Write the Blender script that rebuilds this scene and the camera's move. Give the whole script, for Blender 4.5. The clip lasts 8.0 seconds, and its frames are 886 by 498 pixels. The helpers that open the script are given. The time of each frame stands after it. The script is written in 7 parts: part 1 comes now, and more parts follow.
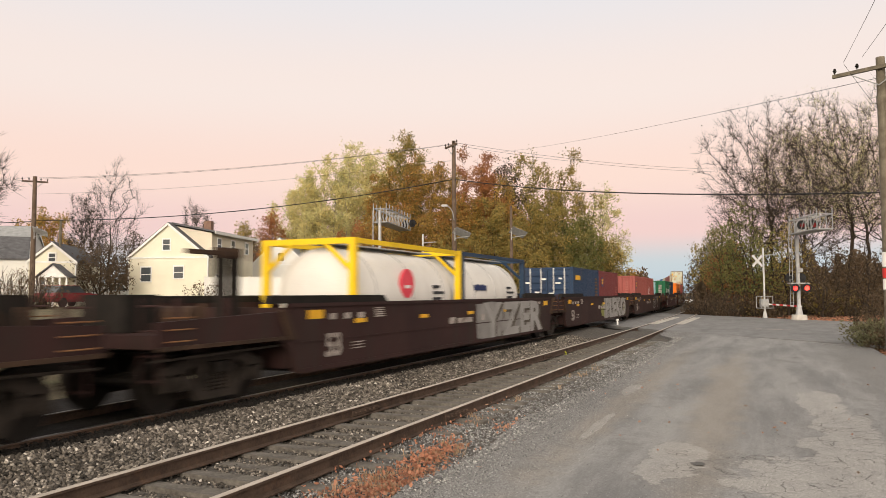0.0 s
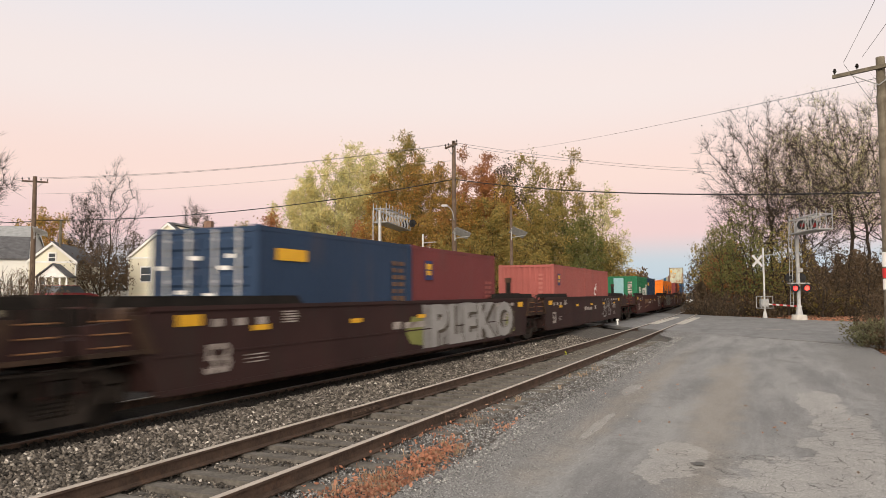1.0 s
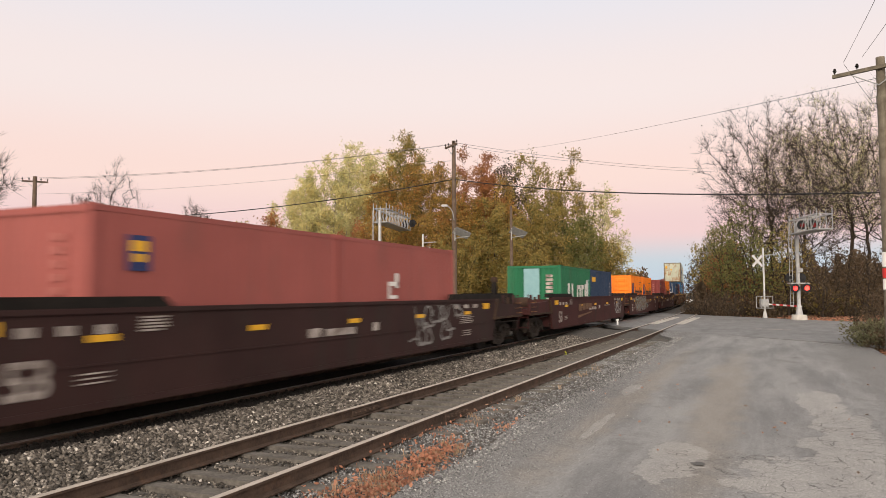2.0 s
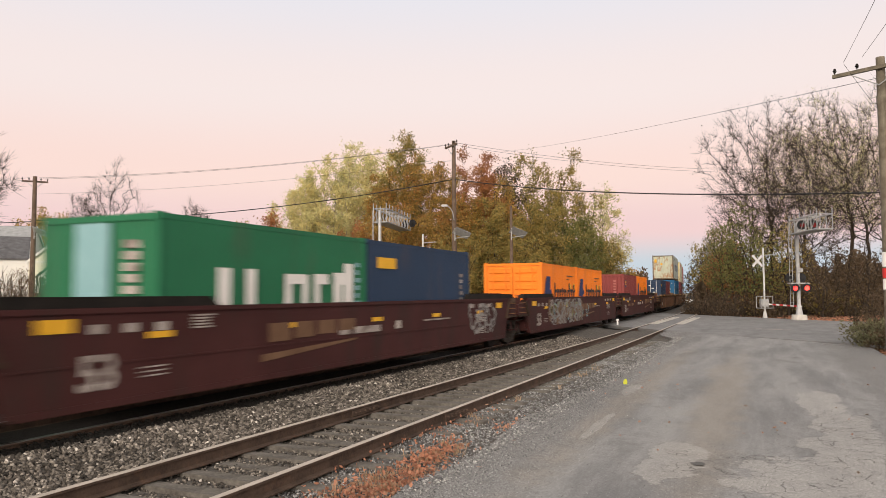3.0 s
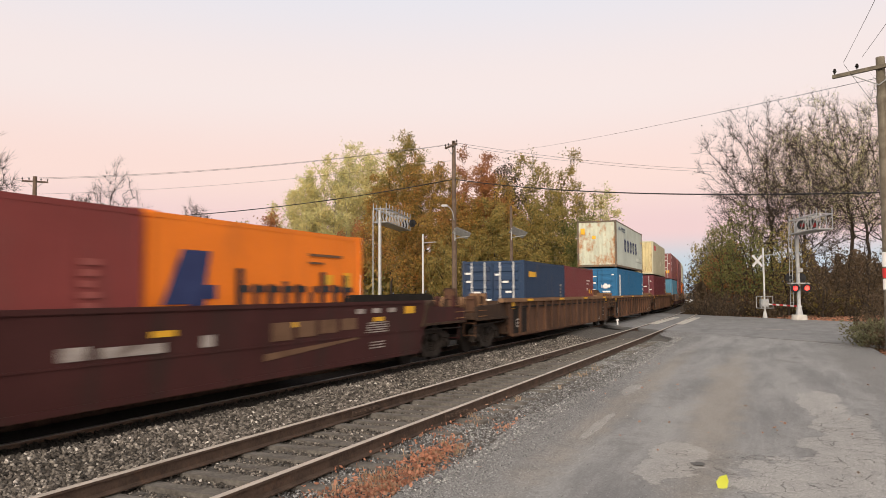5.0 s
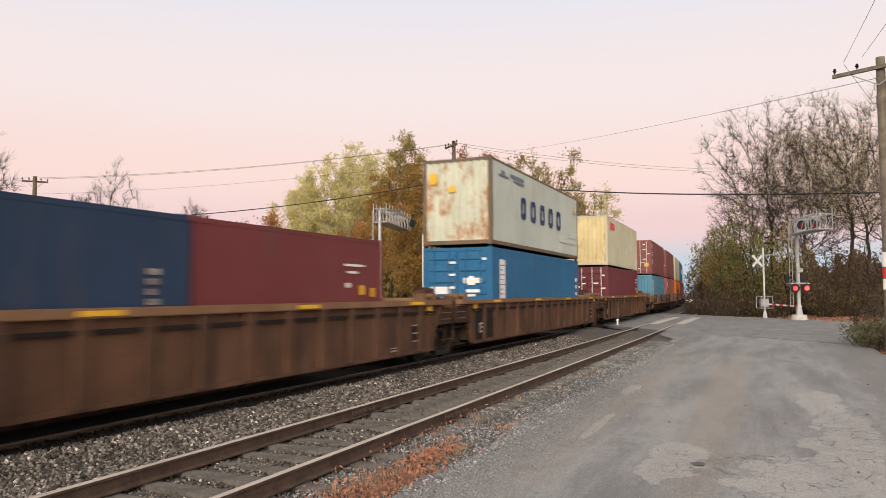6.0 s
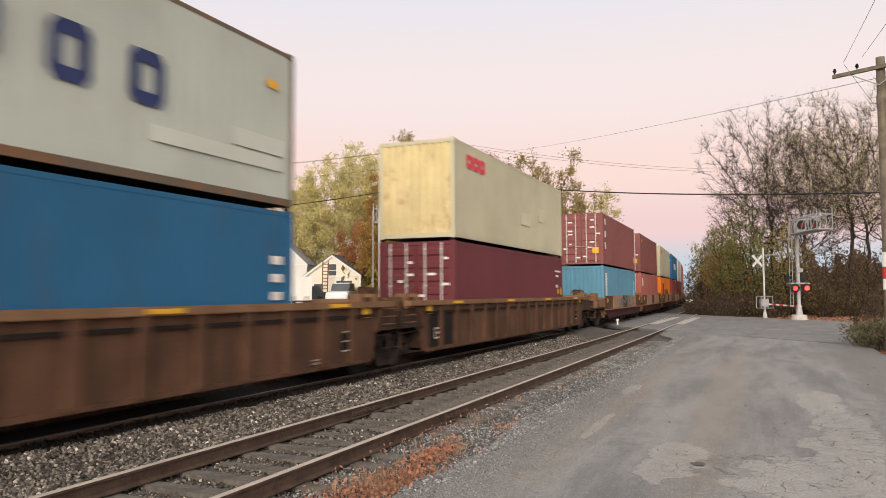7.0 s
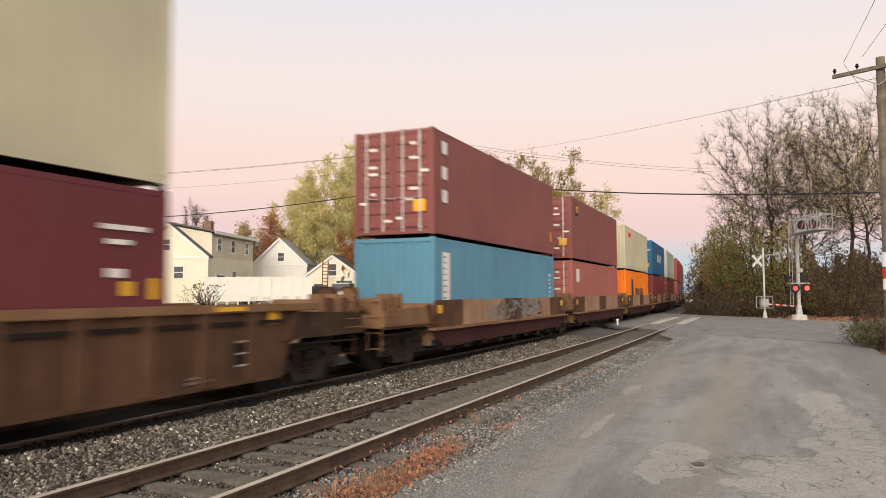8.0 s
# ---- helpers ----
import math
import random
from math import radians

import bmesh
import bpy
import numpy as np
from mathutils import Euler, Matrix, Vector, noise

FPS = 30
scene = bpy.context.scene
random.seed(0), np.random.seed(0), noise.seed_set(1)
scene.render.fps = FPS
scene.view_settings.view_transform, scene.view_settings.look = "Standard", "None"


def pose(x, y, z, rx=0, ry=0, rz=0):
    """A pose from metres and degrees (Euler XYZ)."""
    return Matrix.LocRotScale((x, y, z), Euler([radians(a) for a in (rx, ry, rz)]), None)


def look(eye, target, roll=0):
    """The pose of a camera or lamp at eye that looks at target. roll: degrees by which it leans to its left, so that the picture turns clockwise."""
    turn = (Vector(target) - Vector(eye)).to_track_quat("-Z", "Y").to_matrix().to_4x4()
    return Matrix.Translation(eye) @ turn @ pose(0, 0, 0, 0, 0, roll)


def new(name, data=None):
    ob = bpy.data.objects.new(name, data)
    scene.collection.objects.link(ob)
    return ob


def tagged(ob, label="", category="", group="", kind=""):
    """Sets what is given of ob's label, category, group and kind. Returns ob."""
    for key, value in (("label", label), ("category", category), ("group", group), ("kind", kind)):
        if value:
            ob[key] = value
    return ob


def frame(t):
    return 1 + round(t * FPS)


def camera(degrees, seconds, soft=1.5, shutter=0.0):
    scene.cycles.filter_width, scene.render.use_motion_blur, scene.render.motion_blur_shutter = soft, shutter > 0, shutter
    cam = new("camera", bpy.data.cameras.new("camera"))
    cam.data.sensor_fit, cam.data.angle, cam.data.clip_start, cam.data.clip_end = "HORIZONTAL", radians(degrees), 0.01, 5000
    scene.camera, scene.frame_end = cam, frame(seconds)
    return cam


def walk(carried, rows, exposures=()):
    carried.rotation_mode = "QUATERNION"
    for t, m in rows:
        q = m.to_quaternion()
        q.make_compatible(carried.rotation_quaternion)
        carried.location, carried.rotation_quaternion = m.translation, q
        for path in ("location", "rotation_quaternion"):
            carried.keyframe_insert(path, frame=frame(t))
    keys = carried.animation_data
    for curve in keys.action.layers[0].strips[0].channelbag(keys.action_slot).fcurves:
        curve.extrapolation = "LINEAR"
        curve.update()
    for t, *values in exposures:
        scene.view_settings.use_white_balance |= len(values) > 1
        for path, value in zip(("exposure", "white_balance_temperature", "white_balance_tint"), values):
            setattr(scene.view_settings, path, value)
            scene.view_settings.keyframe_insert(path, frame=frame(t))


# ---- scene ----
cam = camera(62.34, 8.0, soft=0.8, shutter=0.34)
EYE = Vector((0.0, 0.0, 1.786))
YAW, TILT = 0.4123, 0.0613
AIM = EYE + Vector((math.cos(YAW) * math.cos(TILT), math.sin(YAW) * math.cos(TILT), math.sin(TILT)))
walk(cam, [(0.0, look(EYE, AIM, -0.30)), (8.0, look(EYE, AIM, -0.30))],
     [(0.0, -0.02, 6680, 8), (0.7, -0.02, 6480, 8), (1.5, -0.02, 6450, 10), (4.7, -0.02, 6450, 10), (6.5, -0.02, 6350, 11), (8.0, -0.02, 6550, 9)])

# ---- world and light ----
world = bpy.data.worlds.new("dusk_sky")
scene.world = world
world.use_nodes = True
wn, wl = world.node_tree.nodes, world.node_tree.links
wn.clear()


def wnode(kind, **values):
    n = wn.new(kind)
    for k, v in values.items():
        n.inputs[k].default_value = v
    return n


tc = wn.new("ShaderNodeTexCoord")
sep = wn.new("ShaderNodeSeparateXYZ")
wl.new(tc.outputs["Generated"], sep.inputs[0])
# colour by height above the horizon: blue earth shadow, pink belt, pale lavender above
ramp = wn.new("ShaderNodeValToRGB")
ramp.color_ramp.interpolation = "EASE"
stops = [(0.0, (0.50, 0.64, 0.76)), (0.035, (0.55, 0.66, 0.75)), (0.085, (0.87, 0.62, 0.64)), (0.16, (0.97, 0.72, 0.66)),
         (0.27, (0.94, 0.80, 0.77)), (0.42, (0.81, 0.80, 0.86)), (0.62, (0.56, 0.58, 0.64)), (1.0, (0.42, 0.46, 0.53))]
while len(ramp.color_ramp.elements) < len(stops):
    ramp.color_ramp.elements.new(0.5)
for e, (p, c) in zip(ramp.color_ramp.elements, stops):
    e.position, e.color = p, (*c, 1)
wl.new(sep.outputs["Z"], ramp.inputs["Fac"])
# the sky grows brighter and warmer towards the set sun
glow = wn.new("ShaderNodeVectorMath")
glow.operation = "DOT_PRODUCT"
glow.inputs[1].default_value = (-0.93, -0.25, 0.27)
wl.new(tc.outputs["Generated"], glow.inputs[0])
glow_range = wn.new("ShaderNodeMapRange")
glow_range.interpolation_type = "SMOOTHSTEP"
for k, v in (("From Min", -0.4), ("From Max", 1.0), ("To Min", 0.0), ("To Max", 1.0)):
    glow_range.inputs[k].default_value = v
wl.new(glow.outputs["Value"], glow_range.inputs["Value"])
warm = wn.new("ShaderNodeMix")
warm.data_type, warm.blend_type = "RGBA", "MIX"
warm.inputs["B"].default_value = (1.75, 1.5, 1.25, 1)
wl.new(glow_range.outputs["Result"], warm.inputs["Factor"])
wl.new(ramp.outputs["Color"], warm.inputs["A"])
dusk = wnode("ShaderNodeBackground", Strength=0.97)
wl.new(warm.outputs["Result"], dusk.inputs["Color"])
nishita = wn.new("ShaderNodeTexSky")
nishita.sky_type, nishita.sun_disc = "NISHITA", False
nishita.sun_elevation, nishita.sun_rotation = radians(2.0), radians(-105)
air = wnode("ShaderNodeBackground", Strength=0.03)
wl.new(nishita.outputs["Color"], air.inputs["Color"])
both = wn.new("ShaderNodeAddShader")
wl.new(dusk.outputs[0], both.inputs[0])
wl.new(air.outputs[0], both.inputs[1])
out = wn.new("ShaderNodeOutputWorld")
wl.new(both.outputs[0], out.inputs["Surface"])

sun = new("low_sun_glow", bpy.data.lights.new("low_sun_glow", "SUN"))
sun.data.energy, sun.data.angle, sun.data.color = 2.6, radians(28), (1.0, 0.89, 0.77)
sun.matrix_basis = look((-90, -17, 30), (0, 0, 0))
scene.view_settings.exposure = 0.0

# ---- materials ----


def surf(name, a, b, scale=3.0, rough=0.7, bump=0.15, metal=0.0, streak=0.0, dirt=None, amount=0.5, fine=40.0, dirt_at=0.55, grit=0.5, along_x=1.0):
    """A two-scale noise between colours a and b, with fine relief; dirt: a third colour in stains (drawn out downwards by streak)."""
    m = bpy.data.materials.new(name)
    m.use_nodes = True
    n, l = m.node_tree.nodes, m.node_tree.links
    p = n["Principled BSDF"]
    p.inputs["Roughness"].default_value, p.inputs["Metallic"].default_value = rough, metal
    p.inputs["Specular IOR Level"].default_value = 0.5 if rough < 0.5 else 0.18
    t = n.new("ShaderNodeTexCoord")
    n1 = n.new("ShaderNodeTexNoise")
    n1.inputs["Scale"].default_value, n1.inputs["Detail"].default_value, n1.inputs["Roughness"].default_value = scale, 12 if grit > 0.5 else 6, grit
    n2 = n.new("ShaderNodeTexNoise")
    n2.inputs["Scale"].default_value, n2.inputs["Detail"].default_value = fine, 3
    lie = n.new("ShaderNodeMapping")
    lie.inputs["Scale"].default_value = (along_x, 1, 1)
    l.new(t.outputs["Object"], lie.inputs["Vector"])
    l.new(lie.outputs[0], n1.inputs["Vector"])
    l.new(t.outputs["Object"], n2.inputs["Vector"])
    add = n.new("ShaderNodeMath")
    add.operation = "MULTIPLY_ADD"
    add.inputs[1].default_value = 0.45
    l.new(n2.outputs["Fac"], add.inputs[0])
    l.new(n1.outputs["Fac"], add.inputs[2])
    rng = n.new("ShaderNodeMapRange")
    rng.inputs["From Min"].default_value, rng.inputs["From Max"].default_value = 0.5, 0.95
    l.new(add.outputs[0], rng.inputs["Value"])
    mix = n.new("ShaderNodeMix")
    mix.data_type = "RGBA"
    mix.inputs["A"].default_value, mix.inputs["B"].default_value = (*a, 1), (*b, 1)
    l.new(rng.outputs["Result"], mix.inputs["Factor"])
    last = mix.outputs["Result"]
    if dirt:
        mp = n.new("ShaderNodeMapping")
        mp.inputs["Scale"].default_value = (along_x, 1, 1 - 0.9 * streak)
        l.new(t.outputs["Object"], mp.inputs["Vector"])
        n3 = n.new("ShaderNodeTexNoise")
        n3.inputs["Scale"].default_value, n3.inputs["Detail"].default_value = scale * (0.6 + 2.2 * streak), 8
        n3.inputs["Roughness"].default_value = 0.65
        l.new(mp.outputs[0], n3.inputs["Vector"])
        r3 = n.new("ShaderNodeMapRange")
        r3.inputs["From Min"].default_value, r3.inputs["From Max"].default_value = dirt_at, dirt_at + 0.16
        r3.inputs["To Max"].default_value = amount
        l.new(n3.outputs["Fac"], r3.inputs["Value"])
        m3 = n.new("ShaderNodeMix")
        m3.data_type = "RGBA"
        m3.inputs["B"].default_value = (*dirt, 1)
        l.new(r3.outputs["Result"], m3.inputs["Factor"])
        l.new(last, m3.inputs["A"])
        last = m3.outputs["Result"]
    l.new(last, p.inputs["Base Color"])
    if bump:
        bp = n.new("ShaderNodeBump")
        bp.inputs["Strength"].default_value, bp.inputs["Distance"].default_value = bump, 0.02
        l.new(add.outputs[0], bp.inputs["Height"])
        l.new(bp.outputs[0], p.inputs["Normal"])
    return m


def glowing(name, colour, strength):
    m = bpy.data.materials.new(name)
    m.use_nodes = True
    p = m.node_tree.nodes["Principled BSDF"]
    p.inputs["Base Color"].default_value = (*colour, 1)
    p.inputs["Emission Color"].default_value, p.inputs["Emission Strength"].default_value = (*colour, 1), strength
    return m


def foliage(name, *colours):
    m = bpy.data.materials.new(name)
    m.use_nodes = True
    n, l = m.node_tree.nodes, m.node_tree.links
    p = n["Principled BSDF"]
    p.inputs["Roughness"].default_value = 0.65
    g = n.new("ShaderNodeNewGeometry")
    r = n.new("ShaderNodeValToRGB")
    while len(r.color_ramp.elements) < len(colours):
        r.color_ramp.elements.new(0.5)
    for i, (e, c) in enumerate(zip(r.color_ramp.elements, colours)):
        e.position, e.color = i / (len(colours) - 1), (*c, 1)
    where = n.new("ShaderNodeTexCoord")
    clump = n.new("ShaderNodeTexNoise")
    clump.inputs["Scale"].default_value, clump.inputs["Detail"].default_value = 0.55, 4
    l.new(where.outputs["Object"], clump.inputs["Vector"])
    spread = n.new("ShaderNodeMapRange")
    spread.inputs["From Min"].default_value, spread.inputs["From Max"].default_value = 0.32, 0.68
    l.new(clump.outputs["Fac"], spread.inputs["Value"])
    both_ways = n.new("ShaderNodeMix")
    both_ways.inputs["Factor"].default_value = 0.5
    l.new(g.outputs["Random Per Island"], both_ways.inputs["A"])
    l.new(spread.outputs["Result"], both_ways.inputs["B"])
    l.new(both_ways.outputs["Result"], r.inputs["Fac"])
    l.new(r.outputs["Color"], p.inputs["Base Color"])
    tr = n.new("ShaderNodeBsdfTranslucent")
    l.new(r.outputs["Color"], tr.inputs["Color"])
    mx = n.new("ShaderNodeMixShader")
    mx.inputs["Fac"].default_value = 0.4
    l.new(p.outputs[0], mx.inputs[1])
    l.new(tr.outputs[0], mx.inputs[2])
    l.new(mx.outputs[0], n["Material Output"].inputs["Surface"])
    return m


def stone_material(name, ramp):
    """Broken stone: a tone for each stone, mottled, most of them dull and a few pale."""
    m = bpy.data.materials.new(name)
    m.use_nodes = True
    n, l = m.node_tree.nodes, m.node_tree.links
    p = n["Principled BSDF"]
    p.inputs["Roughness"].default_value, p.inputs["Specular IOR Level"].default_value = 0.9, 0.15
    g = n.new("ShaderNodeNewGeometry")
    r = n.new("ShaderNodeValToRGB")
    while len(r.color_ramp.elements) < len(ramp):
        r.color_ramp.elements.new(0.5)
    for e, (at_pos, c) in zip(r.color_ramp.elements, ramp):
        e.position, e.color = at_pos, (*c, 1)
    l.new(g.outputs["Random Per Island"], r.inputs["Fac"])
    t = n.new("ShaderNodeTexCoord")
    mot = n.new("ShaderNodeTexNoise")
    mot.inputs["Scale"].default_value, mot.inputs["Detail"].default_value = 45, 4
    l.new(t.outputs["Object"], mot.inputs["Vector"])
    big = n.new("ShaderNodeTexNoise")
    big.inputs["Scale"].default_value, big.inputs["Detail"].default_value = 0.7, 3
    l.new(t.outputs["Object"], big.inputs["Vector"])
    total = n.new("ShaderNodeMath")
    total.operation = "MULTIPLY"
    l.new(mot.outputs["Fac"], total.inputs[0])
    l.new(big.outputs["Fac"], total.inputs[1])
    rng = n.new("ShaderNodeMapRange")
    for k, v in (("From Min", 0.1), ("From Max", 0.42), ("To Min", 0.6), ("To Max", 1.3)):
        rng.inputs[k].default_value = v
    l.new(total.outputs[0], rng.inputs["Value"])
    sc = n.new("ShaderNodeVectorMath")
    sc.operation = "SCALE"
    l.new(r.outputs["Color"], sc.inputs[0])
    l.new(rng.outputs["Result"], sc.inputs["Scale"])
    l.new(sc.outputs[0], p.inputs["Base Color"])
    bp = n.new("ShaderNodeBump")
    bp.inputs["Strength"].default_value, bp.inputs["Distance"].default_value = 0.3, 0.01
    l.new(mot.outputs["Fac"], bp.inputs["Height"])
    l.new(bp.outputs[0], p.inputs["Normal"])
    return m


# worn places of the service road: centre and half axes, along and across the road
PALE_WORN = ((9.0, 1.05, 1.15, 0.34), (14.6, -0.85, 1.9, 0.36), (12.4, -1.0, 1.7, 0.40), (10.2, -1.0, 1.5, 0.55), (8.6, -0.55, 1.25, 0.85), (15.2, 2.5, 1.0, 0.13), (11.0, 2.3, 1.3, 0.07))
CRAZED = ((8.7, -0.25, 1.6, 1.0), (11.2, -1.2, 2.4, 0.65), (9.0, 0.9, 1.0, 0.3))
WHEEL_TRACKS = ((15.0, 0.75, 9.0, 0.36), (16.0, 2.35, 9.0, 0.30), (19.5, 1.05, 1.6, 0.25))


def asphalt_material():
    """Old asphalt: fine aggregate, dull streaks along the road, tan wheel tracks, pale worn places, crazing and gritty dark edges."""
    m = bpy.data.materials.new("worn_asphalt")
    m.use_nodes = True
    n, l = m.node_tree.nodes, m.node_tree.links
    p = n["Principled BSDF"]
    p.inputs["Roughness"].default_value, p.inputs["Specular IOR Level"].default_value = 0.88, 0.2
    co = n.new("ShaderNodeTexCoord").outputs["Object"]

    def num(op, a, b=None, c=None):
        q = n.new("ShaderNodeMath")
        q.operation = op
        for i, v in enumerate((a, b, c)):
            if v is None:
                continue
            if isinstance(v, (int, float)):
                q.inputs[i].default_value = v
            else:
                l.new(v, q.inputs[i])
        return q.outputs[0]

    def mapped(scale, shift=(0, 0, 0)):
        q = n.new("ShaderNodeMapping")
        q.inputs["Scale"].default_value, q.inputs["Location"].default_value = scale, shift
        l.new(co, q.inputs["Vector"])
        return q.outputs[0]

    def cloud(scale, detail, rough=0.55, stretch=(1, 1, 1)):
        q = n.new("ShaderNodeTexNoise")
        q.inputs["Scale"].default_value, q.inputs["Detail"].default_value, q.inputs["Roughness"].default_value = scale, detail, rough
        l.new(mapped(stretch), q.inputs["Vector"])
        return q.outputs["Fac"]

    def step(v, a, b, to=1.0):
        q = n.new("ShaderNodeMapRange")
        q.interpolation_type = "SMOOTHSTEP"
        q.inputs["From Min"].default_value, q.inputs["From Max"].default_value, q.inputs["To Max"].default_value = a, b, to
        l.new(v, q.inputs["Value"])
        return q.outputs["Result"]

    def blend(fac, a, b):
        q = n.new("ShaderNodeMix")
        q.data_type = "RGBA"
        l.new(fac, q.inputs["Factor"])
        for key, v in (("A", a), ("B", b)):
            if isinstance(v, tuple):
                q.inputs[key].default_value = (*v, 1)
            else:
                l.new(v, q.inputs[key])
        return q.outputs["Result"]

    edge = num("ADD", num("MULTIPLY", num("SUBTRACT", cloud(1.6, 8, 0.62), 0.5), 2.1), num("MULTIPLY", num("SUBTRACT", cloud(9, 5), 0.5), 0.5))

    def within(ovals, soft):
        best = None
        for cx, cy, rx, ry in ovals:
            q = n.new("ShaderNodeVectorMath")
            q.operation = "LENGTH"
            l.new(mapped((1 / rx, 1 / ry, 0), (-cx / rx, -cy / ry, 0)), q.inputs[0])
            d = num("ADD", q.outputs["Value"], edge)
            best = d if best is None else num("MINIMUM", best, d)
        return step(num("MULTIPLY", best, -1.0), -1.0 - soft, -1.0 + soft)

    speck = n.new("ShaderNodeTexVoronoi")
    speck.inputs["Scale"].default_value = 85
    l.new(co, speck.inputs["Vector"])
    sepc = n.new("ShaderNodeSeparateColor")
    l.new(speck.outputs["Color"], sepc.inputs[0])
    grain = sepc.outputs[0]
    y = n.new("ShaderNodeSeparateXYZ")
    l.new(co, y.inputs[0])

    streak = cloud(1.1, 10, 0.68, (0.16, 1, 1))
    c = blend(step(streak, 0.33, 0.68), (0.160, 0.160, 0.163), (0.262, 0.262, 0.260))
    c = blend(num("MULTIPLY", within(WHEEL_TRACKS, 0.6), 0.55), c, (0.255, 0.228, 0.195))
    blot = step(cloud(0.9, 9, 0.7), 0.54, 0.72, 0.6)
    c = blend(blot, c, (0.135, 0.133, 0.132))
    pale = within(PALE_WORN, 0.05)
    c = blend(num("MULTIPLY", pale, num("MULTIPLY_ADD", cloud(3, 6, 0.6), 0.9, 0.15)), c, (0.335, 0.325, 0.312))
    # grit towards both edges
    grit_left = step(num("ADD", y.outputs["Y"], num("MULTIPLY", edge, 0.6)), 1.9, 3.3)
    grit_right = step(num("MULTIPLY", num("ADD", y.outputs["Y"], num("MULTIPLY", edge, 0.7)), -1.0), 1.3, 2.3)
    grit = num("MAXIMUM", grit_left, grit_right)
    c = blend(num("MULTIPLY", grit, 0.75), c, (0.155, 0.152, 0.148))
    # crazing where the surface has broken up
    warp = n.new("ShaderNodeVectorMath")
    warp.operation = "MULTIPLY_ADD"
    nz = n.new("ShaderNodeTexNoise")
    nz.inputs["Scale"].default_value, nz.inputs["Detail"].default_value = 3.5, 5
    l.new(co, nz.inputs["Vector"])
    l.new(nz.outputs["Color"], warp.inputs[0])
    warp.inputs[1].default_value = (0.35, 0.35, 0)
    l.new(co, warp.inputs[2])
    lines = None
    for sc, wide in ((1.5, 0.012), (4.2, 0.018)):
        v = n.new("ShaderNodeTexVoronoi")
        v.feature = "DISTANCE_TO_EDGE"
        v.inputs["Scale"].default_value = sc
        l.new(warp.outputs[0], v.inputs["Vector"])
        q = num("SUBTRACT", 1.0, step(v.outputs["Distance"], wide * 0.2, wide))
        lines = q if lines is None else num("MAXIMUM", lines, q)
    crack = num("MULTIPLY", num("MULTIPLY", lines, within(CRAZED, 0.35)), step(cloud(2.2, 4), 0.40, 0.55))
    rim = num("MULTIPLY", num("MULTIPLY", pale, num("SUBTRACT", 1.0, pale)), step(cloud(2.6, 3), 0.42, 0.58, 2.6))
    c = blend(num("MULTIPLY", num("MAXIMUM", crack, rim), 0.85), c, (0.085, 0.082, 0.078))
    # single stones of the aggregate, stronger in the grit
    tone = num("MULTIPLY_ADD", num("SUBTRACT", grain, 0.42), num("MULTIPLY_ADD", grit, 0.75, 0.42), 1.0)
    chip = num("MULTIPLY", step(grain, 0.965, 0.985), num("MULTIPLY_ADD", grit, 0.7, 0.3))
    out_c = n.new("ShaderNodeVectorMath")
    out_c.operation = "SCALE"
    l.new(c, out_c.inputs[0])
    l.new(num("ADD", tone, chip), out_c.inputs["Scale"])
    l.new(out_c.outputs[0], p.inputs["Base Color"])
    height = num("ADD", num("MULTIPLY_ADD", grain, 0.30, num("MULTIPLY", cloud(30, 4), 0.6)), num("MULTIPLY_ADD", pale, 0.35, num("MULTIPLY", crack, -1.2)))
    bp = n.new("ShaderNodeBump")
    bp.inputs["Strength"].default_value, bp.inputs["Distance"].default_value = 0.7, 0.012
    l.new(height, bp.inputs["Height"])
    l.new(bp.outputs[0], p.inputs["Normal"])
    return m


M = {}
M["dirt"] = surf("dirt_and_grass", (0.10, 0.085, 0.055), (0.17, 0.145, 0.09), 0.6, 0.95, 0.6, dirt=(0.06, 0.07, 0.03), amount=0.8)
M["asphalt"] = asphalt_material()
M["street"] = surf("street_asphalt", (0.135, 0.135, 0.138), (0.245, 0.245, 0.245), 1.0, 0.85, 0.3, dirt=(0.10, 0.10, 0.10), amount=0.5, fine=60, grit=0.75, along_x=0.4)
M["tar"] = surf("dark_crack_filler", (0.085, 0.083, 0.08), (0.12, 0.118, 0.115), 6, 0.8, 0.3)
M["bed"] = surf("ballast_bed", (0.055, 0.051, 0.047), (0.13, 0.12, 0.11), 9, 0.95, 0.8, fine=60)
M["stone"] = stone_material("ballast_stone", ((0.0, (0.035, 0.032, 0.029)), (0.45, (0.118, 0.104, 0.090)), (0.85, (0.225, 0.201, 0.176)), (0.97, (0.35, 0.315, 0.275)), (1.0, (0.65, 0.60, 0.55))))
# grease plus the shade under the train, both put into the colour
M["oily_shaded"] = surf("oil_and_shade_dark_ballast", (0.009, 0.008, 0.007), (0.024, 0.021, 0.019), 9, 0.95, 0.8, fine=60)
M["pebble"] = stone_material("bluish_gravel", ((0.0, (0.08, 0.08, 0.082)), (0.5, (0.215, 0.215, 0.217)), (0.90, (0.33, 0.33, 0.325)), (1.0, (0.52, 0.515, 0.50))))
M["rail"] = surf("rusty_rail", (0.050, 0.035, 0.028), (0.100, 0.068, 0.052), 5, 0.8, 0.4, 0.2, dirt=(0.15, 0.085, 0.055), amount=0.6)
M["rail_head"] = surf("worn_rail_head", (0.34, 0.30, 0.265), (0.52, 0.46, 0.41), 6, 0.5, 0.1, 0.0, along_x=0.15)
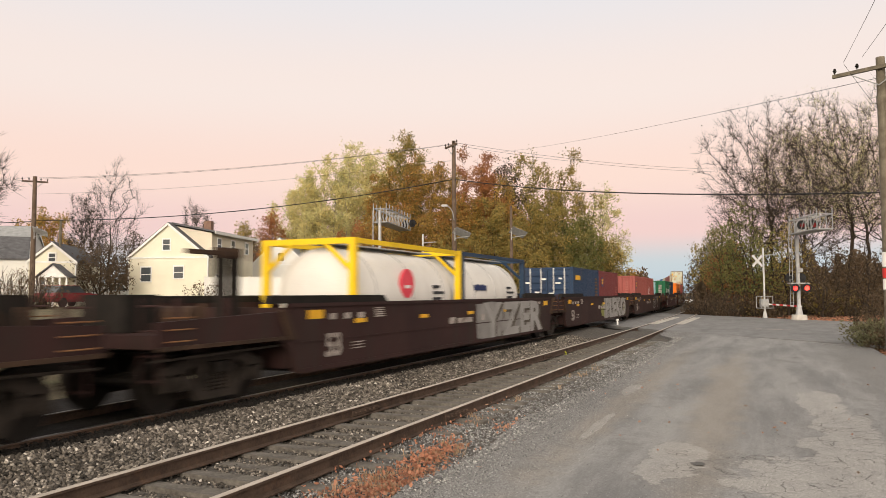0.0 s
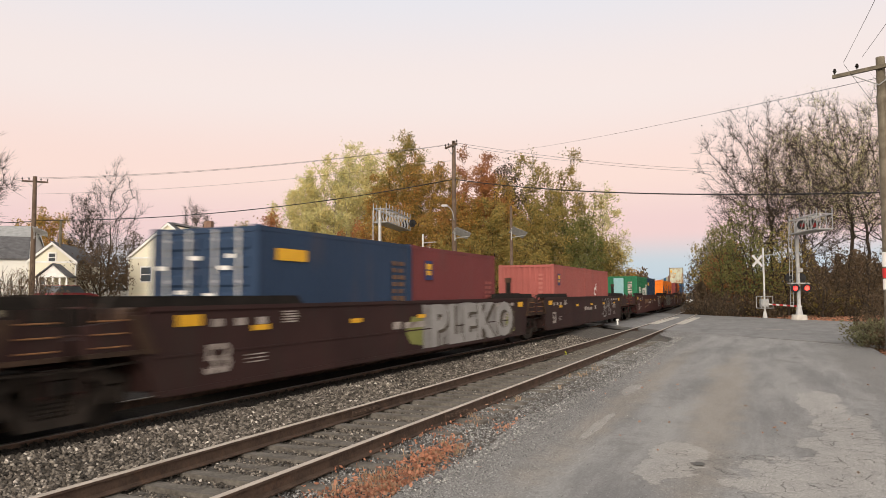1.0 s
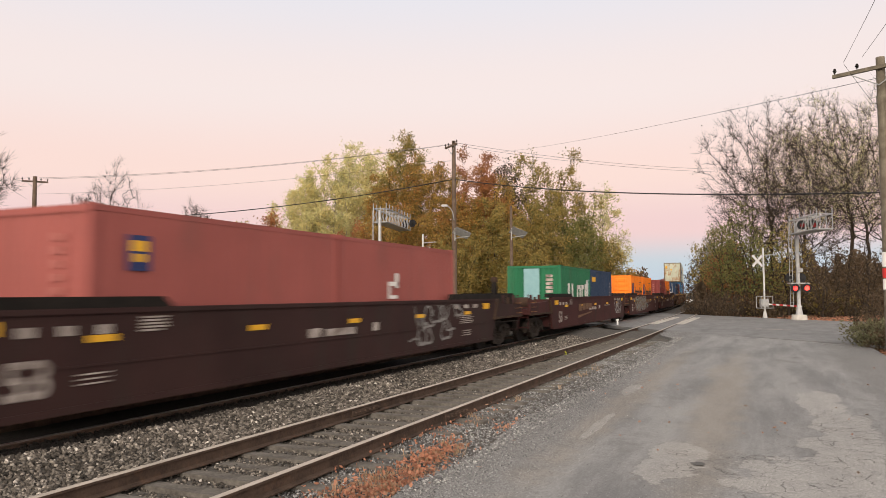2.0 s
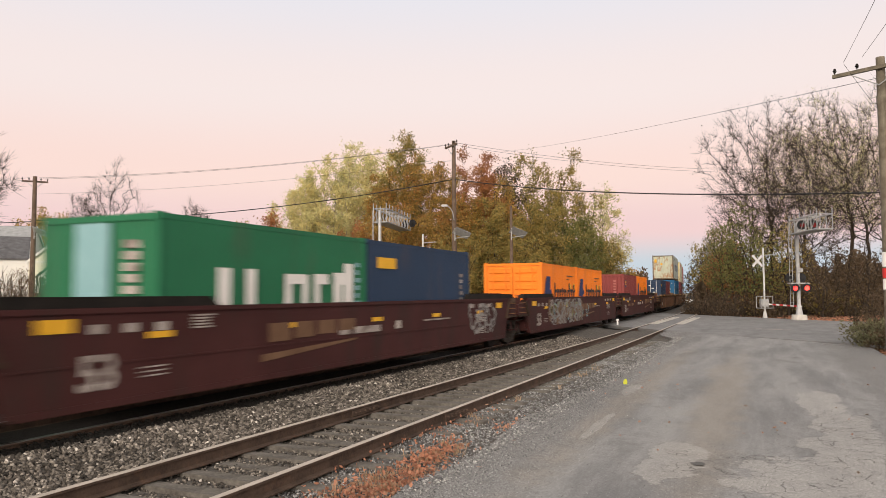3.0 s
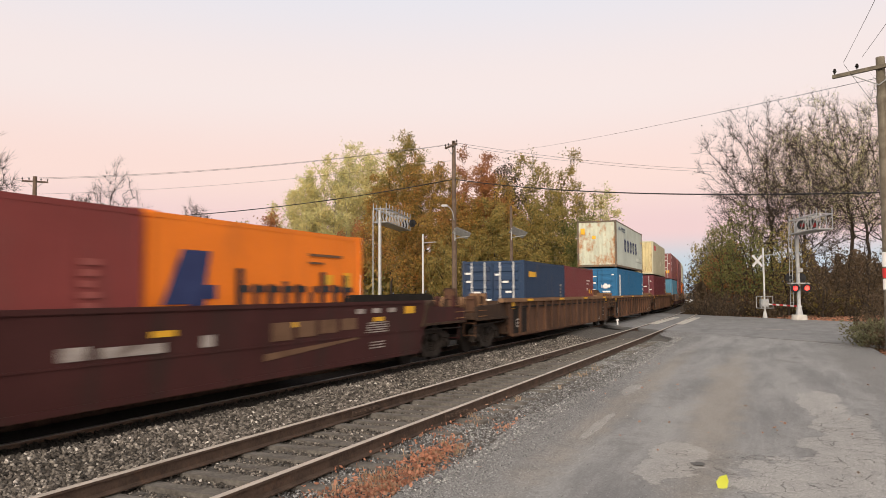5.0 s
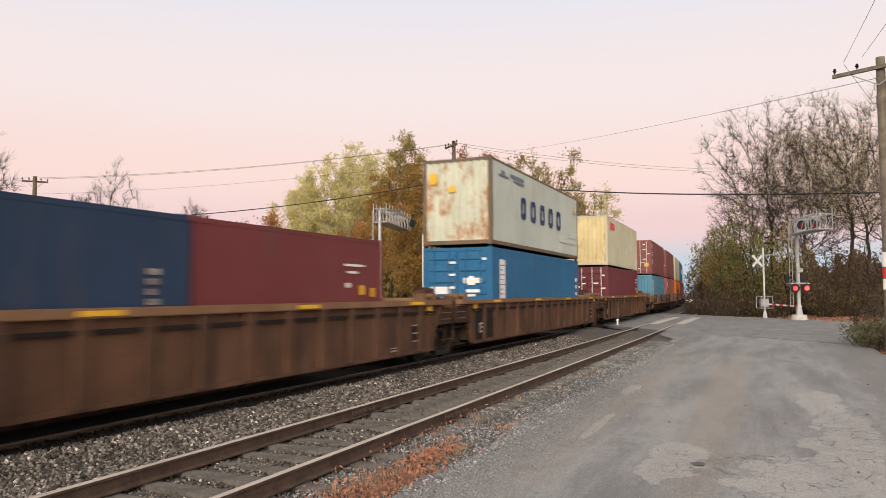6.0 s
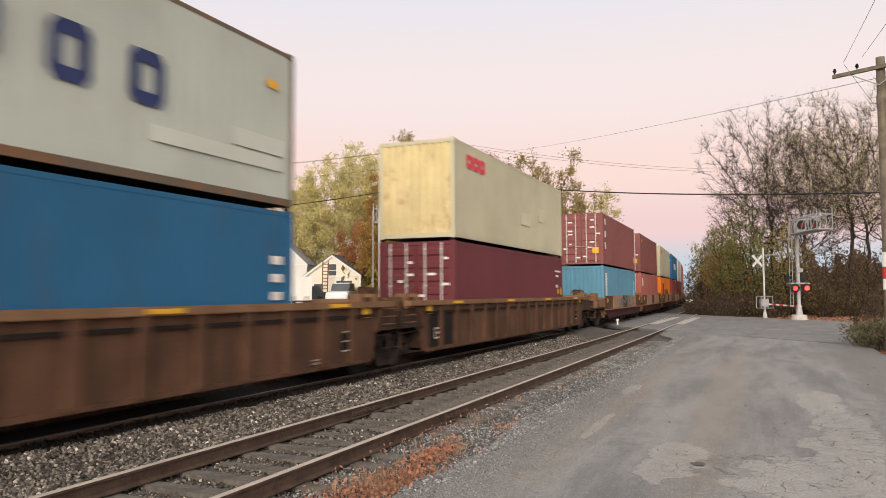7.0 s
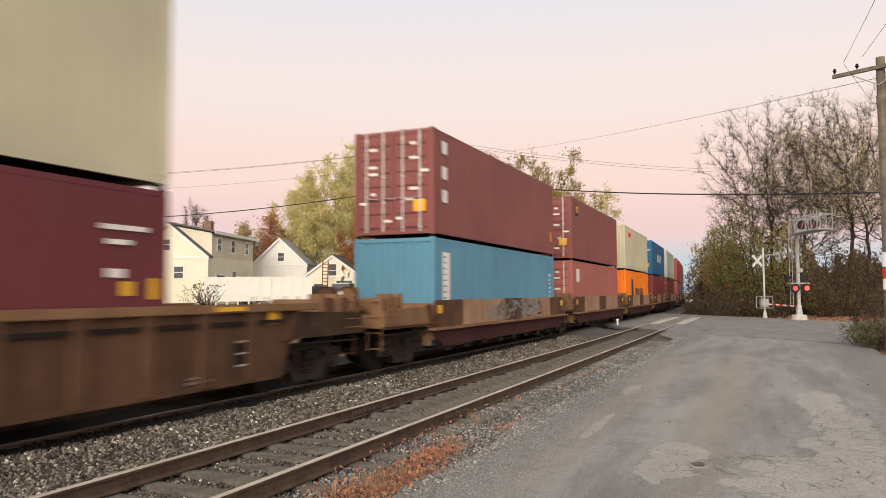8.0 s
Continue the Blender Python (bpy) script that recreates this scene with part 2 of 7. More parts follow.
# polished steel, its colour darkened to stand for the shade under the train
M["rail_polished_shaded"] = surf("polished_rail_head_shaded", (0.10, 0.09, 0.085), (0.16, 0.15, 0.14), 6, 0.4, 0.05, 0.8)
M["tie"] = surf("grey_tie_wood", (0.065, 0.059, 0.053), (0.185, 0.17, 0.152), 3, 0.95, 0.9, dirt=(0.045, 0.04, 0.035), amount=0.8, fine=25)
M["concrete"] = surf("concrete", (0.40, 0.38, 0.35), (0.52, 0.50, 0.46), 4, 0.9, 0.3)
M["galv"] = surf("galvanised_steel", (0.30, 0.305, 0.31), (0.44, 0.445, 0.45), 5, 0.5, 0.1, 0.3)
M["galv_pale"] = surf("pale_aluminium", (0.44, 0.44, 0.44), (0.56, 0.56, 0.555), 5, 0.55, 0.1, 0.1)
M["white"] = surf("white_paint", (0.66, 0.66, 0.65), (0.80, 0.80, 0.79), 3, 0.6, 0.08)
M["black"] = surf("black_paint", (0.014, 0.014, 0.015), (0.03, 0.03, 0.032), 4, 0.6, 0.1)
M["wood"] = surf("weathered_pole_wood", (0.095, 0.082, 0.062), (0.20, 0.175, 0.135), 4, 0.95, 0.7, streak=0.95, dirt=(0.08, 0.065, 0.05), amount=0.7)
M["wood_dark"] = surf("creosote_pole_wood", (0.085, 0.06, 0.045), (0.15, 0.11, 0.085), 4, 0.95, 0.6)
M["wire"] = surf("cable", (0.03, 0.03, 0.03), (0.05, 0.05, 0.05), 4, 0.8, 0)
M["brown"] = surf("brown_car_paint", (0.026, 0.0125, 0.012), (0.042, 0.020, 0.0185), 0.9, 0.75, 0.12, streak=0.85, dirt=(0.030, 0.021, 0.018), amount=0.8, dirt_at=0.48)
M["maroon_car"] = surf("maroon_car_paint", (0.040, 0.0125, 0.012), (0.060, 0.020, 0.019), 0.9, 0.75, 0.12, streak=0.85, dirt=(0.03, 0.019, 0.016), amount=0.75, dirt_at=0.5)
M["rust"] = surf("rusty_tan_car_paint", (0.058, 0.030, 0.019), (0.135, 0.070, 0.042), 0.9, 0.85, 0.2, streak=0.9, dirt=(0.055, 0.032, 0.022), amount=0.85, dirt_at=0.47)
M["rust_dark"] = surf("grimy_dark_rust", (0.030, 0.019, 0.014), (0.070, 0.041, 0.027), 1.5, 0.85, 0.2, streak=0.8, dirt=(0.022, 0.016, 0.013), amount=0.8, dirt_at=0.48)
M["tan"] = surf("tan_car_paint", (0.15, 0.082, 0.043), (0.24, 0.14, 0.078), 0.9, 0.8, 0.15, streak=0.9, dirt=(0.10, 0.06, 0.04), amount=0.7)
M["low_panel"] = surf("sun_bleached_tan_panel", (0.26, 0.155, 0.10), (0.38, 0.245, 0.16), 0.9, 0.8, 0.15, streak=0.9, dirt=(0.13, 0.07, 0.05), amount=0.7, dirt_at=0.5)
M["under"] = surf("grimy_steel", (0.008, 0.007, 0.006), (0.020, 0.016, 0.014), 3, 0.85, 0.3)
M["wheel"] = surf("wheel_steel", (0.011, 0.009, 0.008), (0.024, 0.020, 0.017), 4, 0.65, 0.1, 0.2)
M["bogie"] = surf("dusty_bogie_casting", (0.017, 0.014, 0.012), (0.040, 0.032, 0.027), 5, 0.85, 0.3)
M["yellow_mark"] = surf("yellow_marking", (0.62, 0.33, 0.02), (0.74, 0.42, 0.04), 3, 0.6, 0)
M["white_mark"] = surf("faded_white_marking", (0.27, 0.235, 0.215), (0.46, 0.42, 0.39), 5, 0.7, 0, dirt=(0.09, 0.06, 0.052), amount=0.75, dirt_at=0.47)
M["sticker"] = surf("white_sticker", (0.62, 0.60, 0.58), (0.78, 0.76, 0.74), 5, 0.6, 0)
M["graffiti"] = surf("silver_spray_paint", (0.17, 0.163, 0.16), (0.27, 0.262, 0.255), 2, 0.6, 0, dirt=(0.13, 0.10, 0.09), amount=0.7)
M["graffiti_pale"] = surf("pale_silver_spray_paint", (0.24, 0.232, 0.228), (0.34, 0.332, 0.325), 2, 0.6, 0, dirt=(0.20, 0.17, 0.155), amount=0.7)
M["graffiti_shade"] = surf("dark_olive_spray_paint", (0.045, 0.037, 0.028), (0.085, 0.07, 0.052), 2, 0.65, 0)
M["graffiti_green"] = surf("green_spray_paint", (0.16, 0.17, 0.05), (0.24, 0.25, 0.08), 2, 0.6, 0, dirt=(0.1, 0.07, 0.05), amount=0.5)
RUSTY, GRIME = (0.24, 0.10, 0.035), (0.10, 0.07, 0.06)


def paint(name, c, dirt=GRIME, amount=0.35, at=0.56, streak=0.8, scale=0.5):
    lo = tuple(v * 0.86 for v in c)
    hi = tuple(min(1, v * 1.12) for v in c)
    M[name] = surf(name + "_container_paint", lo, hi, scale, 0.55, 0.06, streak=streak, dirt=dirt, amount=amount, dirt_at=at)


paint("navy", (0.022, 0.042, 0.085))
paint("maroon", (0.15, 0.037, 0.038))
paint("red", (0.20, 0.045, 0.042))
paint("pink_red", (0.29, 0.085, 0.075))
# paler, pinker copy of maroon: the sky's reflection put into the colour
paint("skylit_maroon", (0.21, 0.075, 0.072))
paint("oxblood", (0.13, 0.032, 0.040))
paint("green", (0.020, 0.135, 0.065))
paint("orange", (0.78, 0.20, 0.018), GRIME, 0.2)
paint("blue", (0.022, 0.115, 0.24))
paint("light_blue", (0.10, 0.25, 0.36))
paint("dusty_red", (0.33, 0.115, 0.10))
paint("grey_white", (0.42, 0.455, 0.415), (0.30, 0.25, 0.19), 0.35, 0.56)
# grey_white for the end wall: low glow painted in as a brighter tone, plus rust
paint("grey_lit_end", (0.50, 0.52, 0.42), (0.33, 0.14, 0.045), 0.9, 0.47, 0.35, 1.6)
paint("rusty_grey", (0.12, 0.095, 0.07), RUSTY, 0.7, 0.50, 0.4, 1.5)
paint("grey_patch", (0.50, 0.53, 0.48))
paint("cream_patch", (0.58, 0.55, 0.42))
paint("faded_blue", (0.13, 0.16, 0.21))
paint("cream", (0.47, 0.445, 0.325), (0.40, 0.36, 0.27), 0.3)
# cream for the end wall, lightened and warmed as if lit, with rust stains
paint("cream_lit_end", (0.58, 0.49, 0.27), RUSTY, 0.6, 0.53, 0.35, 1.6)
paint("tank_white", (0.68, 0.66, 0.63), (0.40, 0.36, 0.33), 0.3)
paint("frame_yellow", (0.78, 0.52, 0.02), GRIME, 0.2)
paint("frame_blue", (0.022, 0.045, 0.085))
M["rust_edge"] = surf("rusty_edge", (0.13, 0.06, 0.03), (0.25, 0.13, 0.06), 3, 0.85, 0.2)
M["siding_cream"] = surf("cream_clapboard", (0.69, 0.655, 0.535), (0.76, 0.725, 0.605), 0.8, 0.7, 0.05)
M["siding_grey"] = surf("grey_beige_clapboard", (0.60, 0.55, 0.45), (0.67, 0.62, 0.52), 0.8, 0.7, 0.05)
M["siding_white"] = surf("white_clapboard", (0.66, 0.655, 0.63), (0.73, 0.725, 0.70), 0.8, 0.7, 0.05)
M["roof"] = surf("dark_shingle", (0.075, 0.075, 0.08), (0.13, 0.13, 0.14), 2.5, 0.9, 0.4)
M["roof_light"] = surf("pale_shingle", (0.22, 0.23, 0.24), (0.32, 0.33, 0.34), 2.5, 0.9, 0.4)
M["brick"] = surf("chimney_brick", (0.17, 0.10, 0.075), (0.25, 0.16, 0.125), 8, 0.9, 0.4)
M["glass"] = surf("window_glass", (0.05, 0.06, 0.07), (0.09, 0.10, 0.11), 1, 0.08, 0)
M["panel"] = surf("solar_panel_glass", (0.05, 0.06, 0.09), (0.08, 0.09, 0.12), 2, 0.12, 0)
M["bark"] = surf("grey_brown_bark", (0.028, 0.021, 0.016), (0.060, 0.046, 0.036), 4, 0.95, 0.6)
M["bark_pale"] = surf("pale_bark", (0.20, 0.175, 0.15), (0.30, 0.265, 0.225), 4, 0.95, 0.6)
M["leaf_yellow"] = foliage("yellow_green_leaves", (0.30, 0.31, 0.13), (0.50, 0.48, 0.22), (0.66, 0.60, 0.30), (0.70, 0.58, 0.24), (0.42, 0.41, 0.20))
M["leaf_amber"] = foliage("amber_leaves", (0.32, 0.125, 0.038), (0.50, 0.24, 0.055), (0.17, 0.14, 0.046), (0.56, 0.34, 0.07), (0.13, 0.115, 0.042))
M["leaf_rust"] = foliage("russet_leaves", (0.29, 0.105, 0.044), (0.41, 0.17, 0.058), (0.19, 0.105, 0.05))
M["leaf_olive"] = foliage("olive_leaves", (0.11, 0.11, 0.036), (0.24, 0.21, 0.058), (0.44, 0.30, 0.08), (0.15, 0.155, 0.05), (0.33, 0.20, 0.065))
M["leaf_green"] = foliage("late_green_leaves", (0.085, 0.105, 0.030), (0.15, 0.165, 0.048), (0.24, 0.215, 0.065), (0.12, 0.12, 0.04))
M["leaf_grey"] = foliage("grey_green_leaves", (0.12, 0.125, 0.06), (0.19, 0.185, 0.10), (0.15, 0.12, 0.07))
M["leaf_bright"] = foliage("bright_yellow_leaf", (0.62, 0.66, 0.05), (0.70, 0.72, 0.08))
M["leaf_dry"] = foliage("dry_brown_leaves", (0.075, 0.046, 0.027), (0.125, 0.082, 0.045), (0.060, 0.046, 0.027))
M["litter"] = foliage("fallen_oak_leaves", (0.44, 0.17, 0.095), (0.60, 0.29, 0.18), (0.28, 0.12, 0.075), (0.56, 0.38, 0.25))
M["leaf_curled"] = foliage("curled_grey_brown_leaves", (0.07, 0.055, 0.045), (0.28, 0.22, 0.18), (0.42, 0.22, 0.15), (0.12, 0.08, 0.06))
M["grass"] = foliage("dry_grass", (0.30, 0.19, 0.11), (0.42, 0.29, 0.18), (0.50, 0.37, 0.25))
M["car_white"] = surf("white_car_paint", (0.66, 0.67, 0.68), (0.74, 0.75, 0.76), 2, 0.25, 0)
M["car_red"] = surf("dark_red_car_paint", (0.16, 0.025, 0.03), (0.20, 0.035, 0.04), 2, 0.25, 0)
M["tyre"] = surf("tyre_rubber", (0.015, 0.015, 0.015), (0.03, 0.03, 0.03), 6, 0.85, 0.1)
M["lamp_red"] = glowing("lit_red_lens", (1.0, 0.035, 0.03), 3.5)
M["lamp_amber"] = glowing("lit_signal_lens", (1.0, 0.045, 0.03), 4.5)
M["lens_dark"] = surf("unlit_red_lens", (0.18, 0.01, 0.012), (0.25, 0.015, 0.02), 5, 0.2, 0)
M["red_paint"] = surf("red_reflective_paint", (0.5, 0.03, 0.03), (0.6, 0.05, 0.05), 3, 0.5, 0)
M["logo_tan"] = surf("faded_tan_logo_paint", (0.11, 0.06, 0.035), (0.17, 0.10, 0.06), 3, 0.7, 0)
M["pale_blue"] = surf("pale_blue_paint", (0.18, 0.33, 0.36), (0.24, 0.40, 0.43), 3, 0.7, 0)
M["logo_blue"] = surf("blue_logo_paint", (0.022, 0.032, 0.10), (0.035, 0.05, 0.14), 3, 0.6, 0)
M["logo_red"] = surf("red_logo_paint", (0.60, 0.05, 0.08), (0.70, 0.08, 0.11), 3, 0.6, 0)
M["logo_black"] = surf("black_logo_paint", (0.02, 0.02, 0.025), (0.04, 0.04, 0.045), 3, 0.6, 0)

# ---- building helpers ----


def part(name, bm, material, parent, label=""):
    me = bpy.data.meshes.new(name)
    bm.to_mesh(me)
    bm.free()
    me.materials.append(M[material])
    ob = new(name, me)
    ob.parent = parent
    return tagged(ob, label)


def mesh_part(name, verts, faces, material, parent=None, label=""):
    me = bpy.data.meshes.new(name)
    me.from_pydata(verts, [], faces)
    me.materials.append(M[material])
    ob = new(name, me)
    ob.parent = parent
    return tagged(ob, label)


def thing(name, label, category, m=None, group="", kind=""):
    ob = new(name)
    ob.empty_display_size = 0.2
    if m is not None:
        ob.matrix_basis = m
    return tagged(ob, label, category, group, kind)


def box(bm, x0, x1, y0, y1, z0, z1, m=None):
    v = [bm.verts.new((x, y, z)) for x in (x0, x1) for y in (y0, y1) for z in (z0, z1)]
    for f in ((0, 1, 3, 2), (4, 6, 7, 5), (0, 4, 5, 1), (2, 3, 7, 6), (0, 2, 6, 4), (1, 5, 7, 3)):
        bm.faces.new([v[i] for i in f])
    if m is not None:
        bmesh.ops.transform(bm, matrix=m, verts=v)
    return v


def boxed(*dims, bevel=0.0):
    bm = bmesh.new()
    box(bm, *dims)
    if bevel:
        bmesh.ops.bevel(bm, geom=list(bm.edges), offset=bevel, segments=2, affect="EDGES")
    return bm


def bar(bm, a, b, r, r2=None, sides=8):
    """A round bar from a to b."""
    a, b = Vector(a), Vector(b)
    z = (b - a).normalized()
    x = z.orthogonal().normalized()
    y = z.cross(x)
    r2 = r if r2 is None else r2
    rings = []
    for p, rr in ((a, r), (b, r2)):
        rings.append([bm.verts.new(p + rr * (math.cos(t) * x + math.sin(t) * y)) for t in (2 * math.pi * i / sides for i in range(sides))])
    for i in range(sides):
        j = (i + 1) % sides
        bm.faces.new((rings[0][i], rings[0][j], rings[1][j], rings[1][i]))
    bm.faces.new(rings[0][::-1])
    bm.faces.new(rings[1])
    return bm


def prism(bm, outline, lo, hi, axis="y"):
    """An outline (pairs) drawn out from lo to hi along an axis."""
    def at(p, q):
        return (p[0], q, p[1]) if axis == "y" else ((p[0], p[1], q) if axis == "z" else (q, p[0], p[1]))
    a = [bm.verts.new(at(p, lo)) for p in outline]
    b = [bm.verts.new(at(p, hi)) for p in outline]
    n = len(outline)
    bm.faces.new(a)
    bm.faces.new(b[::-1])
    for i in range(n):
        bm.faces.new((a[i], b[i], b[(i + 1) % n], a[(i + 1) % n]))
    bmesh.ops.recalc_face_normals(bm, faces=list(bm.faces))
    return bm


def place(d, px, py):
    """The point d metres ahead of the eye, px to its right and py above eye height (both in metres at that distance)."""
    f, r = Vector((math.cos(YAW), math.sin(YAW), 0)), Vector((math.sin(YAW), -math.cos(YAW), 0))
    return EYE + d * f + px * r + Vector((0, 0, py))


def spot(d, k, z=0.0):
    """The place d metres ahead of the eye and k * d to its right, at height z."""
    f, r = Vector((math.cos(YAW), math.sin(YAW), 0)), Vector((math.sin(YAW), -math.cos(YAW), 0))
    p = d * f + d * k * r
    return Vector((p.x, p.y, z))


# ---- the line of the railway ----
MAIN_Y, SIDE_Y = 9.236, 5.27
BEND_AT, BEND = 22.6, 0.00078


def rail_line(s, y0=MAIN_Y):
    """Place and heading s metres along a track: straight, then a wide bend to the left."""
    if s <= BEND_AT:
        return s, y0, 0.0
    a = (s - BEND_AT) * BEND
    r = 1 / BEND - (y0 - MAIN_Y)
    return BEND_AT + r * math.sin(a), y0 + r * (1 - math.cos(a)), a


def along(s, y, z, y0=MAIN_Y):
    x0, yy, a = rail_line(s, y0)
    return (x0 - math.sin(a) * y, yy + math.cos(a) * y, z)


def smooth(a, b, x):
    t = min(1, max(0, (x - a) / (b - a)))
    return t * t * (3 - 2 * t)


def lot_z(x, y):
    return -0.16 + 0.11 * smooth(22, 36, x) + 0.003 * noise.noise((x * 0.2, y * 0.2, 0))


def ground_z(x, y):
    far = math.hypot(x, y)
    z = -0.34 + 0.10 * noise.noise((x * 0.08, y * 0.08, 3.0)) * smooth(10, 40, far)
    z += 1.3 * smooth(15, 30, y - 0.0004 * max(0, x - 22) ** 2) * smooth(400, 150, far)
    return z + 0.1 * smooth(24, 38, x) * smooth(80, 40, far)


# ---- ground ----
def ground():
    ticks = [-2600, -900, -400, -200, -120, -80] + [-60 + 3 * i for i in range(57)] + [120, 160, 220, 300, 420, 700, 1200, 2600]
    verts = [(x, y, ground_z(x, y)) for x in ticks for y in ticks]
    n = len(ticks)
    faces = [(i * n + j, (i + 1) * n + j, (i + 1) * n + j + 1, i * n + j + 1) for i in range(n - 1) for j in range(n - 1)]
    ob = mesh_part("ground", verts, faces, "dirt")
    return tagged(ob, "brown earth and dry grass verge around the railway", "ground", kind="structure")


ground()


def sheet(name, material, xs, edges, zf, label, thick=0.12):
    """A paved sheet with real thickness: for each x a strip between two edges."""
    verts, faces, cols = [], [], 14
    for x in xs:
        lo, hi = edges(x)
        for j in range(cols):
            y = lo + (hi - lo) * j / (cols - 1)
            verts.append((x, y, zf(x, y)))
    nx = len(xs)
    for i in range(nx - 1):
        for j in range(cols - 1):
            faces.append((i * cols + j, (i + 1) * cols + j, (i + 1) * cols + j + 1, i * cols + j + 1))
    base = len(verts)
    rim = [j for j in range(cols)] + [i * cols + cols - 1 for i in range(1, nx)] + [(nx - 1) * cols + j for j in range(cols - 2, -1, -1)] + [i * cols for i in range(nx - 2, 0, -1)]
    for v in rim:
        x, y, z = verts[v]
        verts.append((x, y, z - thick))
    for a in range(len(rim)):
        b = (a + 1) % len(rim)
        faces.append((rim[a], rim[b], base + b, base + a))
    ob = mesh_part(name, verts, faces, material)
    return tagged(ob, label, "road", kind="structure")


def lot_edge(x):
    return 3.35 + 0.22 * noise.noise((x * 0.5, 0.3, 0)) + 0.08 * noise.noise((x * 2.3, 5.3, 0)) + 0.35 * smooth(4, 0, x) + 1.0 * smooth(29, 35, x)


sheet("pavement", "asphalt", [-30 + 0.5 * i for i in range(140)],
      lambda x: (-3.3 - 20 * smooth(24, 10, x), lot_edge(x)), lot_z, "worn grey asphalt service road with cracks and pale patches")


def street_z(x, y):
    return -0.045 + 0.006 * noise.noise((x * 0.3, y * 0.3, 7)) + 1.35 * smooth(15, 30, y - 0.0004 * max(0, x - 22) ** 2)


def street():
    """A street that crosses the tracks at a slant, between two slanted kerb lines."""
    verts, faces, n = [], [], 60
    for i in range(n):
        y = -60 + 2 * i
        near = 32.5 + 1.02 * y if y < 4 else 36.6 + (y - 4) * 1.3
        far = 57.6 + 1.28 * y if y < 4 else 62.7 + (y - 4) * 1.3
        for j in range(8):
            x = near + (far - near) * j / 7
            verts.append((x, y, street_z(x, y)))
    for i in range(n - 1):
        for j in range(7):
            faces.append((i * 8 + j, i * 8 + j + 1, (i + 1) * 8 + j + 1, (i + 1) * 8 + j))
    ob = mesh_part("road", verts, faces, "street")
    mod = ob.modifiers.new("depth", "SOLIDIFY")
    mod.thickness, mod.offset = 0.15, -1
    return tagged(ob, "dark asphalt street over the level crossing", "road", kind="structure")


street()


def patch(name, material, cx, cy, rx, ry, seed, label, z=0.0035):
    bm, k = bmesh.new(), 90
    pts = []
    for i in range(k):
        a = 2 * math.pi * i / k
        r = 0.8 + 0.45 * noise.noise((math.cos(a) * 1.6, math.sin(a) * 1.6, seed)) + 0.16 * noise.noise((math.cos(a) * 6, math.sin(a) * 6, seed)) + 0.10 * noise.noise((math.cos(a) * 17, math.sin(a) * 17, seed))
        x, y = cx + rx * r * math.cos(a), cy + ry * r * math.sin(a)
        pts.append((x, y, lot_z(x, y) + z))
    vs = [bm.verts.new(p) for p in pts]
    c = bm.verts.new((cx, cy, lot_z(cx, cy) + z))
    for i in range(k):
        bm.faces.new((c, vs[i], vs[(i + 1) % k]))
    return tagged(part(name, bm, material, None), label, "road patch", kind="structure")


patch("pothole", "tar", 8.88, 0.74, 0.10, 0.11, 4.0, "dark shallow pothole in the asphalt", 0.012)


def bed_z(x, y):
    z = -0.205 + 0.03 * noise.noise((x * 0.9, y * 0.9, 1.5)) - 0.14 * smooth(11.5, 13.2, y) - 0.06 * smooth(4.3, 3.3, y)
    return z + 0.13 * smooth(7.0, 8.0, y) * smooth(8.44, 8.3, y) - 0.032 * smooth(4.5, 4.65, y) * smooth(6.05, 5.9, y)


def ballast_bed():
    rows, cols = [], 27
    s = -40.0
    while s < 420:
        rows.append(s)
        s += 0.7 if s < 40 else 6.0
    verts, faces = [], []
    for s in rows:
        for j in range(cols):
            off = -6.2 + 10.4 * j / (cols - 1)
            x, y, _ = along(s, off, 0)
            verts.append((x, y, bed_z(s, MAIN_Y + off) + (0.12 * smooth(30, 36, s) if s < 38 else (-0.15 if s < 58 else 0))))
    for i in range(len(rows) - 1):
        for j in range(cols - 1):
            faces.append((i * cols + j, (i + 1) * cols + j, (i + 1) * cols + j + 1, i * cols + j + 1))
    return tagged(mesh_part("ballast_bed", verts, faces, "bed"), "grey-brown crushed stone bed under both tracks", "ballast", kind="structure")


ballast_bed()


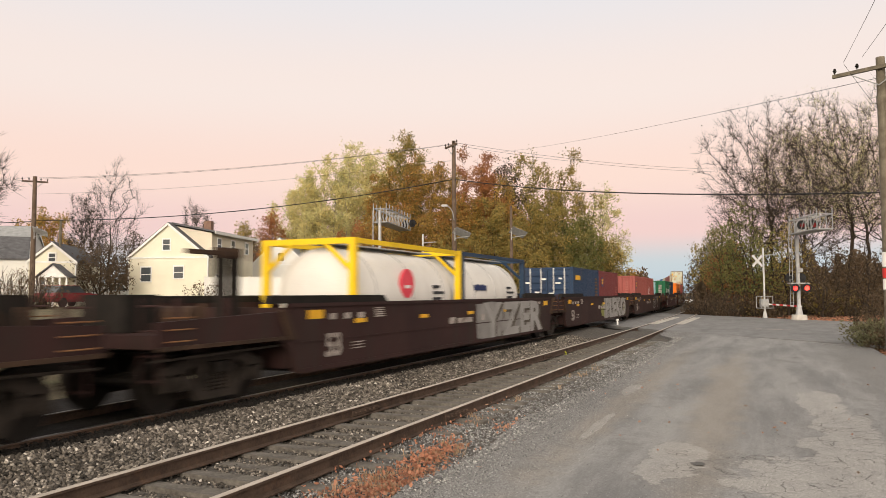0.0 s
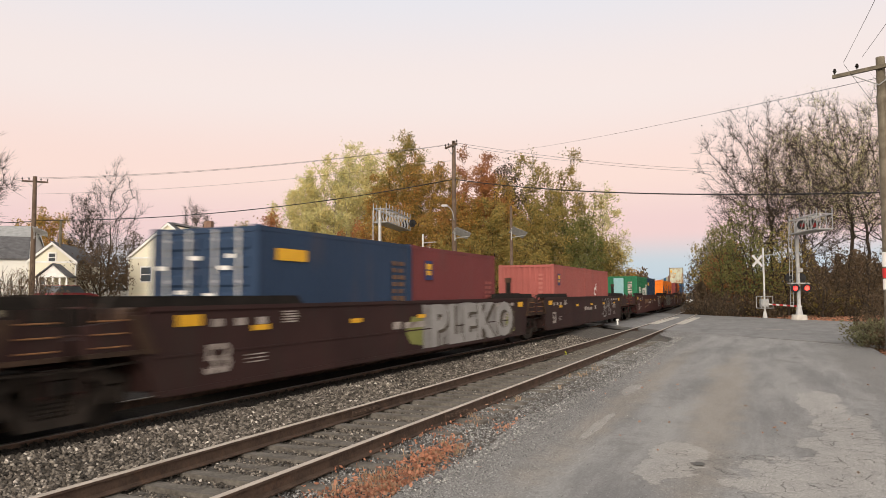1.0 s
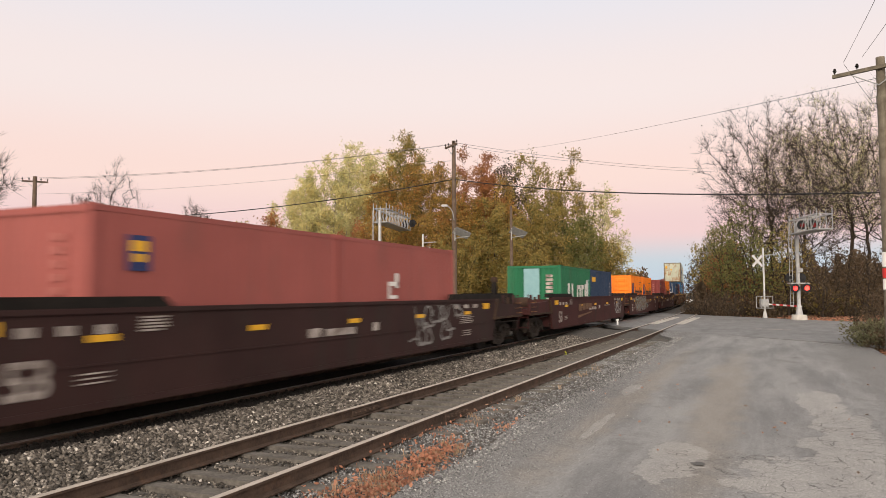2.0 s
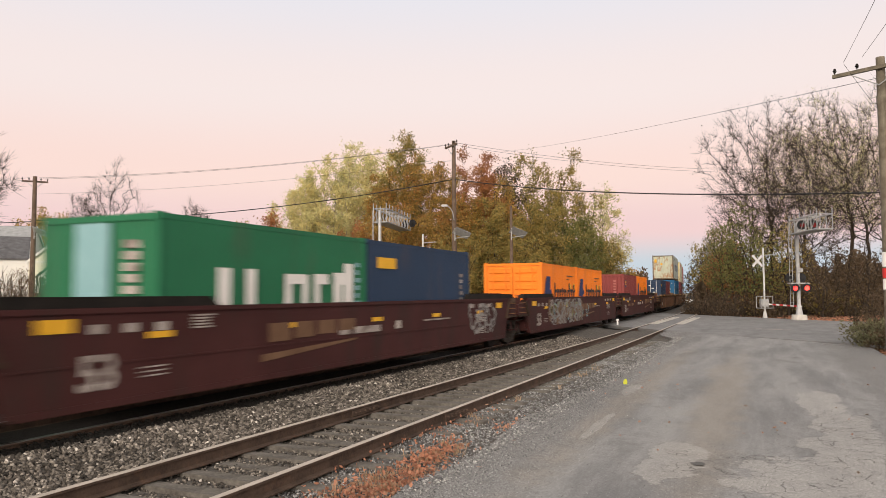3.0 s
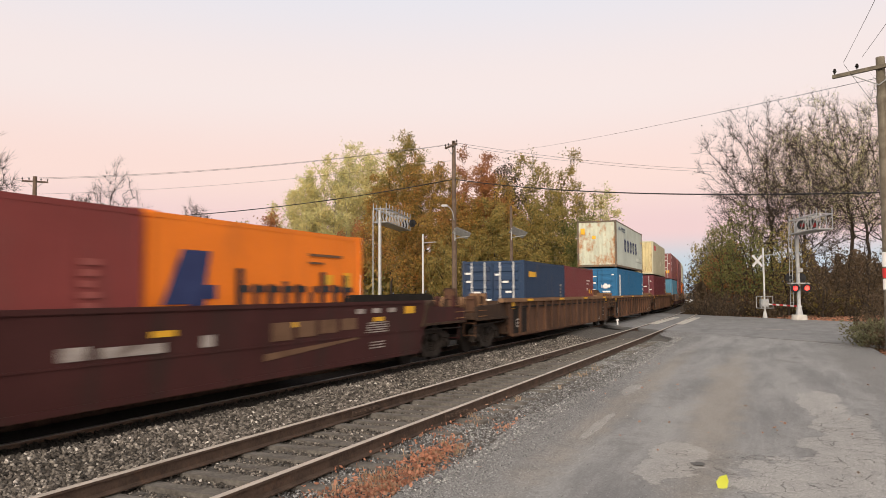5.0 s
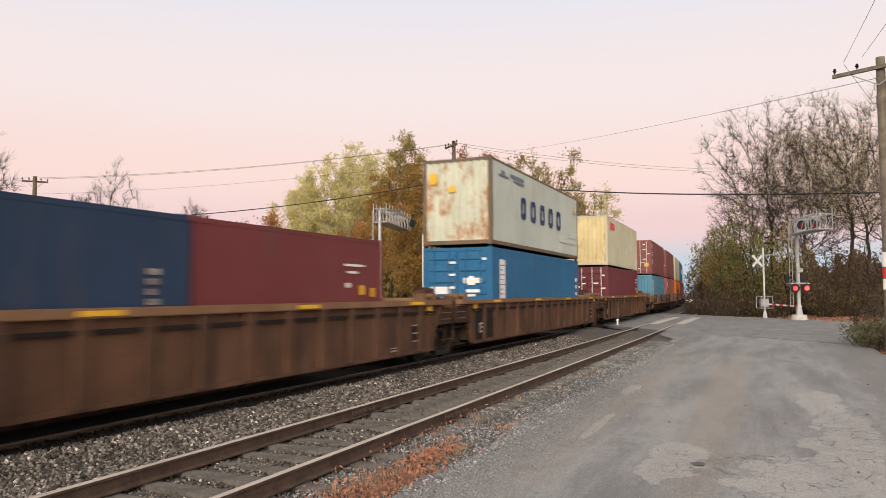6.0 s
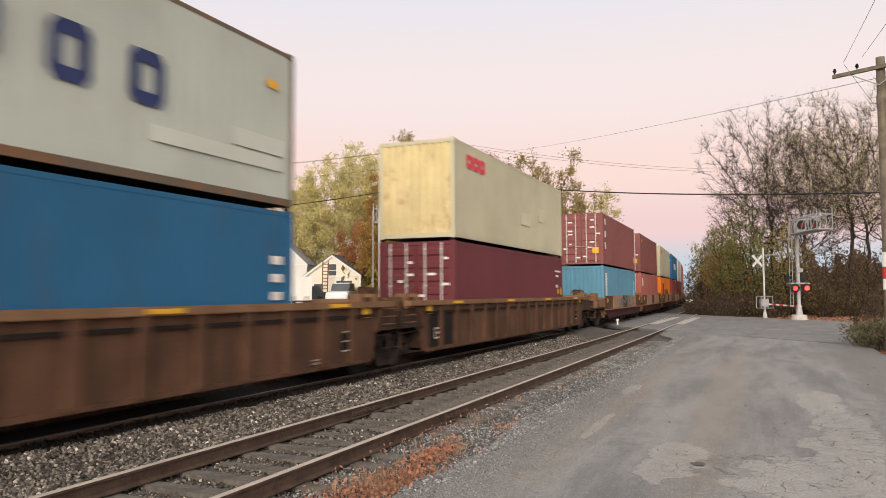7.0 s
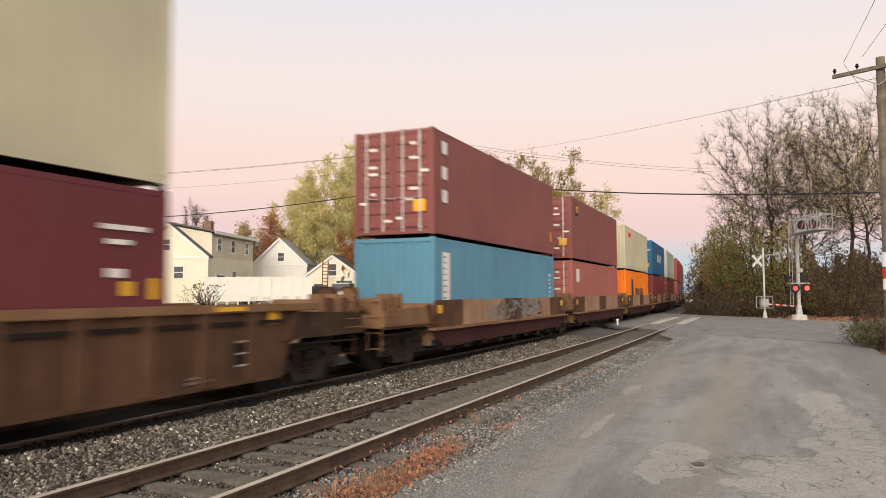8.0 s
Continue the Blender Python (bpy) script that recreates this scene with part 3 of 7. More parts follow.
def scatter(name, shapes, spots, material, label, category, flat=1.0):
    """Many small bodies in one mesh. spots: rows of x, y, z, size."""
    rs = np.random.RandomState(len(spots))
    allv, allf, base = [], [], 0
    which = rs.randint(0, len(shapes), len(spots))
    for k, (sv, sf) in enumerate(shapes):
        p = spots[which == k]
        if not len(p):
            continue
        a, b, c = rs.uniform(0, 6.28, (3, len(p)))
        ca, sa, cb, sb, cc, sc = np.cos(a), np.sin(a), np.cos(b) , np.sin(b), np.cos(c), np.sin(c)
        rot = np.stack([np.stack([cc * cb, cc * sb * sa - sc * ca, cc * sb * ca + sc * sa], -1),
                        np.stack([sc * cb, sc * sb * sa + cc * ca, sc * sb * ca - cc * sa], -1),
                        np.stack([-sb, cb * sa, cb * ca], -1)], 1)
        v = np.einsum("nij,vj->nvi", rot, sv) * p[:, 3][:, None, None]
        v[:, :, 2] *= flat
        v += p[:, None, :3]
        f = sf[None] + (base + np.arange(len(p)) * len(sv))[:, None, None]
        allv.append(v.reshape(-1, 3))
        allf.append(f.reshape(-1, sf.shape[1]))
        base += len(p) * len(sv)
    v, f = np.concatenate(allv), np.concatenate(allf)
    me = bpy.data.meshes.new(name)
    me.vertices.add(len(v))
    me.vertices.foreach_set("co", v.ravel())
    me.loops.add(f.size)
    me.loops.foreach_set("vertex_index", f.ravel())
    me.polygons.add(len(f))
    me.polygons.foreach_set("loop_start", np.arange(len(f)) * f.shape[1])
    me.update(calc_edges=True)
    me.materials.append(M[material])
    return tagged(new(name, me), label, category, kind="stuff")


def stone_shapes(n=7):
    """Broken stones: an octahedron with cut, uneven corners."""
    rs = np.random.RandomState(3)
    shapes = []
    for _ in range(n):
        v = np.array([(1, 0, 0), (-1, 0, 0), (0, 1, 0), (0, -1, 0), (0, 0, 1), (0, 0, -1), (.65, .65, .5), (-.6, .6, -.55), (.6, -.7, .45)], float)
        v = v * rs.uniform(0.65, 1.2, v.shape) * np.array([1.15, 0.9, 0.75])
        bm = bmesh.new()
        for p in v:
            bm.verts.new(p)
        bmesh.ops.convex_hull(bm, input=list(bm.verts))
        loose = [q for q in bm.verts if not q.link_faces]
        bmesh.ops.delete(bm, geom=loose, context="VERTS")
        bmesh.ops.triangulate(bm, faces=list(bm.faces))
        bm.verts.index_update()
        shapes.append((np.array([q.co[:] for q in bm.verts]), np.array([[q.index for q in f.verts] for f in bm.faces])))
        bm.free()
    return shapes


STONES = stone_shapes()


def ballast_stones():
    rs = np.random.RandomState(8)
    rows = []
    for x0, x1, y0, y1, per, lo, hi in ((4.5, 13, 6.08, 7.95, 800, .019, .043), (13, 24, 6.08, 7.95, 380, .023, .047), (24, 36, 6.05, 7.98, 230, .024, .045),
                                        (4.0, 13, 4.55, 6.0, 430, .011, .028), (13, 34, 4.6, 6.0, 230, .013, .030)):
        n = int((x1 - x0) * (y1 - y0) * per)
        x, y = rs.uniform(x0, x1, n), rs.uniform(y0, y1, n)
        r = rs.uniform(lo, hi, n)
        z = np.array([bed_z(a, b) for a, b in zip(x, y)]) + r * 0.35
        rows.append(np.stack([x, y, z, r], 1))
    scatter("ballast", STONES, np.concatenate(rows), "stone", "loose grey-brown crushed ballast stones between the tracks", "ballast", 0.85)
    rows = []
    for x0, x1, y0, y1, per, lo, hi in ((4.5, 14, 3.1, 4.5, 700, .008, .022), (14, 32, 3.1, 4.5, 420, .011, .024), (4.5, 14, 2.65, 3.3, 420, .005, .013), (14, 26, 2.7, 3.3, 120, .008, .016), (5, 12, 2.0, 2.8, 90, .004, .010), (5, 14, -3.0, 2.4, 55, .003, .008)):
        n = int((x1 - x0) * (y1 - y0) * per)
        x, y = rs.uniform(x0, x1, n), rs.uniform(y0, y1, n)
        r = rs.uniform(lo, hi, n)
        z = np.array([max(bed_z(a, b), lot_z(a, b) if b < lot_edge(a) else -1) for a, b in zip(x, y)]) + r * 0.3
        rows.append(np.stack([x, y, z, r], 1))
    scatter("gravel", STONES, np.concatenate(rows), "pebble", "small bluish-grey gravel along the road edge", "gravel", 0.8)


ballast_stones()



def oily_shade_strip():
    """Stone between and beside the main rails: grease and the train's shade, both in its colour."""
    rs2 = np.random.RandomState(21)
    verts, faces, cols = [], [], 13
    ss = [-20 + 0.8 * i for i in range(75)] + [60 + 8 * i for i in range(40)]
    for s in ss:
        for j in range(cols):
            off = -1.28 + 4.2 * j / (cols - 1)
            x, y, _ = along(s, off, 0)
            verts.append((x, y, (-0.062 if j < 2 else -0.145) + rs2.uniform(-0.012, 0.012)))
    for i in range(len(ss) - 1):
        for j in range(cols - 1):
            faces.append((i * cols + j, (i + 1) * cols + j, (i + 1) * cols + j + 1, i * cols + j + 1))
    tagged(mesh_part("oily_shaded_ballast", verts, faces, "oily_shaded"), "oily ballast under the train, darkened further by painted-in shade", "ballast", kind="structure")
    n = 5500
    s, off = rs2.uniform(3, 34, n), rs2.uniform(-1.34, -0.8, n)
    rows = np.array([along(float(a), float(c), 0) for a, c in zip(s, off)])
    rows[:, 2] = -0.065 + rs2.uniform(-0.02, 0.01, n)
    scatter("dark_ballast", STONES, np.concatenate([rows, rs2.uniform(.02, .045, n)[:, None]], 1), "oily_shaded", "oily ballast stones beside the main rail, with painted-in shade", "ballast", 0.85)


oily_shade_strip()

RAIL = [(-0.070, -0.170), (0.070, -0.170), (0.070, -0.158), (0.012, -0.140), (0.010, -0.045), (0.036, -0.034), (0.036, -0.010),
        (-0.036, -0.010), (-0.036, -0.034), (-0.010, -0.045), (-0.012, -0.140), (-0.070, -0.158)]


def rail(name, y0, off, material, head, owner, s0, s1):
    """A rail in profile, with its worn head as a piece of its own."""
    ss = [s0, BEND_AT] + [BEND_AT + 6 * i for i in range(1, int((s1 - BEND_AT) / 6))]
    for nm, prof, mt in ((name, RAIL, material), ("rail_head", [(-0.036, -0.012), (0.036, -0.012), (0.034, -0.004), (0.026, 0.0), (-0.026, 0.0), (-0.034, -0.004)], head)):
        verts, faces, k = [], [], len(prof)
        for s in ss:
            verts += [along(s, off + p[0], p[1], y0) for p in prof]
        for i in range(len(ss) - 1):
            for j in range(k):
                a, b = i * k + j, i * k + (j + 1) % k
                faces.append((a, b, b + k, a + k))
        ob = mesh_part(nm, verts, faces, mt, owner)
        owner = ob if nm == name else owner


def track(label, y0, head, ties):
    t = thing("track", label, "railway track", kind="structure")
    for side in (-0.752, 0.752):
        rail("rail", y0, side, "rail", head, t, -40, 400)
    rnd = random.Random(int(y0 * 10))
    me = None
    s = -8.0
    first, far_verts, far_faces = None, [], []
    while s < ties:
        if s < 36 or s > 56:
            dz = rnd.uniform(-0.036, 0.010)
            x, y, a = rail_line(s, y0)
            m = Matrix.Translation((x, y, -0.172 + dz)) @ Euler((0, 0, a + rnd.uniform(-0.02, 0.02))).to_matrix().to_4x4()
            if first is None:
                bm = bmesh.new()
                box(bm, -0.10, 0.10, -1.28, 1.28, -0.17, 0.0)
                bmesh.ops.subdivide_edges(bm, edges=[e for e in bm.edges if abs(e.verts[0].co.y - e.verts[1].co.y) > 1], cuts=7)
                for v in bm.verts:
                    v.co += Vector((noise.noise(v.co * 3), 0, 0.6 * noise.noise(v.co * 4 + Vector((5, 0, 0))))) * 0.014
                first = part("tie", bm, "tie", t)
                first.matrix_basis = m
            else:
                o = new("tie", first.data)
                o.parent, o.matrix_basis = t, m
        s += 0.535 + rnd.uniform(-0.03, 0.03)
    return t


track("mainline track with polished rail heads on wooden ties", MAIN_Y, "rail_polished_shaded", 34)
siding = track("rusty siding track on weathered half-buried wooden ties", SIDE_Y, "rail_head", 36)


def joint_bar(s, off, y0, side):
    bm = bmesh.new()
    box(bm, s - 0.45, s + 0.45, y0 + off + side * 0.012, y0 + off + side * 0.045, -0.135, -0.045)
    for k in range(6):
        x = s - 0.375 + 0.15 * k
        bar(bm, (x, y0 + off + side * 0.04, -0.09), (x, y0 + off + side * 0.075, -0.09), 0.018, sides=6)
    part("joint_bar", bm, "rail", siding)


for s_joint, off_joint in ((10.55, 0.752), (21.5, 0.752), (10.75, -0.752), (22.0, -0.752)):
    for side in (-1, 1):
        joint_bar(s_joint, off_joint, SIDE_Y, side)


def crossing_panels():
    """Flangeway strips of pale rubber and asphalt that carry the street over the rails."""
    for off in (-0.87, -0.60, 0.60, 0.87):
        bm = bmesh.new()
        box(bm, 44.5, 56.5, SIDE_Y + off - 0.09, SIDE_Y + off + 0.09, -0.16, -0.012)
        tagged(part("crossing_panel", bm, "concrete", None), "pale flangeway panel beside the crossing rail", "crossing panel", "crossing panels", "structure")


crossing_panels()

# ---- the train ----
TRAIN = []       # (thing, place along the train of its middle, its length)
SPEED = 23.12


def marks(owner, y, rows, material="white_mark", name="marking"):
    """Painted bars on a side: rows of x0, x1, z0, z1."""
    for x0, x1, z0, z1 in rows:
        part(name, boxed(x0, x1, y - 0.004, y + 0.004, z0, z1), material, owner)


def lettering(text, size, material, owner, m, name="lettering", bold=0.0):
    cu = bpy.data.curves.new("text", "FONT")
    cu.body, cu.size, cu.extrude, cu.offset, cu.resolution_u = text, size, 0.003, bold, 3
    tmp = bpy.data.objects.new("text", cu)
    me = bpy.data.meshes.new_from_object(tmp)
    bpy.data.objects.remove(tmp)
    weld = bmesh.new()
    weld.from_mesh(me)
    bmesh.ops.remove_doubles(weld, verts=list(weld.verts), dist=0.0001)
    weld.to_mesh(me)
    weld.free()
    me.materials.clear()
    me.materials.append(M[material])
    ob = new(name, me)
    ob.parent, ob.matrix_basis = owner, m
    return ob


def letters(text, x, y, z, size, wide, material, owner, name, bold):
    """Single letters side by side, each a piece of its own."""
    for ch in text:
        o = lettering(ch, size, material, owner, Matrix(), name, bold)
        lo, hi = min(v.co.x for v in o.data.vertices), max(v.co.x for v in o.data.vertices)
        o.matrix_basis = pose(x - lo * wide, y, z, 90) @ Matrix.Diagonal((wide, 1, 1, 1))
        x += (hi - lo) * wide + 0.05 * size


def corrugated(bm, x0, x1, y, z0, z1, depth, face, pitch=0.28):
    """A wall with trapezoid folds, running along x at y; folds go inwards."""
    n = max(1, round((x1 - x0) / pitch))
    p = (x1 - x0) / n
    cols = []
    for i in range(n):
        for fx, d in ((0.0, 0), (0.26, 0), (0.5, 1), (0.76, 1)):
            cols.append((x0 + p * (i + fx), y - face * depth * d))
    cols.append((x1, y))
    lo = [bm.verts.new((a, b, z0)) for a, b in cols]
    hi = [bm.verts.new((a, b, z1)) for a, b in cols]
    for i in range(len(cols) - 1):
        bm.faces.new((lo[i], lo[i + 1], hi[i + 1], hi[i]) if face < 0 else (lo[i + 1], lo[i], hi[i], hi[i + 1]))


def container(u, feet, base, h, body, end, doors, label, edge=None, mark=True):
    """A shipping box whose near end stands at u along the train."""
    L = {20: 6.058, 40: 12.192}[feet]
    t = thing("shipping_container", label, "shipping container", group="containers on the train")
    hx, hy = L / 2, 1.219
    edge = edge or body
    bm = bmesh.new()
    for side in (-1, 1):
        corrugated(bm, -hx + 0.12, hx - 0.12, side * (hy - 0.012), 0.14, h - 0.10, 0.022, side)
    part("side_wall", bm, body, t)
    bm = boxed(-hx + 0.05, hx - 0.05, -hy + 0.04, hy - 0.04, h - 0.06, h - 0.03)
    part("roof", bm, body, t)
    part("floor", boxed(-hx + 0.05, hx - 0.05, -hy + 0.04, hy - 0.04, 0.10, 0.14), "under", t)
    for sx in (-1, 1):
        for sy in (-1, 1):
            x, y = sx * (hx - 0.06), sy * (hy - 0.06)
            part("corner_post", boxed(x - 0.06, x + 0.06, y - 0.06, y + 0.06, 0.12, h - 0.12), edge, t)
            for z in (0.0, h - 0.118):
                part("corner_casting", boxed(sx * hx - sx * 0.178, sx * hx, sy * hy - sy * 0.162, sy * hy, z, z + 0.118, bevel=0.012), "rust_edge" if edge == "rust_edge" else edge, t)
    for sy in (-1, 1):
        part("top_rail", boxed(-hx + 0.16, hx - 0.16, sy * (hy - 0.05) - 0.03, sy * (hy - 0.05) + 0.03, h - 0.10, h - 0.02), edge, t)
        part("bottom_rail", boxed(-hx + 0.16, hx - 0.16, sy * (hy - 0.05) - 0.035, sy * (hy - 0.05) + 0.035, 0.02, 0.15), edge, t)
    for sx in (-1, 1):
        for z0, z1 in ((0.02, 0.15), (h - 0.12, h - 0.02)):
            part("end_rail", boxed(sx * (hx - 0.05) - 0.04, sx * (hx - 0.05) + 0.04, -hy + 0.14, hy - 0.14, z0, z1), edge, t)
    turn = Matrix.Rotation(radians(90), 4, "Z")
    for sx in (-1, 1):
        if doors and sx == -1:
            for sy in (-1, 1):
                bm = bmesh.new()
                y0, y1 = sorted((sy * 0.012, sy * (hy - 0.13)))
                box(bm, -hx + 0.02, -hx + 0.06, y0, y1, 0.16, h - 0.13)
                d = part("door", bm, end, t)
                for k in range(7):
                    z = 0.30 + (h - 0.62) * k / 6
                    bm = bmesh.new()
                    prism(bm, [(z - 0.12, -hx + 0.02), (z - 0.075, -hx - 0.018), (z + 0.075, -hx - 0.018), (z + 0.12, -hx + 0.02)], y0 + 0.10, y1 - 0.10, "z")
                    bmesh.ops.transform(bm, matrix=Matrix(((0, 1, 0, 0), (0, 0, 1, 0), (1, 0, 0, 0), (0, 0, 0, 1))), verts=list(bm.verts))
                    part("door_rib", bm, end, d)
                for yy in (sy * 0.30, sy * 0.82):
                    bm = bmesh.new()
                    bar(bm, (-hx - 0.035, yy, 0.08), (-hx - 0.035, yy, h - 0.06), 0.026, sides=6)
                    for z in (0.2, 0.9, 1.6, h - 0.25):
                        box(bm, -hx - 0.045, -hx + 0.01, yy - 0.04, yy + 0.04, z - 0.025, z + 0.025)
                    part("lock_rod", bm, end if end in ("blue", "orange") else "galv_pale", d)
                    bm = bmesh.new()
                    bar(bm, (-hx - 0.05, yy, 1.02), (-hx - 0.05, yy - sy * 0.4, 0.98), 0.013, sides=6)
                    part("door_handle", bm, "galv", d)
                rnd = random.Random(int(u * 7) + sy)
                for k in range(6 if mark else 0):
                    w = rnd.uniform(0.12, 0.3)
                    y, z = sy * rnd.choice((0.18, 0.5, 0.62, 0.95)), 0.3 + (h - 0.6) * (k + rnd.random() * 0.7) / 6
                    part("marking", boxed(-hx - 0.024, -hx + 0.002, y - w / 2, y + w / 2, z, z + 0.075), "sticker", d)
                if sy == -1:
                    part("placard", boxed(-hx - 0.026, -hx + 0.002, -0.98, -0.62, 0.62, 0.95), "yellow_mark", d)
        else:
            bm = bmesh.new()
            corrugated(bm, -hy + 0.12, hy - 0.12, -hx + 0.02, 0.14, h - 0.10, 0.045, -1, 0.25)
            bmesh.ops.transform(bm, matrix=Matrix.Rotation(radians(-90 if sx < 0 else 90), 4, "Z"), verts=list(bm.verts))
            part("end_wall", bm, end, t)
    if base > 1:
        for sx in (-1, 1):
            for sy in (-1, 1):
                part("twist_lock", boxed(sx * (hx - 0.09) - 0.05, sx * (hx - 0.09) + 0.05, sy * (hy - 0.09) - 0.05, sy * (hy - 0.09) + 0.05, -0.075, 0.0), "under", t)
    TRAIN.append((t, u + hx, L, base))
    return t


def tank_container(u, frame_paint, label, badge):
    t = thing("tank_container", label, "tank container", group="containers on the train")
    L, h = 6.058, 2.591
    hx, hy = L / 2, 1.219
    bm = bmesh.new()
    rings = []
    for x, r in ((-2.86, 0.05), (-2.84, 0.55), (-2.72, 0.92), (-2.5, 1.10), (-2.3, 1.14), (2.3, 1.14), (2.5, 1.10), (2.72, 0.92), (2.84, 0.55), (2.86, 0.05)):
        rings.append([bm.verts.new((x, r * math.cos(a), 1.31 + r * math.sin(a))) for a in (2 * math.pi * i / 40 for i in range(40))])
    for a, b in zip(rings, rings[1:]):
        for i in range(40):
            j = (i + 1) % 40
            bm.faces.new((a[i], b[i], b[j], a[j])).smooth = True
    bm.faces.new(rings[0])
    bm.faces.new(rings[-1][::-1])
    bmesh.ops.recalc_face_normals(bm, faces=list(bm.faces))
    shell = part("tank_shell", bm, "tank_white", t, "white insulated tank shell")
    for x in (-1.9, 0, 1.9):
        bm = bmesh.new()
        for i in range(40):
            a, b = 2 * math.pi * i / 40, 2 * math.pi * (i + 1) / 40
            bar(bm, (x, 1.145 * math.cos(a), 1.31 + 1.145 * math.sin(a)), (x, 1.145 * math.cos(b), 1.31 + 1.145 * math.sin(b)), 0.012, sides=4)
        part("band", bm, "galv", shell)
    for sx in (-1, 1):
        for sy in (-1, 1):
            x, y = sx * (hx - 0.08), sy * (hy - 0.08)
            part("corner_post", boxed(x - 0.08, x + 0.08, y - 0.08, y + 0.08, 0, h, bevel=0.01), frame_paint, t)
            for za, zb in ((h - 0.75, h - 0.10), (0.75, 0.12)):
                bm = bmesh.new()
                bar(bm, (x, y, za), (x, y - sy * 0.72, zb), 0.055, sides=6)
                part("brace", bm, frame_paint, t)
        for z in (0.06, h - 0.07):
            x = sx * (hx - 0.08)
            part("end_rail", boxed(x - 0.06, x + 0.06, -hy + 0.16, hy - 0.16, z - 0.06, z + 0.07), frame_paint, t)
    for sy in (-1, 1):
        for z in (0.08, h - 0.06):
            part("side_rail", boxed(-hx + 0.16, hx - 0.16, sy * (hy - 0.06) - 0.045, sy * (hy - 0.06) + 0.045, z - 0.055, z + 0.055), frame_paint, t)
    part("walkway", boxed(-2.6, 2.6, -0.45, 0.25, 2.49, 2.52), "galv", t)
    if badge == "round":
        bm = bmesh.new()
        k = 28
        prism(bm, [(-0.35 + 0.36 * math.cos(2 * math.pi * i / k), 1.62 + 0.36 * math.sin(2 * math.pi * i / k)) for i in range(k)], -1.158, -1.10)
        part("badge", bm, "logo_red", t)
        part("badge_centre", boxed(-0.5, -0.2, -1.164, -1.12, 1.5, 1.58), "sticker", t)
    else:
        for i in range(5):
            part("marking", boxed(-1.9 + 0.22 * i, -1.74 + 0.22 * i, -1.165, -1.13, 1.46, 1.62 + 0.03 * (i % 2)), "logo_blue", t)
    for i, w in enumerate((0.5, 0.7, 0.4)):
        part("marking", boxed(1.2, 1.2 + w, -1.165, -1.12, 1.2 + 0.16 * i, 1.27 + 0.16 * i), "logo_black", t)
    TRAIN.append((t, u + hx, L, 0.43))
    return t


def bogie_meshes():
    """Side frames, wheels with axles and bolster of a freight bogie, as shared meshes."""
    made = []
    bm = bmesh.new()
    box(bm, -0.20, 0.20, -0.96, 0.96, 0.50, 0.80)
    box(bm, -0.14, 0.14, -1.20, 1.20, 0.56, 0.72)
    made.append(("bolster", bm, "under"))
    for sy in (-1, 1):
        a, b = sorted((sy * 0.98, sy * 1.13))
        bm = bmesh.new()
        prism(bm, [(-1.18, 0.60), (-1.10, 0.70), (-0.50, 0.86), (0.50, 0.86), (1.10, 0.70), (1.18, 0.60), (0.72, 0.60), (0.44, 0.74), (-0.44, 0.74), (-0.72, 0.60)], a, b)
        prism(bm, [(-0.78, 0.58), (-0.66, 0.58), (-0.36, 0.27), (0.36, 0.27), (0.66, 0.58), (0.78, 0.58), (0.46, 0.15), (-0.46, 0.15)], a, b)
        for x in (-0.40, 0.28):
            box(bm, x, x + 0.12, a, b, 0.25, 0.76)
        for x in (-0.89, 0.89):
            box(bm, x - 0.24, x - 0.15, a, b, 0.34, 0.62)
            box(bm, x + 0.15, x + 0.24, a, b, 0.34, 0.62)
        made.append(("side_frame", bm, "bogie"))
        for x in (-0.16, 0.0, 0.16):
            bm = bmesh.new()
            coils = [[bm.verts.new((x + rr * math.cos(a), sy * 1.06 + rr * math.sin(a), 0.272 + 0.0275 * q)) for a in (math.pi * k / 4 for k in range(8))]
                     for q, rr in ((q, 0.072 if q % 2 else 0.052) for q in range(11))]
            for lo_ring, hi_ring in zip(coils, coils[1:]):
                for k in range(8):
                    bm.faces.new((lo_ring[k], lo_ring[(k + 1) % 8], hi_ring[(k + 1) % 8], hi_ring[k]))
            made.append(("spring", bm, "bogie"))
        for x in (-0.89, 0.89):
            bm = bmesh.new()
            bar(bm, (x, sy * 0.95, 0.457), (x, sy * 1.19, 0.457), 0.115, sides=12)
            bar(bm, (x, sy * 1.19, 0.457), (x, sy * 1.21, 0.457), 0.075, sides=8)
            made.append(("axle_box", bm, "bogie"))
    for x in (-0.89, 0.89):
        bm = bmesh.new()
        bar(bm, (x, -1.0, 0.457), (x, 1.0, 0.457), 0.085, sides=10)
        for sy in (-1, 1):
            a, b = sorted((sy * 0.69, sy * 0.82))
            bar(bm, (x, a, 0.457), (x, b, 0.457), 0.457, sides=28)
            a, b = sorted((sy * 0.66, sy * 0.69))
            bar(bm, (x, a, 0.457), (x, b, 0.457), 0.485, sides=28)
        made.append(("wheelset", bm, "wheel"))
    data = []
    for nm, bm, mt in made:
        me = bpy.data.meshes.new(nm)
        bm.to_mesh(me)
        bm.free()
        me.materials.append(M[mt])
        data.append((nm, me))
    return data


BOGIE = bogie_meshes()


def bogie(x, owner):
    b = None
    for nm, me in BOGIE:
        o = new("bogie" if b is None else nm, me)
        o.parent = owner if b is None else b
        if b is None:
            o.matrix_basis = pose(x, 0, 0)
            b = o
    return b


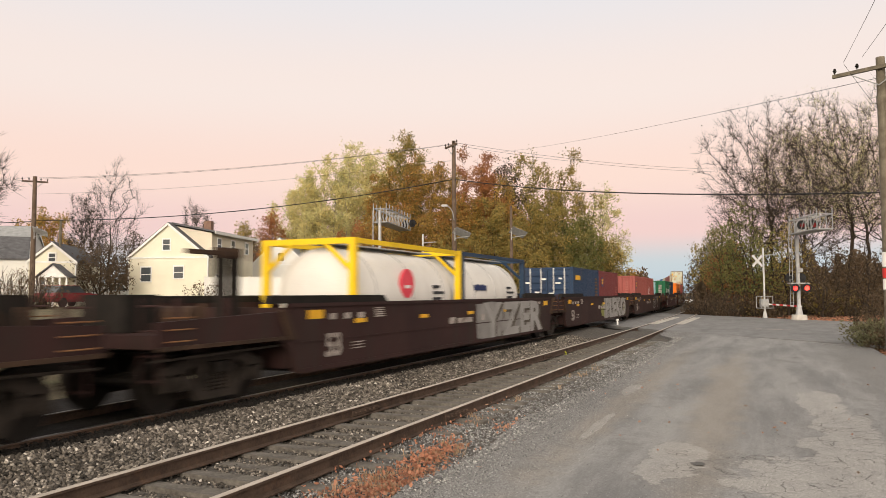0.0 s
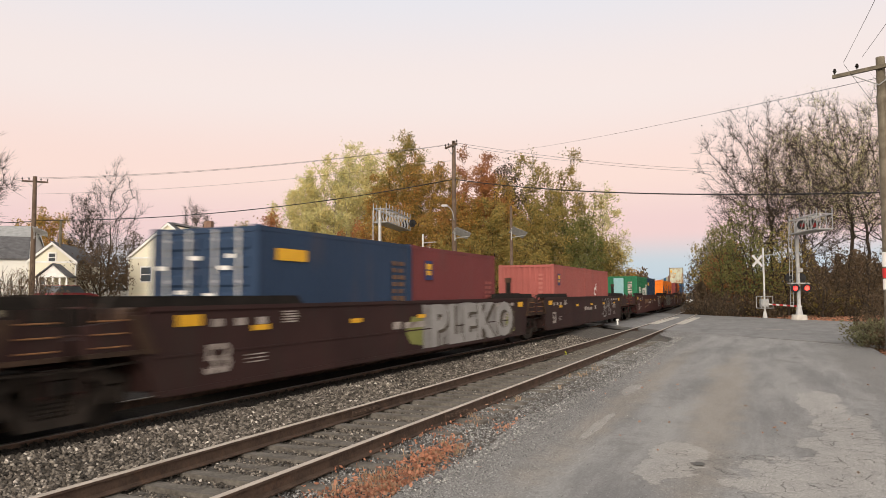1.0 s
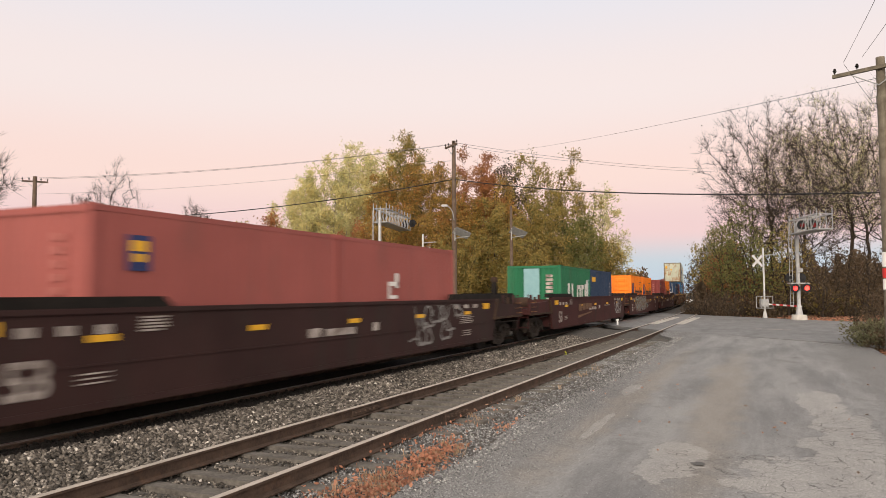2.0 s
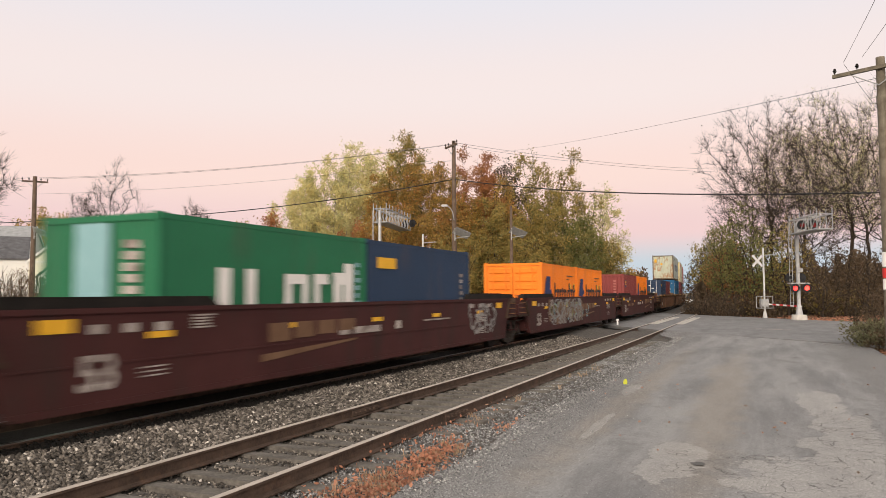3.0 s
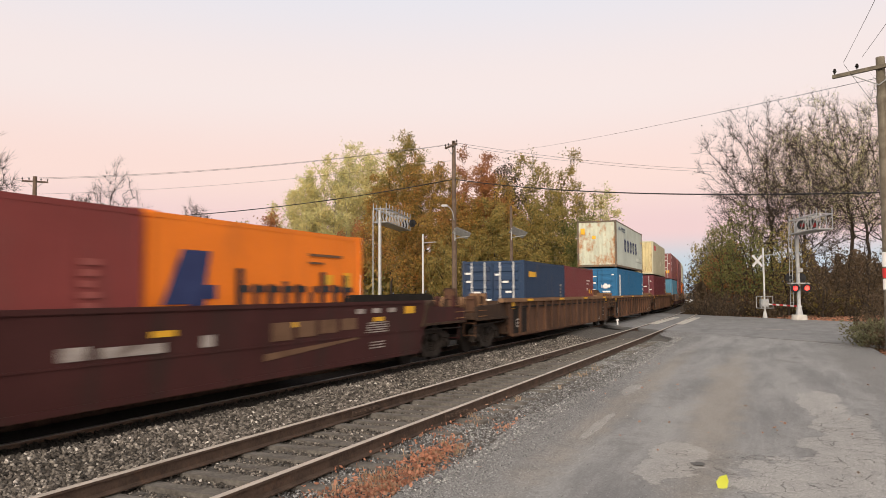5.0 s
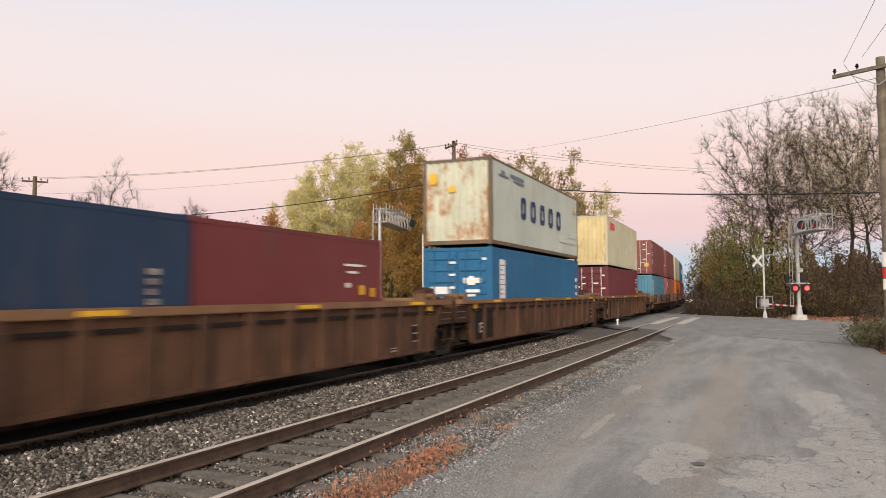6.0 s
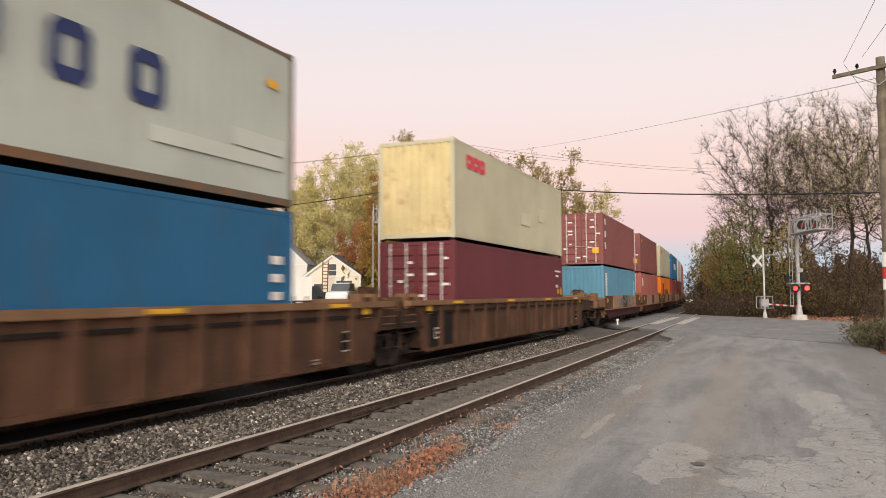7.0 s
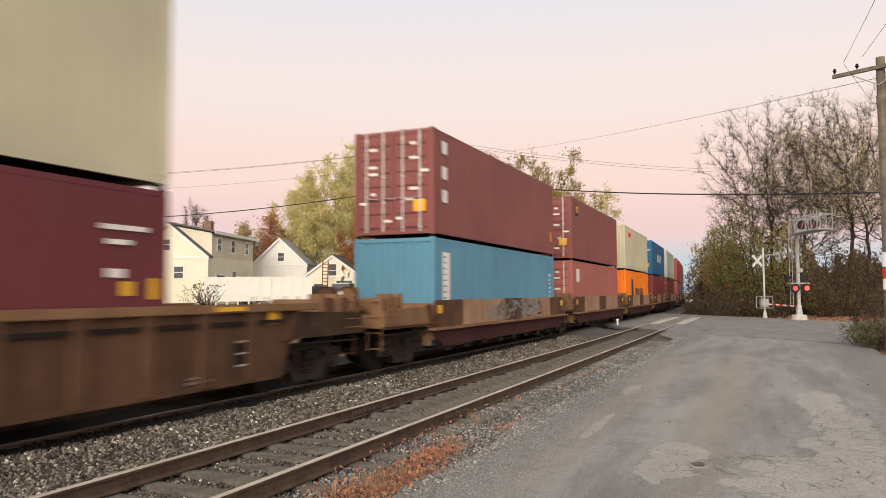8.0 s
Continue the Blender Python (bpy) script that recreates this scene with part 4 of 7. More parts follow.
def well_car(c, a, b, couple_a, couple_b, style, label, size_mark=True):
    """One unit of a well car about c, between the joints a and b along the train."""
    t = thing("well_car", label, "railway wagon", group="well cars of the train")
    la, lb = a - c, b - c
    hw = 1.46
    wa, wb = (la + 1.35, lb - 1.35) if style != "low" else (-6.55, 6.55)
    if couple_a:
        wa = -8.55 if style != "low" else -6.55
    if couple_b:
        wb = 8.55 if style != "low" else 6.55
    top, low, body = 1.63, 0.38, {"brown": "brown", "maroon": "maroon_car", "rust": "rust", "low": "tan"}[style]
    for sy in (-1, 1):
        o, i = sy * hw, sy * (hw - 0.10)
        y0, y1 = sorted((o, i))
        if style in ("brown", "maroon"):
            bm = bmesh.new()
            prism(bm, [(wa, low), (wb, low), (wb + 0.25, 1.0), (wb + 0.25, 1.56), (wa - 0.25, 1.56), (wa - 0.25, 1.0)], y0, y1)
            side = part("side_sill", bm, body, t)
            part("top_chord", boxed(wa - 0.25, wb + 0.25, y0 - (0.03 if sy < 0 else 0), y1 + (0.03 if sy > 0 else 0), 1.55, top, bevel=0.012), body, t)
            part("belt_seam", boxed(wa, wb, min(o, o + sy * 0.014), max(o, o + sy * 0.014), 0.90, 0.93), body, side)
            part("bottom_chord", boxed(wa + 0.05, wb - 0.05, min(o, o + sy * 0.02), max(o, o + sy * 0.02), low - 0.03, low + 0.06), body, side)
            for x0, x1 in ((wa - 0.9, wa + 3.5), (wb - 3.3, wb + 0.9)):
                bm = bmesh.new()
                prism(bm, [(x0, top), (x1, top), (x1 - 0.18, 1.775), (x0 + 0.1, 1.775)], y0 - 0.01, y1 + 0.01)
                part("end_rail", bm, "under", t)
        elif style == "rust":
            bm = bmesh.new()
            prism(bm, [(wa, low), (wb, low), (wb + 0.15, 0.7), (wb + 0.15, 1.52), (wa - 0.15, 1.52), (wa - 0.15, 0.7)], y0, y1)
            side = part("side_sill", bm, body, t)
            part("top_chord", boxed(wa - 1.0, wb + 1.0, y0 - (0.10 if sy < 0 else 0), y1 + (0.10 if sy > 0 else 0), 1.50, top, bevel=0.012), "tan", t)
            n = 15
            for k in range(n):
                x = wa + 0.9 + (wb - wa - 1.8) * k / (n - 1)
                bm = bmesh.new()
                q0, q1 = sorted((o, o + sy * 0.085))
                prism(bm, [(x - 0.09, low + 0.02), (x + 0.09, low + 0.02), (x + 0.09, 1.5), (x - 0.09, 1.5)], q0, q1)
                part("rib", bm, body, side)
            # near-black strip, coloured to stand for the shadow line below the top chord
            part("ledge", boxed(wa, wb, min(o, o + sy * 0.05), max(o, o + sy * 0.05), 1.30, 1.36), "under", side)
            part("bottom_chord", boxed(wa + 0.05, wb - 0.05, min(o, o + sy * 0.04), max(o, o + sy * 0.04), low - 0.03, low + 0.05), body, side)
        else:
            n = 7
            for k in range(n):
                x0 = wa + 0.1 + (wb - wa - 0.2) * k / n
                x1 = x0 + (wb - wa - 0.2) / n - 0.05
                part("side_panel", boxed(x0, x1, y0, y1, 0.92, top, bevel=0.01), "low_panel" if k % 3 else "rust", t)
            part("top_chord", boxed(wa, wb, y0 + 0.02, y1 - 0.02, 1.2, 1.6), "rust", t)
            bm = bmesh.new()
            prism(bm, [(wa - 0.3, 0.86), (wa + 0.5, 0.42), (wb - 0.5, 0.42), (wb + 0.3, 0.86)], y0, y1)
            part("side_sill", bm, "maroon_car", t)
            part("ledge", boxed(wa - 0.3, wb + 0.3, min(i, o + sy * 0.16), max(i, o + sy * 0.16), 0.86, 0.92), "tan", t)
            for k in range(9):
                x = wa + 0.9 + (wb - wa - 1.8) * k / 8
                part("foot", boxed(x - 0.14, x + 0.14, y0 + 0.01, y1 - 0.01, 0.28, 0.43), "under", t)
    # cross members in the bottom of the well
    for k in range(5):
        x = wa + 0.7 + (wb - wa - 1.4) * k / 4
        part("cross_member", boxed(x - 0.2, x + 0.2, -hw + 0.1, hw - 0.1, 0.34, 0.428), "under", t)
    # end platforms over the bogies
    for sgn, joint, w, coupled in ((-1, la, wa, couple_a), (1, lb, wb, couple_b)):
        end = joint - sgn * (0.45 if coupled else 0.12)
        x0, x1 = sorted((w, end))
        dark = "rust_dark" if style == "rust" else body
        deck = part("end_platform", boxed(x0, x1, -1.32, 1.32, 1.02, 1.22), dark, t)
        for sy in (-1, 1):
            bm = bmesh.new()
            prism(bm, [(w, 0.60), (w + sgn * 0.12, 0.72), (w + sgn * 0.32, 0.93), (w + sgn * 0.62, 1.02), (end, 1.02), (end, 1.40), (w, 1.50)], *sorted((sy * 1.42, sy * 1.33)))
            side_plate = part("end_side", bm, "rust_dark" if style == "rust" else body, t)
            # gusset, lip, grab irons and brake rod on the end
            bm = bmesh.new()
            x0 = w + sgn * 0.05
            prism(bm, [(x0, 0.98), (x0 + sgn * 0.16, 0.98), (x0 + sgn * 0.46, 1.52), (x0 + sgn * 0.30, 1.52)], *sorted((sy * 1.42, sy * 1.50)))
            part("gusset", bm, "rust" if style in ("rust", "low") else "rust_dark", side_plate)
            part("lip", boxed(*sorted((w, end)), *sorted((sy * 1.40, sy * 1.47)), 0.99, 1.05), "rust_dark", side_plate)
            for q in range(3):
                bm = bmesh.new()
                zg = 1.12 + 0.17 * q
                bar(bm, (end - sgn * 0.62, sy * 1.49, zg), (end - sgn * 0.18, sy * 1.49, zg), 0.011, sides=6)
                for xg in (0.62, 0.18):
                    bar(bm, (end - sgn * xg, sy * 1.42, zg), (end - sgn * xg, sy * 1.49, zg), 0.012, sides=6)
                part("grab_iron", bm, "rust_edge", side_plate)
            bm = bmesh.new()
            bar(bm, (w - sgn * 0.4, sy * 1.30, 0.90), (end, sy * 1.30, 0.84), 0.022, sides=6)
            part("brake_rod", bm, "bogie", side_plate)
            bm = bmesh.new()
            for dy in (0.0, 0.36):
                bar(bm, (end - sgn * 0.15, sy * (1.3 - dy), 0.5), (end - sgn * 0.15, sy * (1.3 - dy), 1.75), 0.018, sides=6)
            for q in range(4):
                bar(bm, (end - sgn * 0.15, sy * 1.3, 0.55 + 0.36 * q), (end - sgn * 0.15, sy * 0.94, 0.55 + 0.36 * q), 0.016, sides=6)
            part("ladder", bm, body, t)
        part("bulkhead", boxed(*sorted((w, w + sgn * 0.12)), -1.33, 1.33, 0.46, 1.55), dark, t)
        if style in ("brown", "maroon"):
            goal = style == "brown" and sgn < 0 and 19 < c < 21
            for dx, zt in (((2.7, 2.6), (2.35, 2.6)) if goal else (((0.3, 2.35),) if style == "brown" and sgn > 0 and c > 30 else ())):
                x = end - sgn * dx
                post = part("end_post", boxed(x - 0.08, x + 0.08, -0.6, -0.44, 1.2, zt, bevel=0.015), "under", t)
                part("post_cap", boxed(x - 0.10, x + 0.10, -0.62, -0.42, zt - 0.16, zt + 0.02, bevel=0.015), "rust_dark", post)
            if goal:
                part("post_beam", boxed(*sorted((end - sgn * 1.5, end - sgn * 2.8)), -0.56, -0.48, 2.48, 2.56, bevel=0.012), "rust_dark", t)
            bm = bmesh.new()
            bar(bm, (end - sgn * 1.25, -1.0, 1.42), (end - sgn * 1.25, 0.2, 1.42), 0.20, sides=14)
            bar(bm, (end - sgn * 1.25, -0.2, 1.42), (end - sgn * 1.25, -0.1, 1.42), 0.26, sides=14)
            part("air_reservoir", bm, "rust_dark", t)
            for q in range(3):
                x = end - sgn * (0.5 + 0.55 * q)
                part("stanchion", boxed(x - 0.05, x + 0.05, -1.34, -1.26, 1.2, 1.74 - 0.08 * (q % 2), bevel=0.01), "rust_dark" if q % 2 else body, t)
            part("winch_box", boxed(min(end - sgn * 0.3, end - sgn * 1.0), max(end - sgn * 0.3, end - sgn * 1.0), -0.5, 0.5, 1.2, 1.8, bevel=0.03), "under", t)
        else:
            part("hand_brake", boxed(end - 0.12, end + 0.12, -0.75, -0.4, 1.2, 1.95, bevel=0.03), body, t)
            bm = bmesh.new()
            bar(bm, (end - sgn * 0.75, -1.0, 1.50), (end - sgn * 0.75, 0.3, 1.50), 0.19, sides=14)
            part("air_reservoir", bm, "tan", t)
            bm = bmesh.new()
            for k in range(16):
                a0, a1 = 2 * math.pi * k / 16, 2 * math.pi * (k + 1) / 16
                bar(bm, (end - 0.15, -0.58 + 0.28 * math.cos(a0), 1.68 + 0.28 * math.sin(a0)), (end - 0.15, -0.58 + 0.28 * math.cos(a1), 1.68 + 0.28 * math.sin(a1)), 0.018, sides=5)
            part("brake_wheel", bm, "rust_dark", t)
            part("yellow_plate", boxed(w - sgn * 0.25 - 0.14, w - sgn * 0.25 + 0.14, -1.475, -1.465, 1.28, 1.50), "yellow_mark", t)
            for q in range(4):
                x = end - sgn * (0.35 + 0.3 * q)
                part("bracket", boxed(x - 0.1, x + 0.1, -1.25, -0.95, 1.2, 1.72 + 0.08 * (q % 2), bevel=0.02), "tan" if q % 2 else body, t)
        if coupled:
            bogie(joint - sgn * 2.05, t)
            bm = bmesh.new()
            box(bm, *sorted((end, joint + sgn * 0.02)), -0.14, 0.14, 0.72, 1.0)
            box(bm, *sorted((joint - sgn * 0.22, joint + sgn * 0.02)), -0.22, 0.22, 0.70, 1.02)
            part("coupler", bm, "under", t)
        elif sgn > 0:
            bogie(joint, t)
    y = -hw - 0.012
    if style in ("brown", "maroon"):
        if size_mark:
            letters("53", wa + 0.95, y, 0.60, 0.62, 1.0, "white_mark", t, "size_digit", 0.014)
        marks(t, y, [(wa + 2.05 + 3.15 * k, wa + 2.5 + 3.15 * k, 1.2, 1.29) for k in range(5)], "yellow_mark")
        marks(t, y, [(wa + 0.35, wa + 0.85, 1.33, 1.5), (wb - 0.85, wb - 0.35, 1.33, 1.5)], "yellow_mark")
        rnd = random.Random(int(c))
        rows = []
        for k in range(5):
            rows.append((wa + 2.9, wa + 2.9 + rnd.uniform(0.35, 0.5), 1.30 + 0.045 * k, 1.325 + 0.045 * k))
            rows.append((wb - 2.6 - 0.02 * k, wb - 1.7 - rnd.uniform(0, 0.2), 1.16 - 0.05 * k, 1.185 - 0.05 * k))
        for k in range(3):
            rows.append((wa + 1.1 + 0.55 * k, wa + 1.3 + 0.55 * k, 1.3, 1.42))
            rows.append((wb - 3.1 + 0.7 * k, wb - 2.75 + 0.7 * k, 1.38, 1.48))
            rows.append((wb - 2.5, wb - 1.9, 0.62 + 0.06 * k, 0.645 + 0.06 * k))
            rows.append((wa + 1.9, wa + 2.4, 0.68 + 0.06 * k, 0.70 + 0.06 * k))
        rows += [(c * 0 - 1.55, -1.15, 0.98, 1.15), (-0.95, 0.15, 0.98, 1.12), (0.9, 1.15, 1.0, 1.18)]
        marks(t, y, rows)
    elif style == "rust":
        part("stencil_panel", boxed(wa + 0.25, wa + 1.75, y - 0.002, y + 0.004, 0.45, 1.29), "under", t)
        part("stencil_panel", boxed(wb - 1.25, wb - 0.75, y - 0.002, y + 0.004, 0.66, 1.0), "under", t)
        marks(t, y - 0.004, [(wa + 0.55, wa + 0.95, 0.64, 0.69), (wa + 0.55, wa + 0.60, 0.69, 0.88), (wa + 0.95, wa + 1.0, 0.64, 0.93), (wa + 0.55, wa + 0.95, 0.88, 0.93),
                             (wa + 0.68, wa + 0.86, 0.76, 0.82)] + [(wb - 1.2, wb - 0.8, 0.64 + 0.19 * k, 0.67 + 0.19 * k) for k in range(3)] + [(wb - 2.3, wb - 1.8, 0.47, 0.51), (wb - 2.3, wb - 1.9, 0.54, 0.57)])
        marks(t, -hw - 0.112, [(wa + 1.6 + 4.6 * k, wa + 2.3 + 4.6 * k, 1.53, 1.6) for k in range(4)], "yellow_mark")
    TRAIN.append((t, c, 0.0, 0.0))
    return t


def unit(c, a, b, ca, cb, style):
    label = {"brown": "dark brown railway well car with faded white stencilled marks", "maroon": "maroon-brown railway well car with stencilled marks",
             "rust": "rusty tan railway well car with vertical ribs", "low": "tan and maroon articulated well car with low side panels"}[style]
    return well_car(c, a, b, ca, cb, style, label)


JOINTS = [(-4.4, -14.3, 7.4, 0, 1, "brown"), (19.7, 7.4, 29.6, 1, 0, "brown"), (39.55, 29.6, 49.5, 0, 0, "brown"), (59.3, 49.5, 71.4, 0, 1, "brown"),
          (83.5, 71.4, 93.5, 1, 0, "maroon"), (103.6, 93.5, 113.6, 0, 0, "maroon"), (123.4, 113.6, 135.4, 0, 1, "maroon"),
          (147.5, 135.4, 157.2, 1, 0, "rust"), (167.1, 157.2, 177.1, 0, 0, "rust"), (187.1, 177.1, 199.0, 0, 1, "rust")]
CARS = {round(row[0]): unit(*row) for row in JOINTS}
LOW_UNITS = []
for pack in range(2):
    p0 = 199.0 + 82.2 * pack
    cs = [p0 + 9.8 + 15.55 * k for k in range(5)]
    for k, cc in enumerate(cs):
        LOW_UNITS.append(unit(cc, p0 if k == 0 else cc - 7.775, p0 + 82.2 if k == 4 else cc + 7.775, k == 0, k == 4, "low"))

LOW, HIGH = 0.43, 2.896
SECOND = LOW + HIGH + 0.075
tank_container(13.6, "frame_yellow", "white tank container in a bright yellow frame", "round")
tank_container(19.75, "frame_blue", "white tank container in a blue frame", "bars")
navy = container(33.45, 20, LOW, 2.591, "navy", "navy", True, "dark blue shipping container with white door markings")
red = container(39.6, 20, LOW, 2.591, "maroon", "maroon", True, "dark red shipping container with a small yellow badge")
pink = container(53.1, 20, LOW, 2.591, "pink_red", "pink_red", False, "faded red shipping container")
pink2 = container(59.25, 20, LOW, 2.591, "pink_red", "pink_red", False, "faded red shipping container with pale badge")
green = container(77.4, 20, LOW, 2.591, "green", "green", False, "green shipping container with large white shapes")
navy2 = container(83.55, 20, LOW, 2.591, "navy", "navy", False, "dark blue shipping container with yellow badge")
or1 = container(97.5, 20, LOW, 2.591, "orange", "orange", True, "bright orange shipping container with blue and black logo", mark=False)
or2 = container(103.65, 20, LOW, 2.591, "orange", "orange", False, "bright orange shipping container with blue and black logo")
red3 = container(117.3, 20, LOW, 2.591, "red", "red", False, "red shipping container with a small yellow and blue badge")
or3 = container(123.45, 20, LOW, 2.591, "orange", "orange", False, "bright orange shipping container with blue and black logo")
navy3 = container(141.35, 20, LOW, 2.591, "navy", "navy", True, "dark blue shipping container with yellow badge and steel lock rods")
red4 = container(147.5, 20, LOW, 2.591, "maroon", "maroon", False, "dark red shipping container")
blue = container(161.0, 40, LOW, HIGH, "blue", "blue", True, "blue high-cube shipping container under a grey one")
cos = container(161.0, 40, SECOND, HIGH, "grey_white", "grey_lit_end", False, "rust-stained grey shipping container with large dark blue shapes", edge="rusty_grey")
ox = container(181.0, 40, LOW, HIGH, "oxblood", "oxblood", True, "oxblood shipping container with steel lock rods")
crm = container(181.0, 40, SECOND, HIGH, "cream", "cream_lit_end", False, "cream shipping container with rusty end")
STACK = [("light_blue", "skylit_maroon", False, True), ("dusty_red", "skylit_maroon", True, True), ("orange", "cream", False, False), ("red", "blue", False, True), ("maroon", "grey_white", True, False),
         ("dusty_red", "pink_red", False, False), ("blue", "maroon", True, True), ("orange", "maroon", False, True), ("maroon", "cream", True, False), ("navy", "maroon", True, True)]
STACKED = []
for k, (lo, hi, d1, d2) in enumerate(STACK):
    cc = 199.0 + 82.2 * (k // 5) + 9.8 + 15.55 * (k % 5)
    for colour, base, dd in ((lo, LOW, d1), (hi, SECOND, d2)):
        STACKED.append(container(cc - 6.096, 40, base, HIGH, colour, colour, dd, colour.replace("_", " ") + " shipping container in a double stack"))


# ---- painted marks on the train ----
SIDE = -1.223


def on_side(owner, rows, material, name="marking"):
    marks(owner, SIDE, rows, material, name)


def columns(owner, x, z0, z1, n, material="white_mark", w=0.22):
    """A column of short unreadable lines."""
    step = (z1 - z0) / n
    on_side(owner, [(x, x + w * (0.7 + 0.3 * ((k * 7) % 3) / 2), z0 + step * k, z0 + step * (k + 0.6)) for k in range(n)], material)


def badge(owner, x, z, w, h):
    on_side(owner, [(x, x + w, z, z + h)], "logo_blue", "badge")
    marks(owner, SIDE - 0.004, [(x + 0.06, x + w - 0.06, z + h * 0.55, z + h * 0.85), (x + 0.1, x + w - 0.1, z + h * 0.25, z + h * 0.48)], "yellow_mark", "badge_mark")


def rings(owner, xs, z, w, h, material):
    """Upright eight-sided rings, as plain shapes in a row."""
    for x in xs:
        bm = bmesh.new()
        cut, b = 0.3, 0.30
        outer = [(-1 + cut, -1), (1 - cut, -1), (1, -1 + cut), (1, 1 - cut), (1 - cut, 1), (-1 + cut, 1), (-1, 1 - cut), (-1, -1 + cut)]
        a = [bm.verts.new((x + p * w / 2, SIDE - 0.004, z + q * h / 2)) for p, q in outer]
        c = [bm.verts.new((x + p * (w / 2 - b * w), SIDE - 0.004, z + q * (h / 2 - b * w))) for p, q in outer]
        for i in range(8):
            j = (i + 1) % 8
            bm.faces.new((a[i], a[j], c[j], c[i]))
        ex = bmesh.ops.extrude_face_region(bm, geom=list(bm.faces))
        bmesh.ops.translate(bm, verts=[e for e in ex["geom"] if isinstance(e, bmesh.types.BMVert)], vec=(0, 0.006, 0))
        bmesh.ops.recalc_face_normals(bm, faces=list(bm.faces))
        part("letter_shape", bm, material, owner)


def scrawl(owner, x0, x1, z0, z1, n, seed, material, w=0.07):
    """A tangle of sprayed loops, thin strips on the side sill."""
    r3 = random.Random(seed)
    for k in range(n):
        cx, cz = x0 + (x1 - x0) * (k + r3.random()) / n, r3.uniform(z0 + 0.15, z1 - 0.15)
        rx, rz = r3.uniform(0.16, 0.42), min(cz - z0, z1 - cz) * r3.uniform(0.7, 1.0)
        a0, a1, ww = r3.uniform(0, 6.28), r3.uniform(3.5, 6.2), w * r3.uniform(0.7, 1.3)
        bm = bmesh.new()
        prev = None
        m = 16
        y = -1.474 - 0.0006 * k
        for i in range(m + 1):
            a = a0 + a1 * i / m
            wob = 1 + 0.25 * math.sin(3 * a + seed)
            c, s = math.cos(a), math.sin(a)
            v = [bm.verts.new((cx + (rx * wob + d) * c, y, cz + (rz * wob + d) * s)) for d in (-ww, ww)]
            for q in v:
                q.co.z = min(z1, max(z0, q.co.z))
            if prev:
                bm.faces.new((prev[0], prev[1], v[1], v[0]))
            prev = v
        part("graffiti", bm, material, owner)


def sprayed(owner, text, x, z, size, wide, x_end, seed):
    """Silver letters with dark edges and drop shadows on a rolled silver field with a ragged edge."""
    r5 = random.Random(seed)
    top_edge = [(x - 0.5 + (x_end - x + 0.7) * k / 12, 1.545 - r5.uniform(0, 0.07)) for k in range(13)]
    low_edge = [(x - 0.45 + (x_end - x + 0.5) * k / 12, 0.40 + r5.uniform(0, 0.09)) for k in range(12, -1, -1)]
    bm = bmesh.new()
    prism(bm, top_edge + low_edge, -1.472, -1.462)
    part("graffiti_field", bm, "graffiti", owner)
    letters(text, x + 0.09, -1.476, z - 0.07, size, wide, "graffiti_shade", owner, "graffiti_shadow", 0.075)
    letters(text, x, -1.482, z, size, wide, "graffiti_pale", owner, "graffiti", 0.065)
    for ch in range(9):
        a, b = r5.uniform(x, x_end), r5.uniform(0.5, 1.3)
        part("graffiti_drip", boxed(a, a + r5.uniform(0.02, 0.05), -1.487, -1.478, b - r5.uniform(0.15, 0.4), b), "graffiti_shade", owner)


sprayed(CARS[20], "YZER", 1.0, 0.50, 1.40, 1.6, 6.3, 2)
sprayed(CARS[40], "PLEKO", 0.55, 0.50, 1.40, 1.45, 6.3, 3)
for x0, x1 in ((-0.9, 0.05), (6.35, 7.3)):
    bm = bmesh.new()
    prism(bm, [(x0, 0.9), (x0 + 0.3, 0.6), (x1, 0.52), (x1, 1.2), (x0 + 0.4, 1.25)], -1.470, -1.462)
    part("graffiti", bm, "graffiti_green", CARS[40])
scrawl(CARS[59], 2.8, 5.6, 0.5, 1.5, 9, 3, "graffiti", 0.035)
scrawl(CARS[84], 5.6, 7.5, 0.6, 1.5, 9, 8, "graffiti", 0.045)
scrawl(CARS[104], -5.8, -0.3, 0.52, 1.55, 30, 11, "graffiti", 0.05)
scrawl(CARS[104], -5.8, -0.3, 0.52, 1.55, 16, 14, "logo_tan", 0.10)
scrawl(CARS[104], -5.6, -0.6, 0.55, 1.45, 10, 12, "graffiti_green", 0.05)
scrawl(CARS[104], -5.2, 1.4, 0.55, 1.4, 8, 13, "pale_blue", 0.05)
scrawl(LOW_UNITS[0], -2.6, 2.8, 0.96, 1.58, 16, 21, "graffiti", 0.05)
scrawl(LOW_UNITS[0], -2.2, 3.4, 0.96, 1.58, 8, 22, "logo_black", 0.04)
for key, x in ((84, -3.8), (104, -0.2), (123, 2.6)):
    marks(CARS[key], -1.473, [(x + 0.75 * k, x + 0.75 * k + 0.6, 0.98 + 0.03 * k, 1.3) for k in range(4)], "logo_tan", "faded_logo")
    bm = bmesh.new()
    prism(bm, [(x - 0.2, 0.66), (x + 2.9, 0.86), (x + 2.9, 0.90), (x - 0.2, 0.78)], -1.474, -1.468)
    part("faded_logo", bm, "logo_tan", CARS[key])
for key in (104, 123, 84):
    marks(CARS[key], -1.473, [(-6.2, -5.2, 0.95, 1.1), (-4.6, -3.6, 0.95, 1.1)] if key == 123 else [(2.4, 4.0, 1.12, 1.16)], "logo_tan" if key == 123 else "white_mark", "faded_logo")

